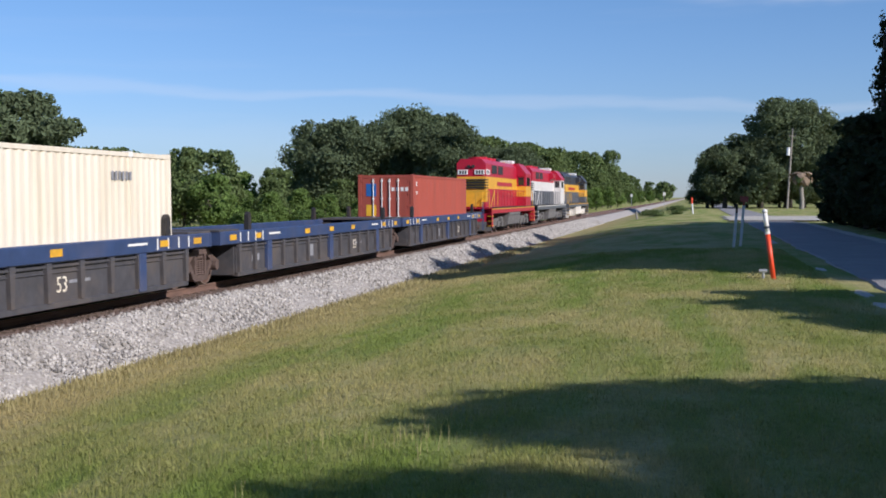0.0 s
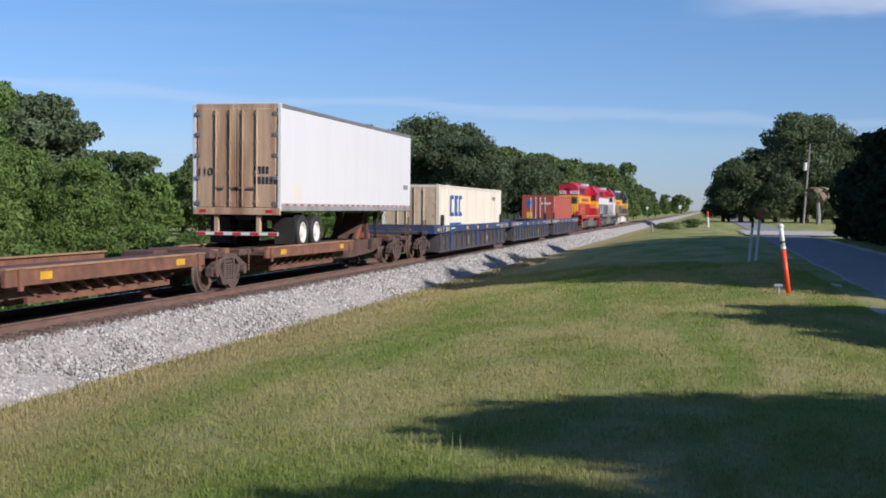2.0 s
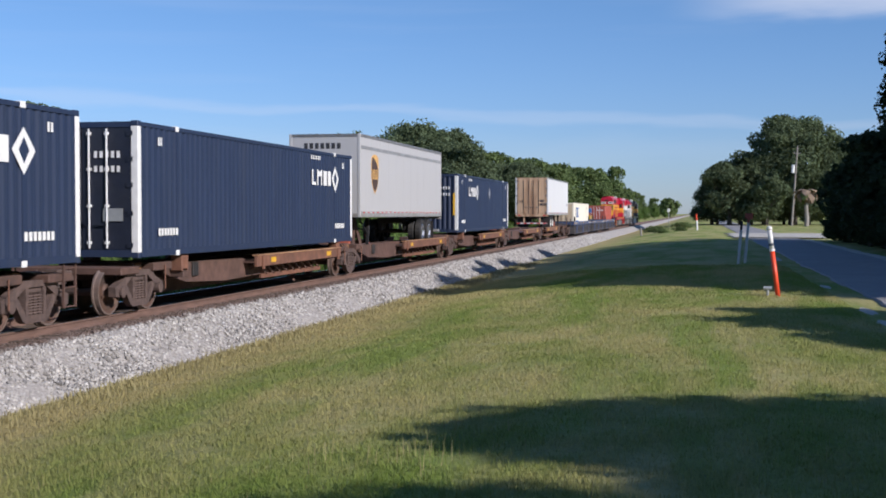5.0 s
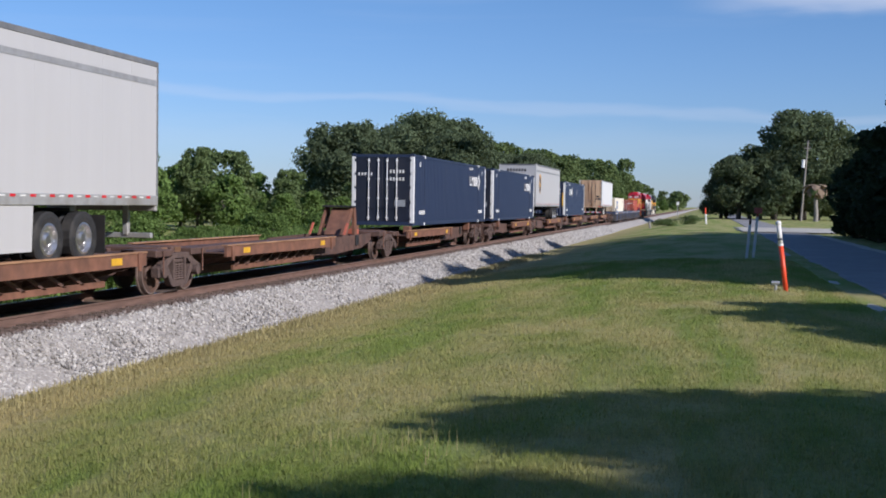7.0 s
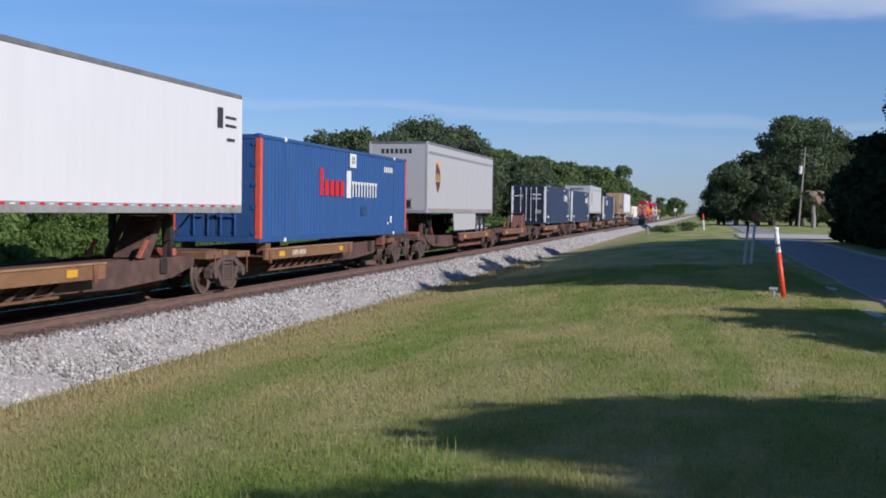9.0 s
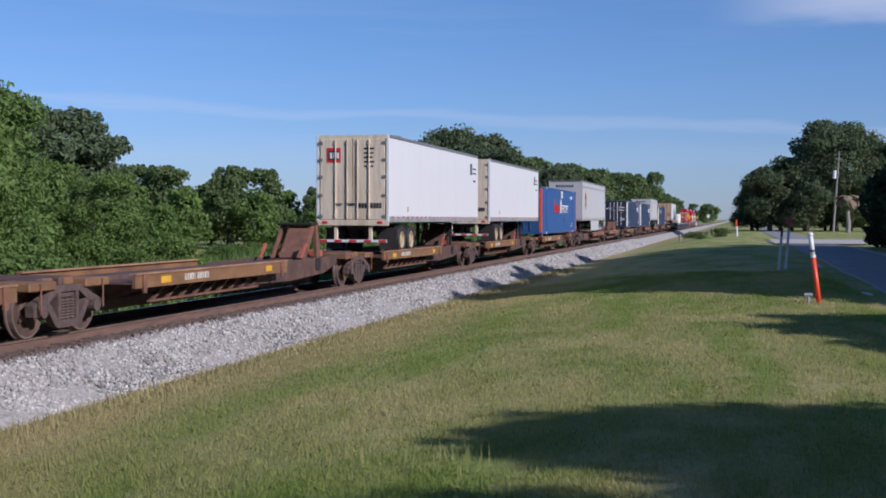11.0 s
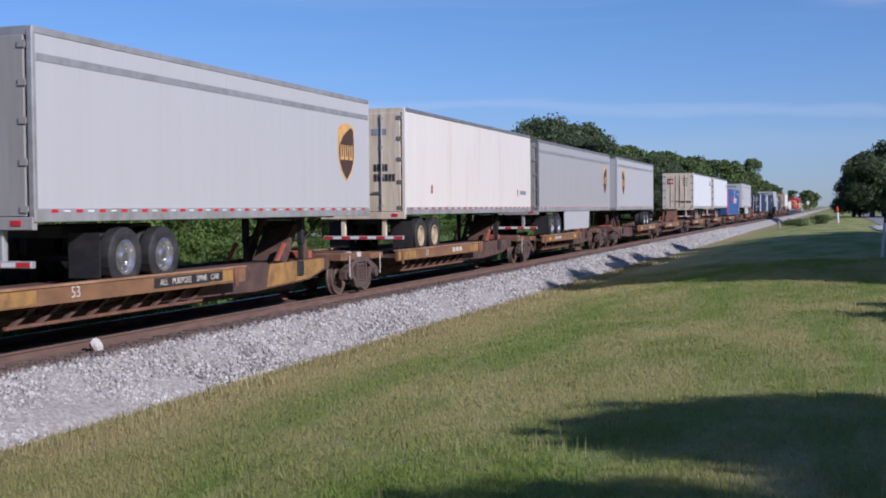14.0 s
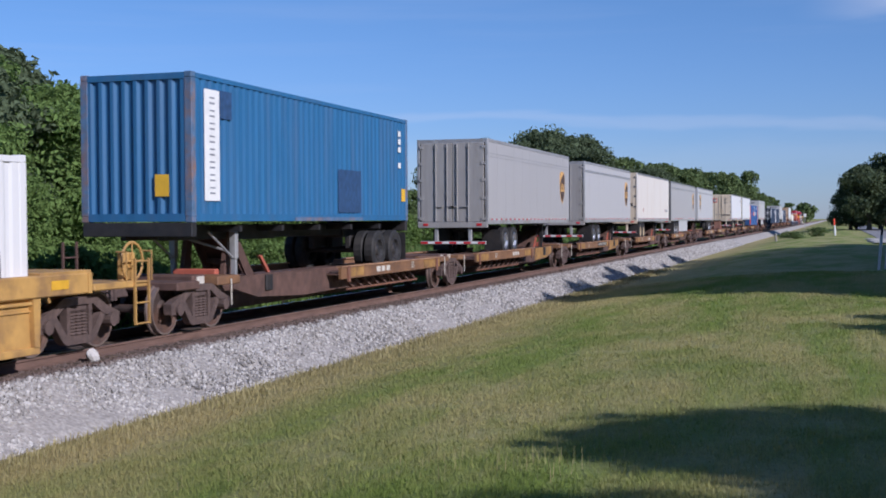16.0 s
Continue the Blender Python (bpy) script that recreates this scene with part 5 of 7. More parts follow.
def well_car(label, length, front, rear, top_m, low_m, marks=True, ease=0.0, brake_wheel=False):
    """A double-stack well unit: box-section top sills, ribbed well sides, raised ends over the trucks."""
    u = thing("well_car", label, "rail car", "well cars")
    h = length / 2
    wy = h - 1.55
    for s in (-1, 1):
        a, b = sorted((s * 1.30, s * 1.50))
        part("top_sill", slab(a, -h + 0.35, 1.00, b, h - 0.35, 1.33, 0.02), top_m, u, "painted box-section top sill")
        a, b = sorted((s * 1.34, s * 1.40))
        part("well_side", slab(a, -wy, 0.20, b, wy, 1.00), low_m, u, "grimy pressed steel well side")
        a, b = sorted((s * 1.34, s * 1.46))
        part("bottom_sill", slab(a, -wy, 0.16, b, wy, 0.27, 0.01), low_m, u)
        part("ledge", slab(a, -wy, 0.90, b, wy, 0.95, 0.01), low_m, u)
        part("ledge", slab(a, -wy, 0.79, b - 0.03 * s if s > 0 else b, wy, 0.82, 0.01), low_m, u)
        a, b = sorted((s * 1.40, s * 1.485))
        rib = part("rib", prism(bmesh.new(), [(-0.06, 0.27), (0.06, 0.27), (0.09, 0.99), (-0.09, 0.99)], "x", a, b), low_m, u)
        rib.matrix_basis = pose(0, -wy + 0.1, 0)
        n = 14
        for k in range(1, n + 1):
            again(rib, pose(0, -wy + 0.1 + (2 * wy - 0.2) * k / n, 0))
        post = part("heavy_rib", slab(a, -0.16, 0.2, b + s * 0.02, 0.16, 1.0, 0.01), top_m, u)
        for yy in (0.0, wy * 0.72, -wy * 0.72):
            if yy:
                again(post, pose(0, yy, 0))
        a, b = sorted((s * 1.502, s * 1.508))
        for yy in (0.0, h * 0.26, -h * 0.26, h - 1.1, -h + 1.1, h - 2.9, -h + 2.9):
            part("reflector", slab(a, yy - 0.22, 1.10, b, yy + 0.22, 1.24), SAFETY, u, "orange reflective patch")
        if marks:
            for e in (-1, 1):
                for k in range(4):
                    part("stencil_bar", slab(a, e * (h - 1.6 - 0.55 * k) - 0.03, 1.05, b, e * (h - 1.6 - 0.55 * k) + 0.03, 1.29), MARK_WHITE, u)
                part("stencil_block", slab(a, e * (h - 4.2) - 0.45, 1.17, b, e * (h - 4.2) + 0.45, 1.22), MARK_WHITE, u)
            a, b = sorted((s * 1.402, s * 1.406))
            part("stencil_block", slab(a, wy * 0.38, 0.58, b, wy * 0.38 + 0.8, 0.64), MARK_GREY, u)
            part("stencil_block", slab(a, -wy * 0.86, 0.5, b, -wy * 0.86 + 0.55, 0.68), MARK_GREY, u)
            part("stencil_block", slab(a, -wy * 0.26, 0.4, b, -wy * 0.26 + 0.45, 0.75), MARK_GREY, u)
            letters("53", 0.42, CREAM, u, side_at(s * 1.405, 3.0, 0.56) if s > 0 else side_at(-1.405, wy * 0.12, 0.58) @ Matrix.Rotation(math.pi, 4, "Y"), "size_stencil")
        for e in (-1, 1):
            a, b = sorted((s * 1.05, s * 1.34))
            part("container_guide", prism(bmesh.new(), [(e * (h - 2.5) - 0.12, 1.33), (e * (h - 2.5) + 0.12, 1.33), (e * (h - 2.5) + 0.1, 1.72), (e * (h - 2.5), 1.80), (e * (h - 2.5) - 0.1, 1.72)], "x", *sorted((s * 1.30, s * 1.42))), BLACK, u)
    part("well_floor", slab(-1.34, -wy, 0.17, 1.34, wy, 0.23), low_m, u)
    for e in (-1, 1):
        part("end_wall", slab(-1.34, e * wy - 0.04, 0.2, 1.34, e * wy + 0.04, 1.2), low_m, u)
        part("end_deck", slab(-1.48, min(e * wy, e * (h - 0.25)), 1.30, 1.48, max(e * wy, e * (h - 0.25)), 1.375, 0.01), low_m, u, "dark grating deck over the truck")
        part("end_sill", slab(-0.5, min(e * wy, e * h), 0.86, 0.5, max(e * wy, e * h), 1.22, 0.02), low_m, u)
        a, b = sorted((e * (h - 0.35), e * (h - 0.25)))
        part("end_beam", slab(-1.5, a, 1.0, 1.5, b, 1.33), top_m, u)
    part("cross_tie", slab(-1.3, -0.2, 0.23, 1.3, 0.2, 0.31), low_m, u)
    if front:
        add_truck(u, h)
        if front == "end":
            part("end_platform", slab(-1.3, h + 0.1, 1.0, 1.3, h + 1.35, 1.12, 0.02), low_m, u)
            part("draft_sill", slab(-0.35, h - 0.2, 0.7, 0.35, h + 1.05, 1.0, 0.02), low_m, u)
            ladder(u, 1.32, h + 1.2 + (0.3 if brake_wheel else 0), top_m, 1.5 if brake_wheel else 1.9)
            coupler(u, h + 1.0, 0.9)
            if brake_wheel:
                bw = part("handbrake_wheel", ring((1.16, h + 1.45, 1.45), 0.33, 0.025), top_m, u, "yellow handbrake wheel")
                part("spoke", rod(rod(bmesh.new(), (1.16, h + 1.13, 1.45), (1.16, h + 1.77, 1.45), 0.016, 6), (1.16, h + 1.45, 1.13), (1.16, h + 1.45, 1.77), 0.014, 6), top_m, bw)
                part("brake_stand", slab(0.98, h + 1.25, 1.1, 1.10, h + 1.65, 1.6, 0.02), top_m, u)
                part("brake_platform", slab(0.6, h + 1.34, 1.0, 1.3, h + 1.75, 1.11, 0.02), top_m, u)
                for y in (h + 1.05, h + 1.85):
                    part("grab_iron", rod(rod(bmesh.new(), (1.3, y, 1.1), (1.3, y, 1.62), 0.014, 6), (1.3, y, 1.62), (1.1, y, 1.62), 0.014, 6), top_m, u)
    if rear:
        add_truck(u, -h)
        if rear == "end":
            part("rear_platform", slab(-1.3, -h - 1.0, 1.0, 1.3, -h - 0.1, 1.12, 0.02), low_m, u)
            part("draft_sill", slab(-0.35, -h - 1.05, 0.7, 0.35, -h + 0.2, 1.0, 0.02), low_m, u)
            ladder(u, 1.32, -h - 0.85, low_m, 1.6)
            coupler(u, -h - 1.0, -0.9)
    return u


def ring(c, r, t, seg=18):
    bm = bmesh.new()
    for i in range(seg):
        a, b = 2 * math.pi * i / seg, 2 * math.pi * (i + 1) / seg
        rod(bm, (c[0], c[1] + r * math.cos(a), c[2] + r * math.sin(a)), (c[0], c[1] + r * math.cos(b), c[2] + r * math.sin(b)), t, 5)
    return bm


def arch(x, y, z0, r, z1):
    bm = bmesh.new()
    for s in (-1, 1):
        rod(bm, (x, y + s * r, z0), (x, y + s * r, z1 - r), 0.025, 6)
    for i in range(8):
        a, b = math.pi * i / 8, math.pi * (i + 1) / 8
        rod(bm, (x, y + r * math.cos(a), z1 - r + r * math.sin(a)), (x, y + r * math.cos(b), z1 - r + r * math.sin(b)), 0.025, 6)
    return bm


# ---- containers and trailers ----
def corrugated(length, z0, z1, depth=0.036, pitch=0.28, margin=0.12):
    """A folded steel wall along y whose outer faces lie at x = 0."""
    n = int((length - 2 * margin) / pitch)
    pitch = (length - 2 * margin) / n
    ys = [-length / 2]
    xs = [0.0]
    for k in range(n):
        a = -length / 2 + margin + k * pitch
        ys += [a + pitch * 0.10, a + pitch * 0.32, a + pitch * 0.60, a + pitch * 0.82]
        xs += [0.0, -depth, -depth, 0.0]
    ys.append(length / 2)
    xs.append(0.0)
    bm = bmesh.new()
    lo = [bm.verts.new((x, y, z0)) for x, y in zip(xs, ys)]
    hi = [bm.verts.new((x, y, z1)) for x, y in zip(xs, ys)]
    back = [[bm.verts.new((-depth - 0.02, y, z)) for y in (ys[0], ys[-1])] for z in (z0, z1)]
    for i in range(len(xs) - 1):
        bm.faces.new((lo[i], lo[i + 1], hi[i + 1], hi[i]))
    bm.faces.new((back[0][1], back[0][0], back[1][0], back[1][1]))
    return bm


def doors(t, w, z0, z1, y, material, bars, hinge_m, rods=2, label="door"):
    """Two rear doors that look along -y, each with lock rods and hinges."""
    for s in (-1, 1):
        a, b = sorted((s * 0.012, s * (w / 2 - 0.06)))
        d = part("door", slab(a, y - 0.045, z0, b, y, z1, 0.008), material, t, label)
        for k in range(rods):
            x = s * (w / 2 - 0.06) * (0.16 + 0.36 * k)
            r = rod(bmesh.new(), (x, y - 0.075, z0 + 0.04), (x, y - 0.075, z1 - 0.03), 0.022, 7)
            for zz in (0.06, 0.36, 0.66, 0.95):
                block(r, x - 0.05, y - 0.085, z0 + (z1 - z0) * zz - 0.03, x + 0.05, y - 0.045, z0 + (z1 - z0) * zz + 0.03)
            part("lock_rod", r, bars, d)
            part("lock_handle", slab(min(x, x - s * 0.26), y - 0.10, z0 + 0.52, max(x, x - s * 0.26), y - 0.07, z0 + 0.56), hinge_m, d)
        for zz in (0.04, 0.3, 0.53, 0.74, 0.95):
            x = s * (w / 2 - 0.08)
            part("hinge", slab(x - 0.07, y - 0.065, z0 + (z1 - z0) * zz - 0.05, x + 0.07, y - 0.046, z0 + (z1 - z0) * zz + 0.05), hinge_m, d)


def bars_on_side(t, x, items, material, name="marking"):
    """Raised marks on a side: y0, z0, y1, z1 each."""
    for y0, z0, y1, z1 in items:
        a, b = sorted((x, x + (0.006 if x > 0 else -0.006)))
        part(name, slab(a, y0, z0, b, y1, z1), material, t)


def container(label, length, w, hgt, side_m, frame_m, door_m, has_doors, rod_m=None, blocks=0.0, cast_m=None, post_m=None, ends=True):
    """A shipping container: corrugated walls, corner posts, rails, castings, doors."""
    t = thing("shipping_container", label, "container", "containers on the train")
    h, x = length / 2, w / 2
    for s in (-1, 1):
        wall = part("side_wall", corrugated(length - 0.3, 0.16, hgt - 0.10, 0.024), side_m, t)
        wall.matrix_basis = pose(s * (x - 0.012), 0, 0, 0, 0, 0 if s > 0 else 180)
        a, b = sorted((s * (x - 0.07), s * x))
        part("bottom_rail", slab(a, -h + 0.16, 0.02, b, h - 0.16, 0.17), frame_m, t)
        part("top_rail", slab(a, -h + 0.16, hgt - 0.11, b, h - 0.16, hgt - 0.02), frame_m, t)
        for e in (-1, 1):
            p, q = sorted((e * (h - 0.16), e * h))
            a2, b2 = sorted((s * (x - 0.16), s * x))
            part("corner_post", slab(a2, p, 0.118, b2, q, hgt - 0.118, 0.01), post_m or frame_m, t, "corner post")
            for z in (0.0, hgt - 0.118):
                part("corner_casting", slab(a2, p, z, b2, q, z + 0.118, 0.015), cast_m or frame_m, t)
            if blocks:
                pp = e * (h - blocks)
                for z in (0.0, hgt - 0.12):
                    part("intermediate_casting", slab(*(min(a2, a2 + s * 0.008), pp - 0.09, z), *(b2 + s * 0.008 if s > 0 else b2, pp + 0.09, z + 0.12), 0.01), MARK_WHITE, t, "white intermediate casting")
                part("stiffener", slab(*sorted((s * (x - 0.02), s * (x + 0.002)))[:1], pp - 0.05, 0.12, sorted((s * (x - 0.02), s * (x + 0.002)))[1], pp + 0.05, hgt - 0.12), frame_m, t)
    roof = corrugated(w - 0.14, -h + 0.1, h - 0.1, 0.02, 0.3)
    r = part("roof", roof, side_m, t)
    r.matrix_basis = Matrix.Translation((0, 0, hgt - 0.03)) @ Matrix(((0, 1, 0, 0), (0, 0, 1, 0), (1, 0, 0, 0), (0, 0, 0, 1)))
    part("floor", slab(-x + 0.07, -h + 0.05, 0.05, x - 0.07, h - 0.05, 0.15), BLACK, t)
    for e in (-1, 1):
        p, q = sorted((e * (h - 0.1), e * h))
        part("end_header", slab(-x + 0.16, p, hgt - 0.14, x - 0.16, q, hgt - 0.02), frame_m, t)
        part("end_sill", slab(-x + 0.16, p, 0.02, x - 0.16, q, 0.17), frame_m, t)
        if e < 0 and has_doors:
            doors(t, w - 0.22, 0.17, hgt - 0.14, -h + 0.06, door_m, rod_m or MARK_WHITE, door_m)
        else:
            wall = part("end_wall", corrugated(w - 0.32, 0.16, hgt - 0.13, 0.045, 0.24, 0.04), side_m, t)
            wall.matrix_basis = Matrix.Translation((0, e * (h - 0.012), 0)) @ Euler((0, 0, radians(90 if e > 0 else -90))).to_matrix().to_4x4()
    return t


SHIELD = [(-0.36, 0.50), (-0.24, 0.57), (-0.08, 0.605), (0.08, 0.605), (0.24, 0.57), (0.36, 0.50), (0.385, 0.30), (0.38, -0.08), (0.33, -0.26), (0.22, -0.43), (0.10, -0.54),
          (0, -0.61), (-0.10, -0.54), (-0.22, -0.43), (-0.33, -0.26), (-0.38, -0.08), (-0.385, 0.30)]


def shield(t, x, y, z, size=1.0, face=1):
    """A plain shield decal, brown on gold with a bright sweep across its head, on a side that looks along x."""
    def plate(nm, pts, d, m, label=""):
        part(nm, prism(bmesh.new(), [(y + a * size * 1.14, z + b * size) for a, b in pts], "x", *sorted((face * x, face * (x + d)))), m, t, label)
    plate("shield_decal", SHIELD, 0.006, SHIELD_GOLD, "gold edged shield emblem")
    plate("shield_field", [(a * 0.90, b * 0.92) for a, b in SHIELD], 0.010, DECAL_BROWN)
    plate("shield_sweep", [(-0.345, 0.30), (-0.325, 0.455), (-0.21, 0.525), (-0.07, 0.555), (0.07, 0.555), (0.20, 0.53), (0.02, 0.44), (-0.17, 0.33), (-0.345, 0.13)], 0.013, SHIELD_GOLD)
    for k in (-1, 0, 1):       # three plain strokes with feet, in place of writing
        c = 0.205 * k
        plate("shield_mark", [(c - 0.075, 0.15), (c - 0.03, 0.15), (c - 0.03, -0.10), (c + 0.03, -0.10), (c + 0.03, 0.15), (c + 0.075, 0.15), (c + 0.075, -0.16), (c - 0.075, -0.16)], 0.013, SHIELD_GOLD)


def tyre_mesh():
    bm = lathe(bmesh.new(), [(0.0, 0.29), (-0.11, 0.29), (-0.135, 0.40), (-0.125, 0.48), (-0.10, 0.515), (0.10, 0.515), (0.125, 0.48), (0.135, 0.40), (0.11, 0.29), (0.0, 0.289)], 22)
    bmesh.ops.delete(bm, geom=[f for f in bm.faces if len(f.verts) > 4], context="FACES_ONLY")
    me = bpy.data.meshes.new("tyre")
    bm.to_mesh(me)
    bm.free()
    me.materials.append(RUBBER)
    return me


def rim_mesh(material):
    bm = lathe(bmesh.new(), [(0.0, 0.285), (0.115, 0.305), (0.125, 0.275), (0.05, 0.24), (0.035, 0.15), (0.075, 0.13), (0.10, 0.085)], 18)
    for k in range(8):
        a = math.pi * k / 4
        rod(bm, (0.03, 0.19 * math.cos(a), 0.19 * math.sin(a)), (0.06, 0.19 * math.cos(a), 0.19 * math.sin(a)), 0.02, 5)
    me = bpy.data.meshes.new("rim")
    bm.to_mesh(me)
    bm.free()
    me.materials.append(material)
    return me


TYRE, RIMS = tyre_mesh(), {"alloy": rim_mesh(RIM), "white": rim_mesh(WHITE_RIM), "tan": rim_mesh(TAN_RIM), "blue": rim_mesh(MARK_BLUE), "black": rim_mesh(BLACK)}


def tandem(t, ys, rim):
    part("slider_frame", slab(-0.55, min(ys) - 0.75, 0.86, 0.55, max(ys) + 0.75, 1.08, 0.02), BLACK, t)
    for y in ys:
        part("axle", rod(bmesh.new(), (-1.1, y, 0.515), (1.1, y, 0.515), 0.075, 10), BLACK, t)
        part("suspension_arm", slab(-0.6, y - 0.4, 0.55, -0.45, y + 0.4, 0.9, 0.02), BLACK, t)
        part("suspension_arm", slab(0.45, y - 0.4, 0.55, 0.6, y + 0.4, 0.9, 0.02), BLACK, t)
        for x in (-1.145, -0.84, 0.84, 1.145):
            w = new("tyre", TYRE)
            w.parent, w.matrix_basis = t, pose(x, y, 0.515)
            r = new("rim", RIMS[rim])
            r.parent, r.matrix_basis = w, pose(0, 0, 0, 0, 0, 0 if x > 0 else 180)
    for x in (-0.98, 0.98):
        part("mud_flap", slab(x - 0.3, min(ys) - 0.80, 0.2, x + 0.3, min(ys) - 0.78, 0.95), BLACK, t)


def landing_gear(t, y, material, foot=0.05):
    for s in (-1, 1):
        leg = part("landing_leg", slab(s * 0.72 - 0.07, y - 0.07, foot + 0.45, s * 0.72 + 0.07, y + 0.07, 1.1, 0.01), material, t)
        block_ = slab(s * 0.72 - 0.05, y - 0.05, foot + 0.02, s * 0.72 + 0.05, y + 0.05, foot + 0.5)
        part("inner_leg", block_, material, leg)
        part("foot_pad", slab(s * 0.72 - 0.14, y - 0.14, foot, s * 0.72 + 0.14, y + 0.14, foot + 0.03), material, leg)
    part("leg_brace", rod(bmesh.new(), (-0.72, y, 0.62), (0.72, y, 1.02), 0.03, 6), material, t)
    for x in (-0.72, 0.72):
        part("diagonal_brace", rod(bmesh.new(), (x, y, 0.5), (x, y + 1.1, 1.08), 0.025, 6), material, t)


def trailer(label, length, hgt, side_m, door_m, trim_m, rim="alloy", band=False, rods=MARK_WHITE, skirt=False, emblem=0.0, nose_m=None, rods_n=2, wheels_from_rear=(2.5, 3.75), hinge=None, marks=()):
    """A road van: sides with rails and rivet lines, rear doors, tandem wheels, landing legs, rear guard."""
    t = thing("semi_trailer", label, "trailer", "road trailers on the train")
    h, x, z0 = length / 2, 1.295, 1.14
    for s in (-1, 1):
        a, b = sorted((s * (x - 0.05), s * x))
        part("side_panel", slab(a, -h + 0.09, z0 + 0.20, b, h - 0.07, hgt - 0.10), side_m, t)
        a, b = sorted((s * (x - 0.06), s * (x + 0.012)))
        part("bottom_rail", slab(a, -h + 0.02, z0, b, h - 0.02, z0 + 0.21, 0.01), ALUMINIUM, t, "dull metal bottom rail")
        part("top_rail", slab(a, -h + 0.02, hgt - 0.12, b, h - 0.02, hgt, 0.015), trim_m, t, "dark top rail")
        if band:
            a, b = sorted((s * x, s * (x + 0.008)))
            part("side_band", slab(a, -h + 0.1, hgt - 0.52, b, h - 0.08, hgt - 0.40), MID_BAND, t, "grey band under the roof")
        a, b = sorted((s * (x + 0.012), s * (x + 0.018)))
        for nm, m, off in (("red_reflector", MARK_RED, 0.0), ("white_reflector", MARK_WHITE, 0.32)):
            bm = bmesh.new()
            k = -h + 0.4 + off
            while k < h - 0.4:
                block(bm, a, k, z0 + (0.145 if off == 0 else 0.155), b, k + 0.17, z0 + (0.195 if off == 0 else 0.18))
                k += 0.64
            tagged(part("reflector_strip", bm, m, t), kind="stuff")
        bm = bmesh.new()        # seams between the panels
        k = -h + 1.22
        while k < h - 0.5:
            block(bm, *((s * x, k, z0 + 0.21) if s > 0 else (-x - 0.0015, k, z0 + 0.21)), *((x + 0.0015, k + 0.022, hgt - 0.12) if s > 0 else (-x, k + 0.022, hgt - 0.12)))
            k += 1.22
        tagged(part("panel_seam", bm, side_m, t), kind="stuff")
        for e in (-1, 1):
            p, q = sorted((e * (h - 0.09), e * h))
            a, b = sorted((s * (x - 0.10), s * (x + 0.006)))
            part("corner_post", slab(a, p, z0, b, q, hgt, 0.012), trim_m if (e < 0 and door_m is GREY_DOOR) else side_m, t)
        if skirt:
            a, b = sorted((s * (x - 0.05), s * (x - 0.02)))
            pts = [(-h + 4.9, z0), (-h + 10.6, z0), (-h + 10.35, 0.32), (-h + 4.95, 0.32)]
            part("side_skirt", prism(bmesh.new(), pts, "x", a, b), PALE_PANEL, t, "pale side skirt")
        if emblem:
            shield(t, x + 0.002, emblem, z0 + 1.56, 1.17, s)
        for y0, za, y1, zb, m in marks:
            bars_on_side(t, s * (x + 0.001), [(y0, za, y1, zb)], m)
    part("roof", slab(-x + 0.03, -h + 0.05, hgt - 0.05, x - 0.03, h - 0.05, hgt - 0.015), ALUMINIUM, t)
    part("floor", slab(-x + 0.06, -h + 0.05, z0 + 0.02, x - 0.06, h - 0.05, z0 + 0.13), BLACK, t)
    part("nose_panel", slab(-x + 0.10, h - 0.06, z0 + 0.10, x - 0.10, h - 0.01, hgt - 0.08), nose_m or side_m, t)
    part("nose_rail", slab(-x + 0.1, h - 0.08, z0, x - 0.1, h + 0.004, z0 + 0.14), ALUMINIUM, t)
    part("nose_top_rail", slab(-x + 0.1, h - 0.08, hgt - 0.10, x - 0.1, h + 0.004, hgt - 0.005), trim_m, t)
    part("connector_panel", slab(-0.62, h - 0.01, z0 + 0.20, -0.12, h + 0.02, z0 + 0.62, 0.01), MID_BAND, t)
    part("connector_box", slab(-0.56, h + 0.02, z0 + 0.26, -0.18, h + 0.05, z0 + 0.54), BLACK, t)
    for k in range(7):
        part("number_bar", slab(0.75 - 0.2 * k - 0.13, h - 0.01, hgt - 0.52, 0.75 - 0.2 * k, h - 0.004, hgt - 0.32), MARK_DARK, t)
    part("rear_header", slab(-x + 0.1, -h, hgt - 0.14, x - 0.1, -h + 0.08, hgt - 0.005), trim_m if door_m is GREY_DOOR else door_m, t)
    part("rear_sill", slab(-x + 0.02, -h - 0.02, z0 - 0.12, x - 0.02, -h + 0.1, z0 + 0.08, 0.012), door_m, t)
    doors(t, 2 * x - 0.16, z0 + 0.09, hgt - 0.14, -h + 0.03, door_m, GREY_DOOR if door_m is GREY_DOOR else rods, hinge or door_m, rods_n)
    for s in (-1, 1):
        part("tail_lamp", slab(s * 0.98 - 0.09, -h - 0.035, z0 - 0.05, s * 0.98 + 0.09, -h - 0.02, z0 + 0.03), MARK_RED, t)
        part("guard_post", slab(s * 0.62 - 0.06, -h + 0.05, 0.5, s * 0.62 + 0.06, -h + 0.17, z0, 0.01), ALUMINIUM if door_m is GREY_DOOR else door_m, t)
    g = part("rear_guard", slab(-1.2, -h + 0.02, 0.44, 1.2, -h + 0.14, 0.55, 0.01), ALUMINIUM, t, "rear guard bar with red and white stripes")
    for k in range(9):
        part("guard_stripe", slab(-1.18 + 0.263 * k, -h + 0.014, 0.46, -1.18 + 0.263 * k + 0.26, -h + 0.019, 0.53), MARK_RED if k % 2 == 0 else MARK_WHITE, g)
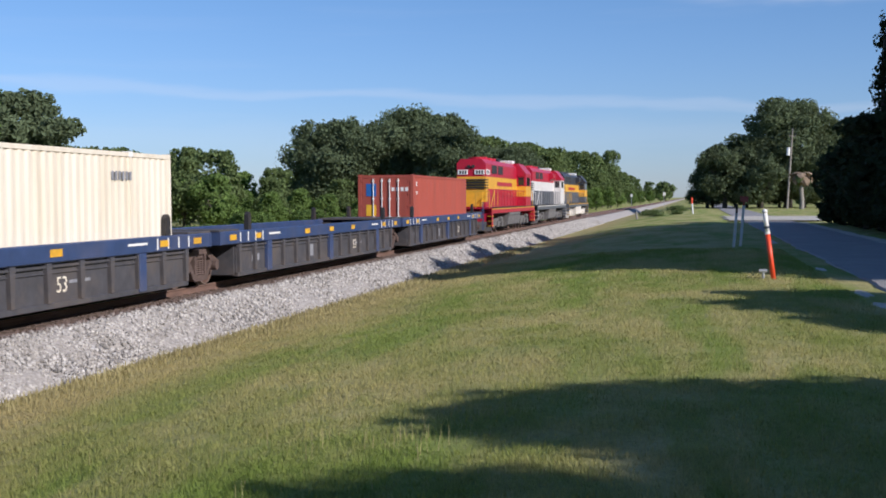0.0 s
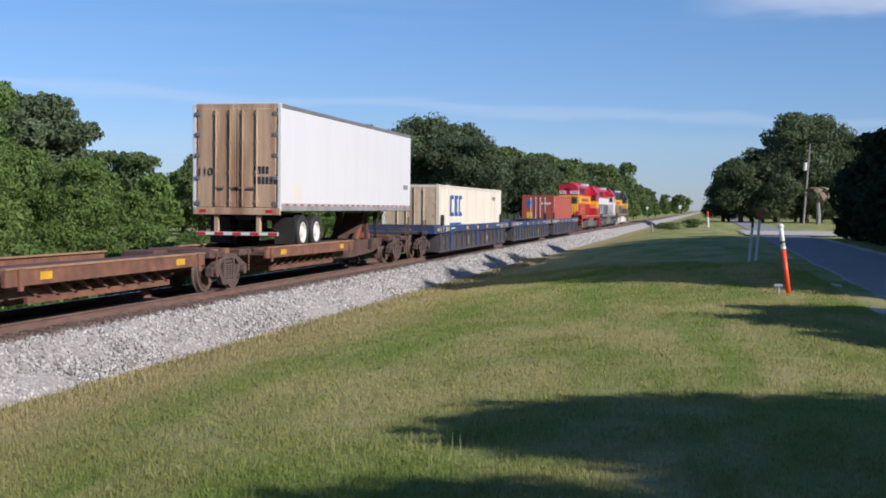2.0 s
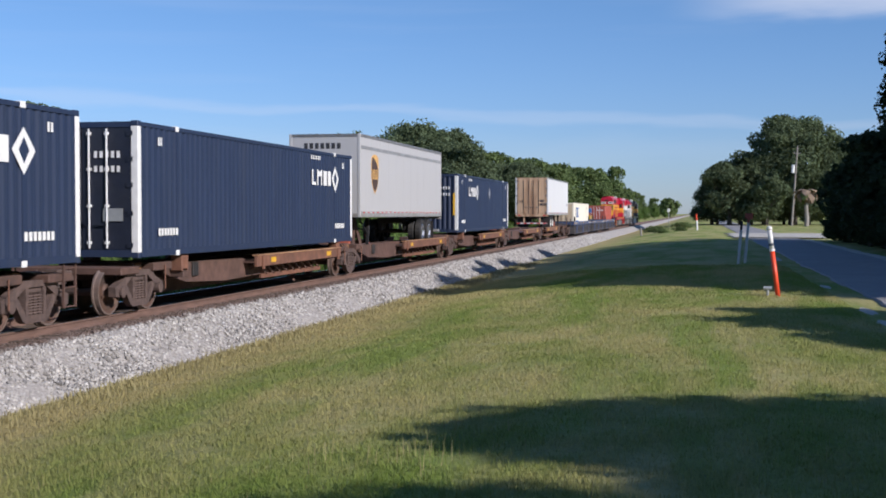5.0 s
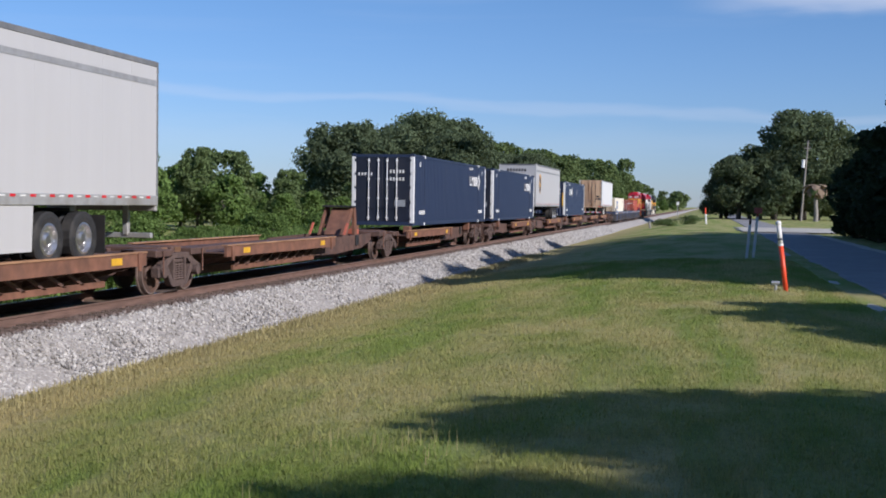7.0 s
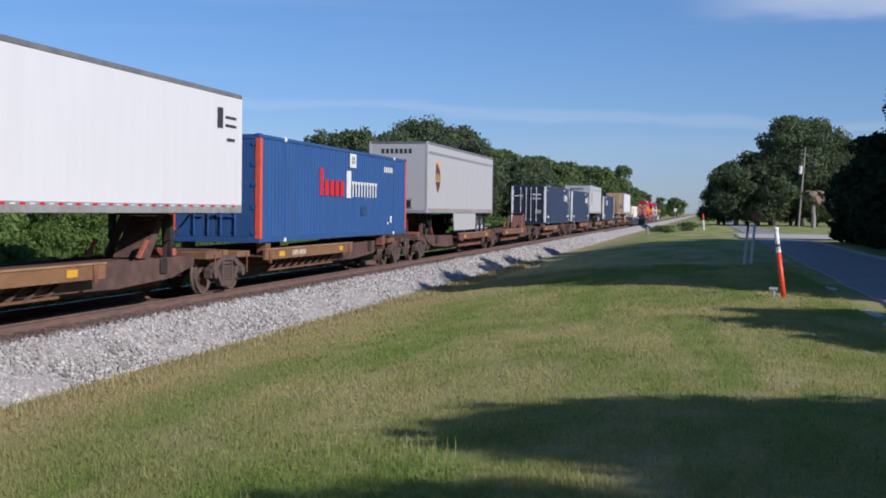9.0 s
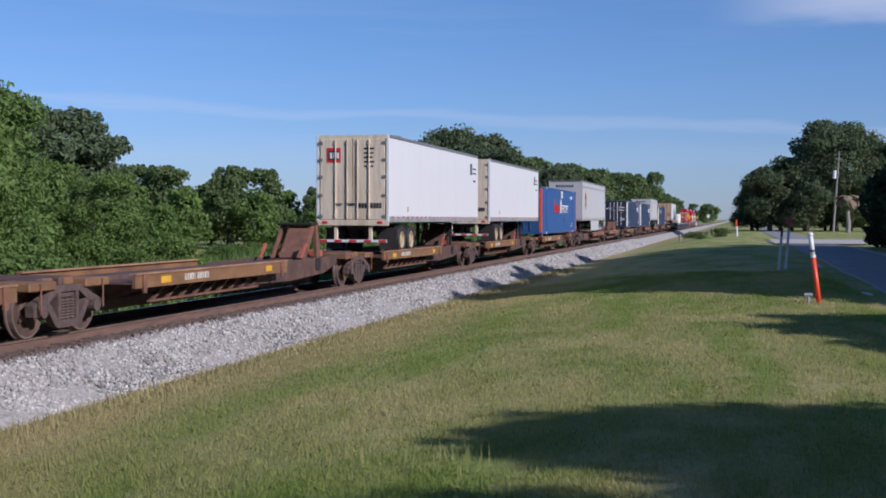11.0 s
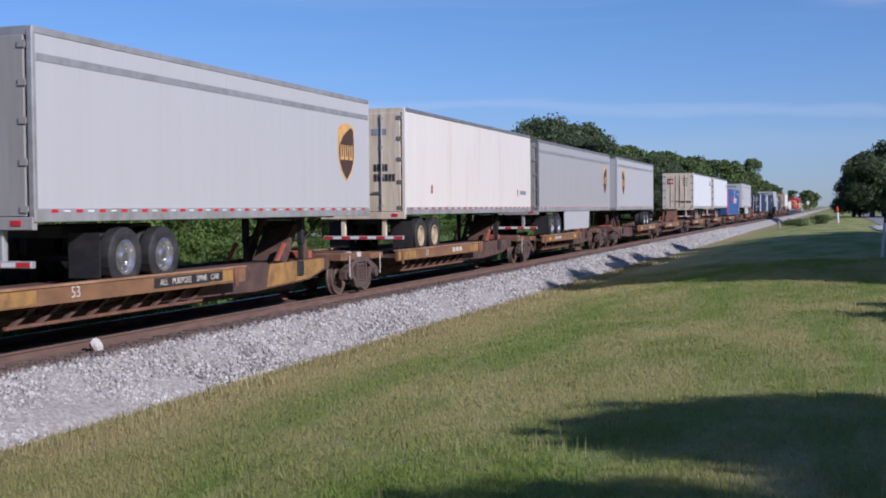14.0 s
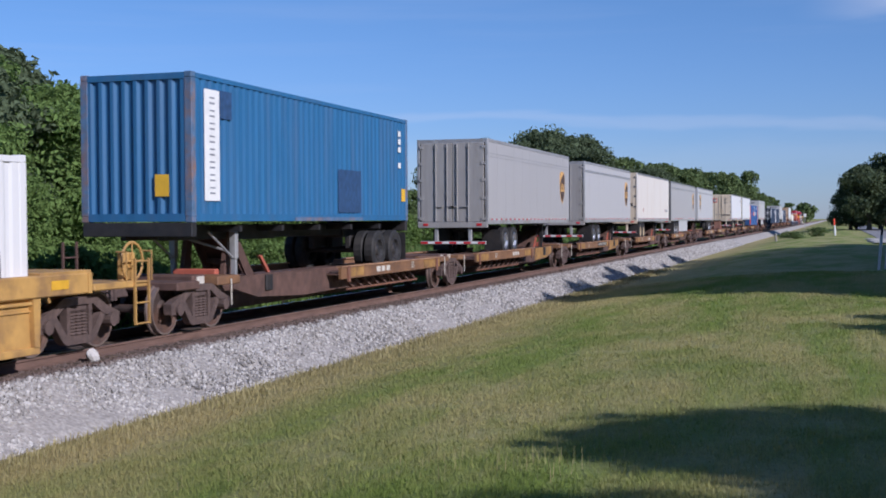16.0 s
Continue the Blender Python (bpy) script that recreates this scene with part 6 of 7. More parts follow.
    tandem(t, [-h + wheels_from_rear[0], -h + wheels_from_rear[1]], rim)
    landing_gear(t, h - 3.0, BLACK)
    part("kingpin_plate", slab(-0.5, h - 1.6, z0 - 0.03, 0.5, h - 0.5, z0 + 0.02), BLACK, t)
    return t


# ---- locomotives ----
def loco_truck(u, y, m):
    t = part("truck", slab(-0.9, -0.25, 0.55, 0.9, 0.25, 0.9, 0.03), m, u)
    t.matrix_basis = pose(0, y, 0)
    for s in (-1, 1):
        bm = prism(bmesh.new(), [(-2.35, 0.55), (-2.25, 0.88), (2.25, 0.88), (2.35, 0.55), (2.0, 0.42), (1.2, 0.62), (0.8, 0.42), (-0.8, 0.42), (-1.2, 0.62), (-2.0, 0.42)], "x", s * 1.08 - 0.06, s * 1.08 + 0.06)
        for yy in (-1.7, 0, 1.7):
            block(bm, s * 1.1 - 0.12, yy - 0.24, 0.36, s * 1.1 + 0.12, yy + 0.24, 0.70)
        part("side_frame", bm, m, t)
        part("brake_cylinder", rod(bmesh.new(), (s * 1.2, 0.55, 0.86), (s * 1.2, 1.15, 0.86), 0.13, 8), m, t)
    for yy in (-1.7, 0, 1.7):
        w = new("wheelset", LOCO_WHEELS)
        w.parent, w.matrix_basis = t, pose(0, yy, LOCO_R)


def locomotive(label, length, top_m, mid_m, low_m, frame_m, stripe_m, number=True, rail_m=SAFETY, flare=True, truck_m=None):
    """A six-axle road diesel seen from its long hood end: hood in bands, radiators, cab, walkways, rails, tank."""
    u = thing("locomotive", label, "locomotive", "locomotives")
    h = length / 2
    tm = truck_m or LOCO_UNDER
    part("underframe", slab(-1.45, -h + 0.4, 1.20, 1.45, h - 0.4, 1.52, 0.02), frame_m, u)
    part("frame_stripe", slab(-1.458, -h + 0.5, 1.44, 1.458, h - 0.5, 1.50), stripe_m, u)
    hood_y0, hood_y1 = -h + 1.8, h - 5.6
    for nm, z0, z1, w, m in (("lower_hood", 1.52, 2.66, 0.86, low_m), ("middle_hood", 2.66, 3.38, 0.86, mid_m)):
        part(nm, slab(-w, hood_y0, z0, w, hood_y1, z1), m, u)
    top = prism(bmesh.new(), [(-0.86, 3.38), (0.86, 3.38), (0.86, 4.15), (0.62, 4.42), (-0.62, 4.42), (-0.86, 4.15)], "y", hood_y0, hood_y1)
    part("upper_hood", top, top_m, u)
    part("hood_end_panel", slab(-0.70, hood_y0 - 0.05, 1.6, 0.70, hood_y0, 2.5, 0.02), mid_m, u)
    for k in range(4):
        part("hood_louvre", slab(-0.66, hood_y0 - 0.08, 2.68 + 0.16 * k, 0.88, hood_y0 + 0.9, 2.75 + 0.16 * k), BLACK, u)
    part("hood_end_stripe", slab(-0.868, hood_y0 - 0.012, 1.9, 0.868, hood_y0 + 0.75, 2.70), stripe_m, u)
    if number:
        for s in (-1, 1):
            nb = part("number_board", slab(s * 0.50 - 0.30, hood_y0 - 0.05, 3.50, s * 0.50 + 0.30, hood_y0 + 0.02, 3.78, 0.01), MARK_WHITE, u, "white number board")
            for k in range(3):
                part("number_bar", slab(s * 0.50 - 0.2 + 0.16 * k, hood_y0 - 0.056, 3.55, s * 0.50 - 0.1 + 0.16 * k, hood_y0 - 0.051, 3.73), MARK_DARK, nb)
        sb = part("side_number_board", slab(0.862, hood_y0 + 0.1, 3.50, 0.90, hood_y0 + 1.25, 3.80, 0.01), MARK_WHITE, u, "white number board")
        for k in range(3):
            part("number_bar", slab(0.901, hood_y0 + 0.25 + 0.3 * k, 3.56, 0.906, hood_y0 + 0.45 + 0.3 * k, 3.74), MARK_DARK, sb)
    part("headlight", rod(rod(bmesh.new(), (-0.13, hood_y0 - 0.08, 3.98), (-0.13, hood_y0, 3.98), 0.1, 10), (0.13, hood_y0 - 0.08, 3.98), (0.13, hood_y0, 3.98), 0.1, 10), BLACK, u)
    for s in (-1, 1):
        for k in range(2):
            a, b = sorted((s * 0.86, s * 0.885))
            part("radiator_grille", slab(a, hood_y0 + 2.2 + 2.4 * k, 3.58, b, hood_y0 + 4.1 + 2.4 * k, 4.10, 0.01), BLACK, u, "dark radiator grille")
        a, b = sorted((s * 0.86, s * 0.88))
        for k in range(9):
            part("hood_door", slab(a, hood_y0 + 1.2 + 1.25 * k, 1.62, b, hood_y0 + 2.3 + 1.25 * k, 2.48, 0.008), low_m, u)
        part("lettering_bar", slab(a, hood_y0 + 4.2, 2.86, b, hood_y0 + 10.5, 3.10), stripe_m if mid_m is not LOCO_YELLOW else LOCO_RED, u)
        part("running_board", slab(*sorted((s * 0.86, s * 1.5))[:1], -h + 0.5, 1.52, sorted((s * 0.86, s * 1.5))[1], h - 0.5, 1.565), BLACK, u)
        n = 12
        for k in range(n):
            yy = -h + 1.3 + (length - 6.5) * k / (n - 1)
            part("handrail_post", rod(bmesh.new(), (s * 1.46, yy, 1.56), (s * 1.46, yy, 2.58), 0.017, 6), rail_m if k < 2 else low_m, u)
        part("handrail", rod(bmesh.new(), (s * 1.46, -h + 1.3, 2.58), (s * 1.46, h - 5.2, 2.58), 0.017, 6), low_m, u)
        part("slanted_handrail", rod(bmesh.new(), (s * 1.46, -h + 1.3, 2.58), (s * 1.40, -h + 0.45, 1.6), 0.024, 6), rail_m, u)
        for e in (-1, 1):
            st = part("step_frame", slab(*sorted((s * 1.12, s * 1.46))[:1], min(e * (h - 0.9), e * (h - 0.4)), 0.42, sorted((s * 1.12, s * 1.46))[1], max(e * (h - 0.9), e * (h - 0.4)), 1.20, 0.01), frame_m, u)
            for k in range(3):
                part("step", slab(*sorted((s * 1.2, s * 1.50))[:1], min(e * (h - 0.92), e * (h - 0.38)), 0.5 + 0.27 * k, sorted((s * 1.2, s * 1.50))[1], max(e * (h - 0.92), e * (h - 0.38)), 0.53 + 0.27 * k), rail_m, st)
    cy0, cy1 = h - 5.6, h - 2.9
    part("cab", prism(bmesh.new(), [(-1.5, 1.56), (1.5, 1.56), (1.5, 3.75), (0.95, 4.42), (-0.95, 4.42), (-1.5, 3.75)], "y", cy0, cy1), mid_m if mid_m is LOCO_WHITE else low_m, u, "locomotive cab")
    part("cab_roof", prism(bmesh.new(), [(-1.52, 3.6), (1.52, 3.6), (1.52, 3.78), (0.97, 4.46), (-0.97, 4.46), (-1.52, 3.78)], "y", cy0 - 0.04, cy1 + 0.05), top_m, u)
    part("cab_band", slab(-1.507, cy0 - 0.006, 2.2, 1.507, cy1 + 0.006, 2.9), mid_m, u)
    for s in (-1, 1):
        a, b = sorted((s * 1.50, s * 1.515))
        part("cab_window", slab(a, cy0 + 0.5, 2.95, b, cy0 + 2.0, 3.52, 0.004), GLASS, u)
        part("rear_cab_window", slab(s * 1.18 - 0.2, cy0 - 0.02, 2.98, s * 1.18 + 0.2, cy0 - 0.008, 3.52), GLASS, u)
    part("nose", prism(bmesh.new(), [(h - 2.9, 1.56), (h - 0.8, 1.56), (h - 0.85, 2.7), (h - 1.4, 3.2), (h - 2.9, 3.3)], "x", -0.9, 0.9), low_m, u)
    for k in range(3):
        part("roof_fan", rod(bmesh.new(), (0, hood_y0 + 2.2 + 1.6 * k, 4.42), (0, hood_y0 + 2.2 + 1.6 * k, 4.58), 0.6, 16), top_m, u)
    part("exhaust_stack", slab(-0.3, hood_y0 + 8.2, 4.42, 0.3, hood_y0 + 9.0, 4.68, 0.02), BLACK, u)
    part("air_horn", rod(bmesh.new(), (0, cy0 - 0.5, 4.5), (0, cy0 + 0.2, 4.52), 0.06, 8), SAFETY, u)
    part("air_unit", slab(-0.5, cy0 + 0.5, 4.44, 0.5, cy0 + 1.6, 4.7, 0.04), LOCO_WHITE, u)
    if flare:
        for s in (-1, 1):
            part("intake_box", prism(bmesh.new(), [(s * 0.86, 3.5), (s * 1.25, 3.75), (s * 1.25, 4.1), (s * 0.86, 4.2)], "y", hood_y1 - 3.6, hood_y1 - 1.8), top_m, u)
    part("fuel_tank", prism(bmesh.new(), [(-1.3, 0.45), (-1.1, 0.32), (1.1, 0.32), (1.3, 0.45), (1.4, 1.20), (-1.4, 1.20)], "y", -2.6, 2.6), tm, u)
    for s in (-1, 1):
        part("air_reservoir", rod(bmesh.new(), (s * 1.3, -2.4, 1.1), (s * 1.3, 2.2, 1.1), 0.14, 10), tm, u)
    for e in (-1, 1):
        a, b = sorted((e * (h - 0.55), e * (h - 0.4)))
        part("end_plate", slab(-1.45, a, 0.75, 1.45, b, 1.56, 0.01), frame_m, u)
        part("plough", prism(bmesh.new(), [(-1.4, 0.22), (1.4, 0.22), (1.45, 0.75), (-1.45, 0.75)], "y", a, b), tm, u)
        part("end_handrail", rod(bmesh.new(), (-1.3, e * (h - 0.45), 2.5), (1.3, e * (h - 0.45), 2.5), 0.024, 6), rail_m, u)
        for x in (-1.3, -0.5, 0.5, 1.3):
            part("end_rail_post", rod(bmesh.new(), (x, e * (h - 0.45), 1.5), (x, e * (h - 0.45), 2.5), 0.024, 6), rail_m, u)
        part("coupler", block(slab(-0.1, min(e * (h - 0.5), e * (h + 0.1)), 0.74, 0.1, max(e * (h - 0.5), e * (h + 0.1)), 0.96, 0.02), -0.18, min(e * h, e * (h + 0.3)), 0.70, 0.18, max(e * h, e * (h + 0.3)), 1.0), tm, u)
    loco_truck(u, -h + 4.3, tm)
    loco_truck(u, h - 4.3, tm)
    return u


# ---- the train: thing, place of its middle along the train, height over the rail, turned about ----
TRAIN = []


def on_train(ob, a, b, z=0.0, turned=False):
    TRAIN.append((ob, (a + b) / 2, z, turned))
    return ob


on_train(locomotive("black and yellow diesel locomotive leading the train", 22.6, LOCO_BLACK, LOCO_YELLOW, LOCO_GREY, LOCO_GREY, LOCO_YELLOW, False, SAFETY, True, DIRTY_WHITE), 113.0, 136.0)
on_train(locomotive("red, white and grey diesel locomotive second in the train", 21.8, LOCO_RED, LOCO_WHITE, LOCO_GREY, LOCO_GREY, LOCO_WHITE, False, LOCO_WHITE), 89.7, 112.0)
on_train(locomotive("bright red and yellow diesel locomotive next to the cars", 20.2, LOCO_RED, LOCO_YELLOW, LOCO_RED, LOCO_RED, LOCO_YELLOW, True, SAFETY, False), 68.7, 89.1)

well = "blue and grimy black articulated well car unit"
on_train(well_car(well + " with a red container", 19.0, "end", True, WELL_BLUE, WELL_DARK), 46.9, 65.6)
on_train(well_car(well + ", empty", 19.2, False, True, WELL_BLUE, WELL_DARK), 27.7, 46.9)
on_train(well_car(well + " with a cream container", 20.3, False, "end", WELL_BLUE, WELL_DARK), 7.3, 27.7)


def red_box():
    c = container("oxide red shipping container low in a well car", 12.19, 2.44, 2.9, OXBOX, OXBOX, OXBOX, True)
    part("door_sticker", slab(-0.86, -6.09, 1.98, -0.42, -6.083, 2.52), MARK_BLUE, c, "blue and gold door panel")
    part("door_sticker", slab(-0.86, -6.09, 1.15, -0.42, -6.083, 1.62), GOLD, c)
    for k in range(4):
        part("number_bar", slab(0.25 + 0.2 * k, -6.09, 2.2, 0.38 + 0.2 * k, -6.083, 2.36), MARK_WHITE, c)
    bars_on_side(c, 1.22, [(-5.6, 2.4, -5.45, 2.6), (-5.6, 2.05, -5.45, 2.2)], MARK_WHITE)
    return c


on_train(red_box(), 50.2, 62.4, 0.235)


def cream_box():
    c = container("cream corrugated container with a blue emblem in a well car", 16.15, 2.59, 2.9, CREAM, CREAM, CREAM_DOOR, True, CREAM_DOOR, 1.98)
    # three bold blue shapes with a row of small bars below
    for y in (-5.7, -4.75, -3.8):
        bars_on_side(c, 1.297, [(y, 1.5, y + 0.22, 2.45), (y, 2.28, y + 0.72, 2.45), (y, 1.5, y + 0.72, 1.67)], MARK_BLUE, "emblem")
    bars_on_side(c, 1.297, [(-4.4, 1.67, -4.2, 2.28)], MARK_BLUE, "emblem")
    bars_on_side(c, 1.297, [(-5.8 + 0.3 * k, 0.95, -5.62 + 0.3 * k, 1.2) for k in range(9)], MARK_BLUE, "emblem")
    bars_on_side(c, 1.297, [(5.2 + 0.16 * k, 2.3, 5.3 + 0.16 * k, 2.48) for k in range(6)], MARK_GREY)
    for k in range(3):
        part("emblem", slab(-0.98 + 0.3 * k, -8.09, 2.15, -0.76 + 0.3 * k, -8.083, 2.42), MARK_BLUE, c)
    for z in (0.9, 1.7, 2.3):
        part("door_stiffener", slab(-1.1, -8.07, z, 1.1, -8.04, z + 0.08), CREAM_DOOR, c)
    return c


on_train(cream_box(), 9.4, 25.65, 0.235)

SETS = (  # front truck, rear truck, front end, rear end, orange, hitch, pads, turned, size mark, label
    (3.0, -13.8, "end", True, False, True, 0, False, False, "rusty brown spine car platform carrying a white trailer"),
    (-13.8, -31.0, True, False, False, "low", 0, True, False, "empty rusty brown spine car platform"),
    (-31.0, -48.2, True, False, False, False, 6.1, True, False, "rusty brown spine car platform carrying a navy container"),
    (-48.2, -65.6, True, False, False, True, 0, True, False, "rusty brown spine car platform under a grey trailer"),
    (-65.6, -81.8, "end", False, False, False, 6.1, True, False, "rusty brown spine car end platform with a navy container"),
    (-86.0, -104.0, "end", True, False, False, 6.1, False, False, "rust red spine car platform carrying a navy container"),
    (-104.0, -122.6, False, True, False, True, 0, False, False, "empty rust red spine car platform with its hitch raised"),
    (-122.6, -140.5, "end", False, False, True, 0, True, False, "rust red spine car platform under a skirted trailer"),
    (-144.8, -162.0, "end", True, True, False, 6.1, False, False, "brown spine car platform carrying a blue container"),
    (-162.0, -179.1, False, True, True, True, 0, False, False, "brown spine car platform under a white trailer"),
    (-179.1, -196.2, False, True, True, True, 0, False, False, "brown spine car platform under a long white trailer"),
    (-196.2, -213.5, False, True, True, True, 0, False, False, "empty brown spine car platform with its hitch raised"),
    (-213.5, -229.9, "end", False, True, True, 0, True, False, "brown spine car end platform under a grey trailer"),
    (-234.2, -250.2, "end", True, True, True, 0, False, False, "brown spine car platform under a skirted grey trailer"),
    (-250.2, -267.6, False, True, True, True, 0, False, True, "orange railed spine car platform under a dirty white trailer"),
    (-267.6, -284.9, False, True, True, True, 0, False, True, "orange railed spine car platform under a pale trailer"),
    (-284.9, -302.0, False, True, True, True, 0, False, True, "orange railed spine car platform under a grey trailer"),
    (-302.0, -318.2, "end", False, True, True, 0, True, True, "orange railed spine car end platform under a blue container"),
)
for fy, ry, fe, re, org, hit, pad, trn, mark, lab in SETS:
    on_train(spine_car("spine_car", lab, fy - ry, fe, re, org, hit, pad, size_mark=mark, yellow=ry in (-284.9, -302.0)), ry, fy, 0, trn)

# trailers ride with their tyres on the wheel decks
DECK = 0.842


def stained_trailer():
    t = trailer("white trailer with brown stained doors riding a flat platform", 14.8, 4.09, WHITE_PANEL, BROWN_DOOR, DARK_BAND, "white", wheels_from_rear=(2.0, 3.25), rods=BROWN_DOOR, hinge=DARK_BAND,
                marks=((6.3, 1.95, 7.0, 2.12, MARK_GREY), (-6.6, 1.45, -5.6, 1.9, DIRTY_WHITE)))
    letters("110", 0.32, MARK_DARK, t, Matrix.Translation((-0.92, -7.43, 2.2)) @ REAR, "stencil")
    for r, n in ((2.16, 4), (1.88, 6)):
        for k in range(n):
            part("number_bar", slab(0.52 + 0.115 * k, -7.425, r, 0.60 + 0.115 * k, -7.418, r + 0.2), MARK_DARK, t)
    return t


on_train(stained_trailer(), -10.7, 4.15, DECK)


def navy_box(label, doors_back, mark_y, turned=False):
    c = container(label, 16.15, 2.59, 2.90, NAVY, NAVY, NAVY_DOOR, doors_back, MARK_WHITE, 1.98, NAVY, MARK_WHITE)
    for s in (-1, 1):
        x = s * 1.297
        y = mark_y if s > 0 else -mark_y
        bars_on_side(c, x, [(y - 1.9, 1.82, y - 1.78, 2.3), (y - 1.78, 1.82, y - 1.5, 1.92), (y - 1.38, 1.82, y - 1.28, 2.3), (y - 1.0, 1.82, y - 0.9, 2.3), (y - 1.28, 2.1, y - 1.0, 2.25), (y - 0.75, 1.82, y - 0.4, 2.28), (y - 0.28, 1.82, y + 0.02, 2.28)], MARK_WHITE, "emblem")
        for a, b in ((0.0, 0.0),):
            pts = [(y + 0.12, 2.05), (y + 0.5, 2.45), (y + 0.88, 2.05), (y + 0.5, 1.62)]
            part("emblem", prism(bmesh.new(), pts, "x", *sorted((x, x + s * 0.006))), MARK_WHITE, c)
            part("emblem", prism(bmesh.new(), [(y + 0.33, 2.05), (y + 0.5, 2.28), (y + 0.67, 2.05), (y + 0.5, 1.82)], "x", *sorted((x, x + s * 0.011))), NAVY, c)
        bars_on_side(c, x, [(e_ + 0.15 * k, 0.46, e_ + 0.10 + 0.15 * k, 0.62) for e_ in (-7.1, 6.1) for k in range(7)] + [(y - 2.0 + 0.17 * k, 2.60, y - 1.92 + 0.17 * k, 2.72) for k in range(6)] + [(e_ + 0.12 * k, 2.42, e_ + 0.07 + 0.12 * k, 2.6) for e_ in (-7.1, 6.9) for k in range(2)], MARK_WHITE)
        dz = [(y + 4.1, 2.05), (y + 4.4, 2.4), (y + 4.7, 2.05), (y + 4.4, 1.7)]
        if abs(y) < 4:
            part("placard", prism(bmesh.new(), dz, "x", *sorted((x, x + s * 0.006))), MARK_GREY, c)
    for k in range(5):
        e = -8.09 if doors_back else -8.077
        part("emblem", slab(-1.02 + 0.13 * k, e, 2.02, -0.95 + 0.13 * k, e + 0.007, 2.14), MARK_WHITE, c)
        part("number_bar", slab(0.30 + 0.13 * k, e, 2.12, 0.37 + 0.13 * k, e + 0.007, 2.26), MARK_WHITE, c)
        part("number_bar", slab(0.30 + 0.13 * k, e, 1.82, 0.37 + 0.13 * k, e + 0.007, 1.95), MARK_WHITE, c)
    if doors_back:
        part("data_plate", slab(0.5, -8.09, 0.78, 0.95, -8.083, 1.05), GALV, c)
    else:
        part("post_label", slab(1.06, -8.082, 0.85, 1.16, -8.076, 1.95), GOLD, c)
    return c


on_train(navy_box("navy corrugated container with white end posts on a spine car", False, -3.2), -47.5, -31.35, 1.175)
on_train(navy_box("navy corrugated container with a white emblem near its end", True, 5.6), -82.3, -66.15, 1.175)
on_train(navy_box("navy container with white lock rods on its doors", True, 5.6), -100.9, -84.75, 1.175)
PLAIN = "light grey trailer with a shield emblem"
on_train(trailer(PLAIN + ", nose to the rear", 13.7, 4.06, PALE_PANEL, GREY_DOOR, DARK_BAND, band=True, emblem=4.9), -65.1, -51.4, DECK, True)
on_train(trailer(PLAIN + " and pale side skirts", 16.2, 4.19, PALE_PANEL, GREY_DOOR, DARK_BAND, band=True, emblem=6.1, skirt=True, wheels_from_rear=(3.1, 4.35)), -140.4, -124.2, DECK, True)


def pacer_box():
    c = container("blue container with red end posts and red and white bars", 16.15, 2.59, 2.92, PACER, PACER, PACER, True, PACER, 1.98, PACER, ORANGE_POST)
    for s in (-1, 1):
        x = s * 1.297
        bars_on_side(c, x, [(-3.0, 1.35, -2.65, 2.2), (-2.5, 1.35, -2.1, 1.85), (-1.95, 1.35, -1.55, 1.85), (-1.4, 1.35, -1.0, 1.85), (-0.85, 1.35, -0.45, 1.85)], MARK_RED, "emblem")
        bars_on_side(c, x, [(-0.15, 1.30, 0.35, 2.2)] + [(0.53 + 0.36 * k, 1.35, 0.65 + 0.36 * k, 1.77) for k in range(9)] + [(0.45 + 0.36 * k, 1.77, 0.73 + 0.36 * k, 1.86) for k in range(9)], MARK_WHITE, "emblem")
        bars_on_side(c, x, [(0.2, 2.32, 0.95, 2.78)], MARK_WHITE, "size_panel")
        letters("10", 0.38, MARK_DARK, c, side_at(1.305, 0.57, 2.55) if s > 0 else side_at(-1.305, -0.57, 2.55) @ Matrix.Rotation(math.pi, 4, "Y"), "size_stencil")
        bars_on_side(c, x, [(4.6 + 0.26 * k, 2.3, 4.76 + 0.26 * k, 2.5) for k in range(5)] + [(5.55, 0.45, 5.75, 0.7), (5.1, 0.4, 5.3, 0.47)], MARK_WHITE)
        bars_on_side(c, x, [(1.6, 0.72, 2.3, 1.05)], PATCH_BLUE, "patch")
    return c


on_train(pacer_box(), -160.3, -144.15, 1.175)


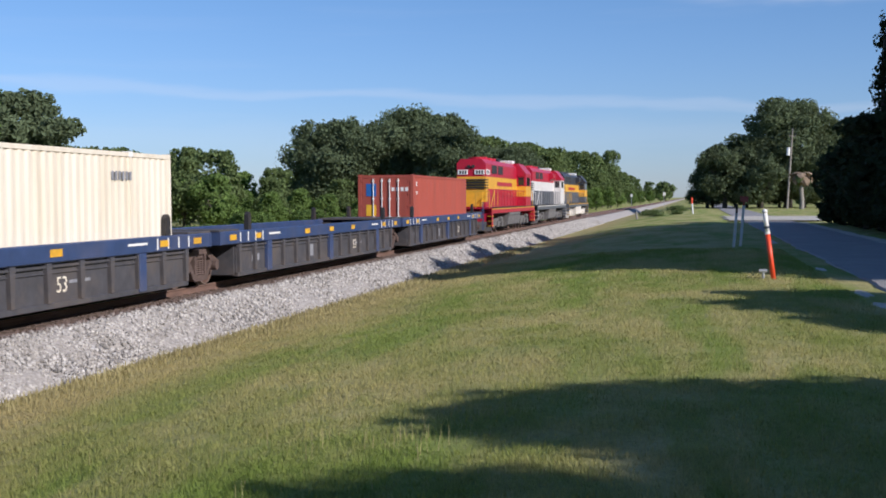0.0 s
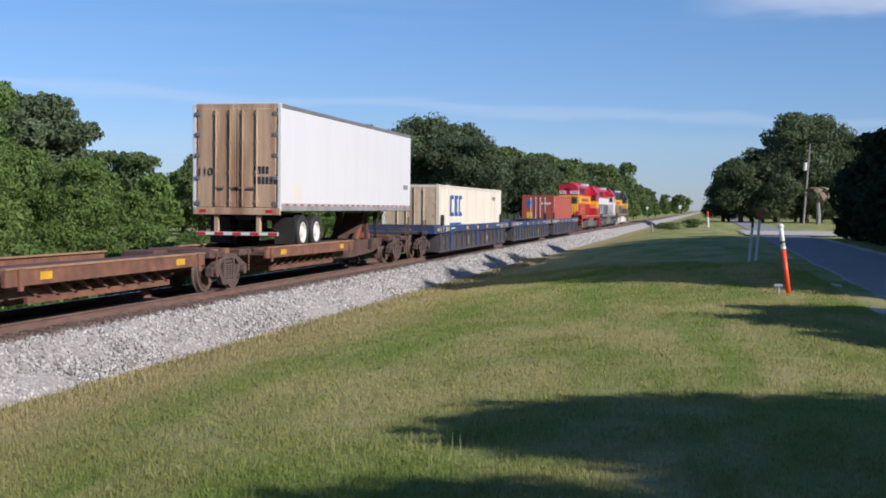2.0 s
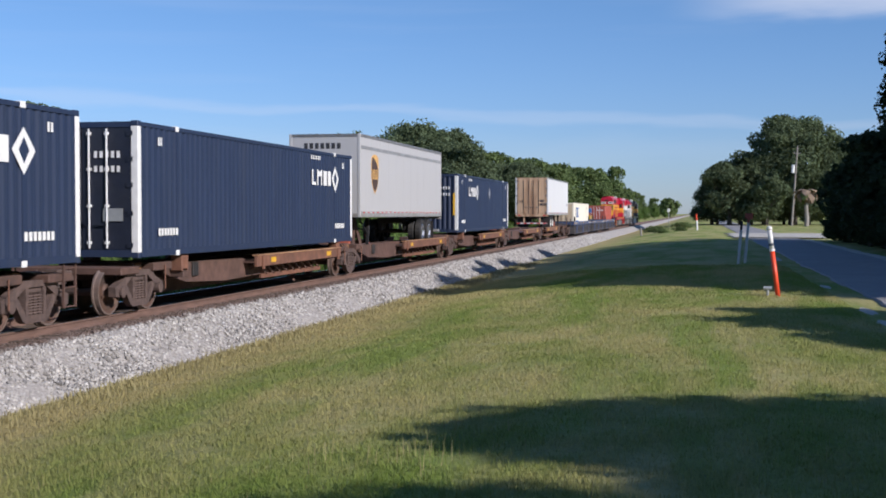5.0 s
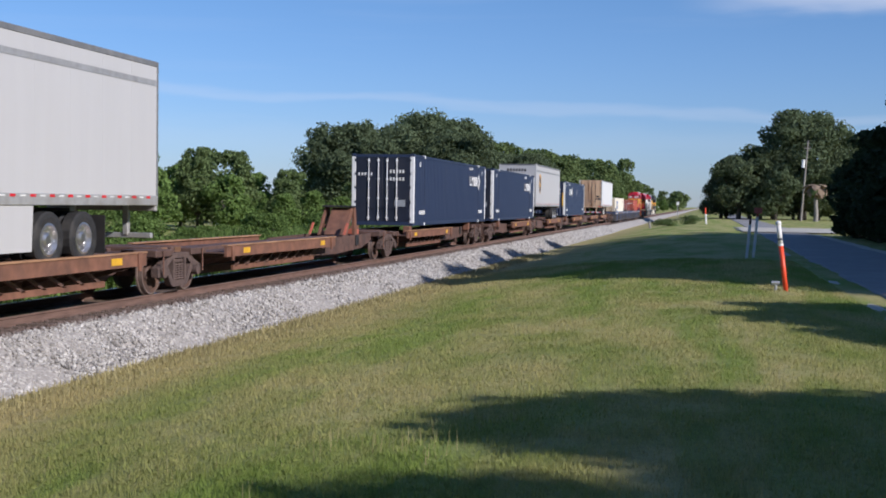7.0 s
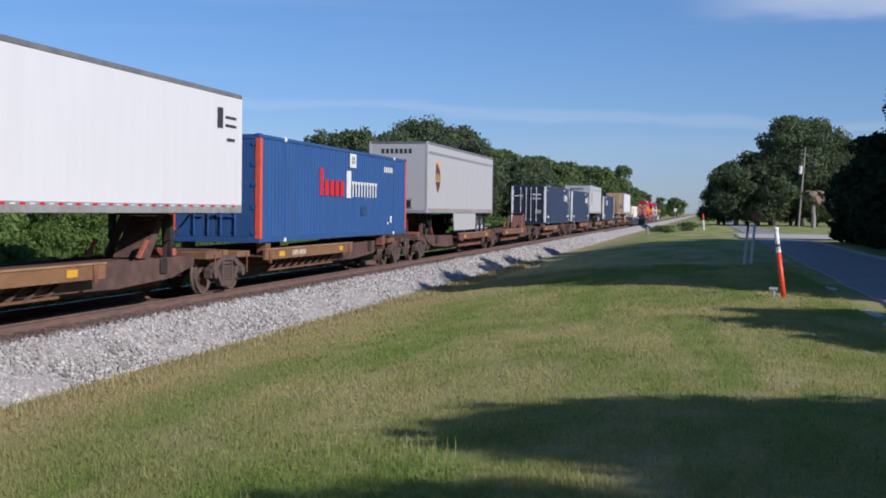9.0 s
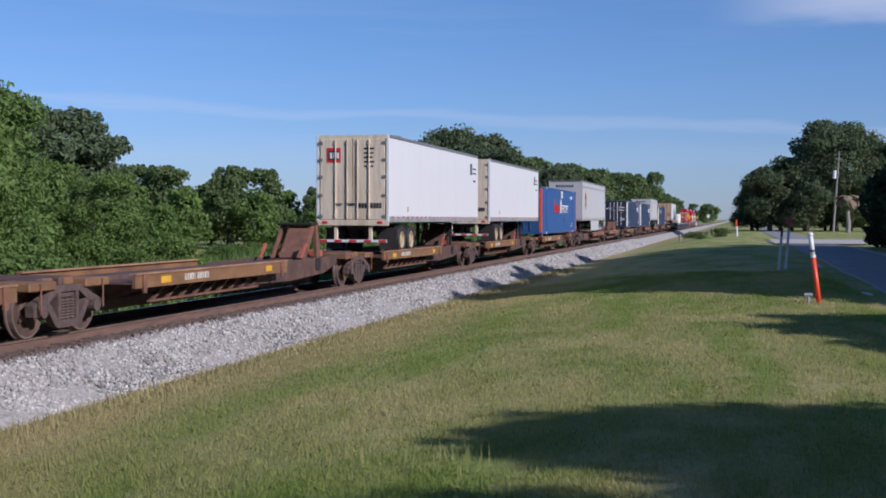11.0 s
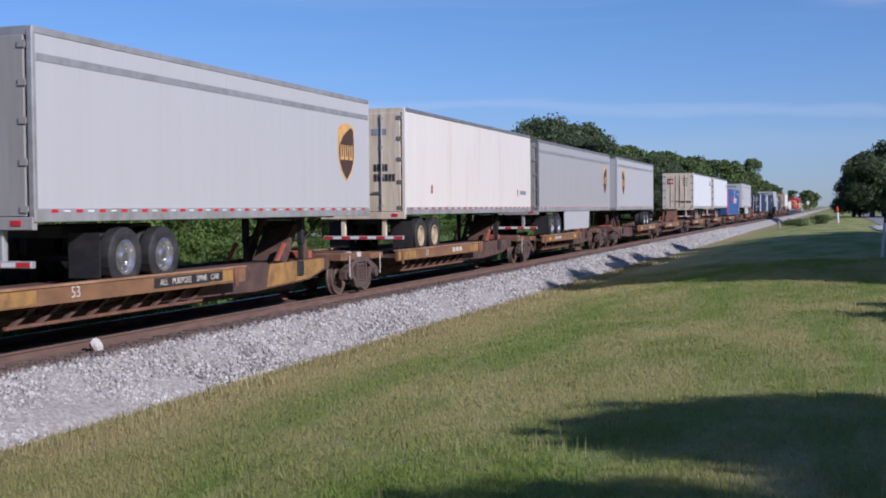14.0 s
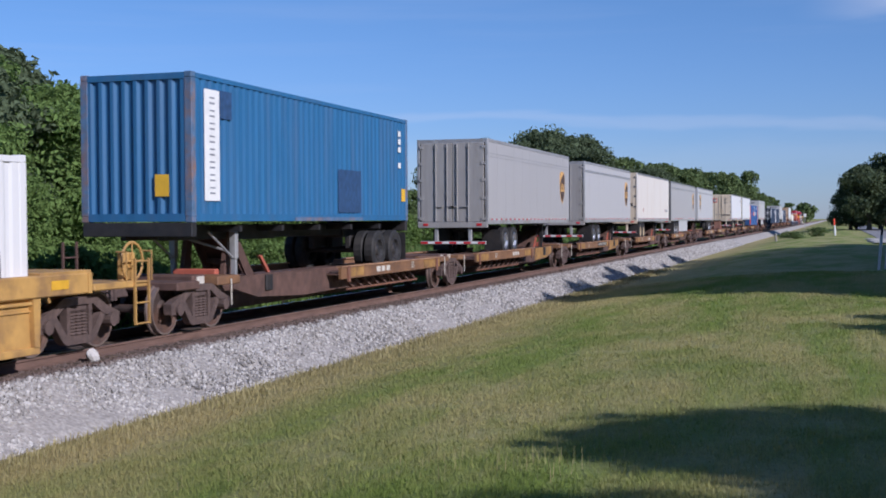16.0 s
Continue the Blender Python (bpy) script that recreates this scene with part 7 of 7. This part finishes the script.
def old_white(label, length, logo):
    t = trailer(label, length, 4.12, WHITE_PANEL, TAN_DOOR, DARK_BAND, "tan", wheels_from_rear=(1.8, 3.05), rods=TAN_DOOR, hinge=DARK_BAND,
                marks=((length / 2 - 1.6, 3.2, length / 2 - 1.25, 3.7, MARK_DARK), (length / 2 - 1.1, 3.45, length / 2 - 0.4, 3.52, MARK_DARK), (length / 2 - 1.1, 3.25, length / 2 - 0.4, 3.32, MARK_DARK), (length / 2 - 1.0, 2.9, length / 2 - 0.5, 2.98, MARK_DARK), (-length / 2 + 2.4, 1.5, -length / 2 + 2.5, 1.68, OXBOX)))
    e = -length / 2 - 0.025
    if logo:
        part("door_emblem", slab(-0.92, e, 3.18, -0.42, e + 0.007, 3.68), MARK_RED, t, "red and dark square emblem")
        part("door_emblem", slab(-0.86, e - 0.005, 3.26, -0.48, e + 0.001, 3.58), MARK_DARK, t)
        for k, x0 in enumerate((-0.80, -0.68, -0.56)):
            part("door_emblem", slab(x0, e - 0.009, 3.32, x0 + 0.08, e - 0.004, 3.52), MARK_WHITE, t)
        for k in range(5):
            part("text_bar", slab(0.42, e, 3.62 - 0.15 * k, 0.78 - 0.03 * (k % 3), e + 0.006, 3.68 - 0.15 * k), MARK_DARK, t)
    for k in range(9):
        if k != 4:
            part("number_bar", slab(0.12 + 0.105 * k, e, 1.62, 0.20 + 0.105 * k, e + 0.006, 1.80), MARK_DARK, t)
    return t


on_train(old_white("white road trailer with weathered doors", 14.5, False), -176.2, -161.6, DECK)
on_train(old_white("long white road trailer with stained tan doors and a red emblem", 14.5, True), -193.5, -179.0, DECK)
on_train(trailer(PLAIN + " facing backwards", 13.6, 4.06, PALE_PANEL, GREY_DOOR, DARK_BAND, band=True, emblem=4.9), -230.5, -216.9, DECK, True)


def add_sticker(t, h):
    part("door_sticker", slab(-0.95, -h - 0.022, 1.7, -0.6, -h - 0.016, 2.05), GOLD, t, "yellow door sticker")
    return t


on_train(add_sticker(trailer(PLAIN + ", skirt and yellow sticker", 16.0, 4.06, GREY_PANEL, GREY_DOOR, DARK_BAND, band=True, emblem=6.6, skirt=True), 8.0), -248.9, -232.9, DECK)


def dirty_trailer():
    t = trailer("dirty white road trailer with rust streaks and a red door panel", 14.5, 4.13, DIRTY_WHITE, TAN_DOOR, DARK_BAND, "tan", wheels_from_rear=(1.4, 2.65), rods=GREY_DOOR, hinge=DARK_BAND,
                marks=((-5.0, 1.75, -4.85, 2.0, OXBOX), (5.2, 1.75, 5.32, 1.98, OXBOX), (5.6, 1.8, 6.5, 1.95, MARK_GREY)))
    part("door_poster", slab(-1.02, -7.275, 2.2, -0.55, -7.268, 3.65), MARK_RED, t, "red poster with a white tower shape")
    part("poster_shape", prism(bmesh.new(), [(-0.9, 2.5), (-0.68, 2.5), (-0.76, 2.9), (-0.78, 3.3), (-0.80, 2.9)], "y", -7.281, -7.275), MARK_WHITE, t)
    part("door_plate", slab(0.30, -7.275, 3.38, 0.75, -7.268, 3.55), MARK_GREY, t)
    for r, n in ((2.36, 4), (2.08, 6)):
        for k in range(n):
            part("number_bar", slab(0.36 + 0.11 * k, -7.275, r, 0.445 + 0.11 * k, -7.268, r + 0.2), MARK_DARK, t)
    return t


on_train(dirty_trailer(), -264.8, -250.3, DECK)
on_train(trailer(PLAIN + " and grey edged doors", 13.75, 4.10, PALE_PANEL, GREY_DOOR, MID_BAND, band=True, emblem=5.35), -281.3, -267.55, DECK)
on_train(trailer("plain grey road trailer with a shield emblem and tall lock rods", 13.5, 4.13, GREY_PANEL, GREY_DOOR, MID_BAND, band=False, emblem=5.35, rods=GREY_DOOR,
                 marks=((-6.6, 3.62, 6.6, 3.64, MID_BAND), (-6.6, 3.50, 6.6, 3.515, MID_BAND))), -298.45, -284.95, DECK)


def chassis():
    """A skeletal container chassis with blue landing legs, its wheels to the front of the train."""
    t = thing("container_chassis", "black skeletal chassis under a blue container", "trailer chassis")
    for s in (-1, 1):
        part("main_beam", slab(s * 0.42 - 0.07, -5.9, 0.92, s * 0.42 + 0.07, 5.9, 1.22, 0.01), BLACK, t)
        part("cross_end", slab(-1.2, s * 6.0 - 0.09, 1.0, 1.2, s * 6.0 + 0.09, 1.27, 0.01), BLACK, t)
    for y in (-4, -2, 0, 2, 4):
        part("cross_member", slab(-1.15, y - 0.06, 1.08, 1.15, y + 0.06, 1.2), BLACK, t)
    part("goose_neck_box", slab(-0.55, 1.2, 0.9, 0.55, 3.2, 1.22), BLACK, t)
    tandem(t, [-4.9, -3.65], "black")
    landing_gear(t, 3.5, MID_BAND)
    part("rear_guard", slab(-1.15, -6.0, 0.5, 1.15, -5.9, 0.6), ALUMINIUM, t)
    part("guard_post", slab(-0.6, -5.97, 0.6, -0.5, -5.92, 1.0), ALUMINIUM, t)
    part("guard_post", slab(0.5, -5.97, 0.6, 0.6, -5.92, 1.0), ALUMINIUM, t)
    return t


on_train(chassis(), -318.75, -306.55, DECK, True)


def blue_box():
    c = container("faded bright blue corrugated container with rusted corner posts", 12.19, 2.44, 2.87, SKYBLUE, SKYBLUE, SKYBLUE, False, cast_m=CORNER_RUST, post_m=CORNER_RUST)
    for s in (-1, 1):
        x = s * 1.222
        bars_on_side(c, x, [(-5.62, 0.42, -5.02, 2.58)], MARK_WHITE, "name_panel")
        for k in range(8):
            bars_on_side(c, x + s * 0.007, [(-5.42, 0.55 + 0.25 * k, -5.22, 0.585 + 0.25 * k), (-5.42, 0.66 + 0.25 * k, -5.22, 0.69 + 0.25 * k)], MARK_GREY, "name_bar")
        bars_on_side(c, x, [(1.0, 0.22, 2.5, 1.28), (-5.0, 2.05, -4.5, 2.6)], PATCH_BLUE, "patch")
        bars_on_side(c, x, [(5.3, 2.35 - 0.22 * k, 5.5, 2.5 - 0.22 * k) for k in (0, 1, 2, 4)], MARK_WHITE)
        bars_on_side(c, x, [(5.55, 0.55, 5.85, 0.9)], GOLD)
        bars_on_side(c, x, [(-1.5, 0.02, 2.6, 0.10)], CORNER_RUST, "scrape")
    part("end_sticker", slab(0.42, -6.1, 0.50, 0.72, -6.092, 0.92), GOLD, c, "yellow label")
    return c


on_train(blue_box(), -318.75, -306.56, DECK + 1.272)
on_train(well_car("yellow well car with ladder and handbrake wheel", 18.0, "end", "end", FRAME_YELLOW, FRAME_YELLOW, False, 0, True), -340.2, -322.2)
white_box = container("white corrugated container in a yellow well car", 16.15, 2.59, 2.9, WHITE_PANEL, WHITE_PANEL, WHITE_PANEL, False, None, 1.98)
on_train(white_box, -339.95, -323.8, 0.235)


# ---- everything that moves ----
def motions():
    """The whole train rolls away along the track at one speed; every wheelset turns with it."""
    for ob, s, z, turned in TRAIN:
        walk(ob, [(t, pose(TRACK_X, s + SPEED * t, RAIL_Z + z, 0, 0, 180 if turned else 0)) for t in (0.0, 8.0, 16.0)])
        for truck in [c for c in ob.children if c.name.startswith("truck")]:
            for w in [c for c in truck.children if c.name.startswith("wheelset")]:
                r = LOCO_R if w.data.name.startswith("loco") else WHEEL_R
                x, y, zz = w.location
                turn = math.degrees(SPEED / FPS / r) * (1 if turned else -1)
                walk(w, [(k / FPS, pose(x, y, zz, turn * k, 0, 0)) for k in range(481)])


motions()
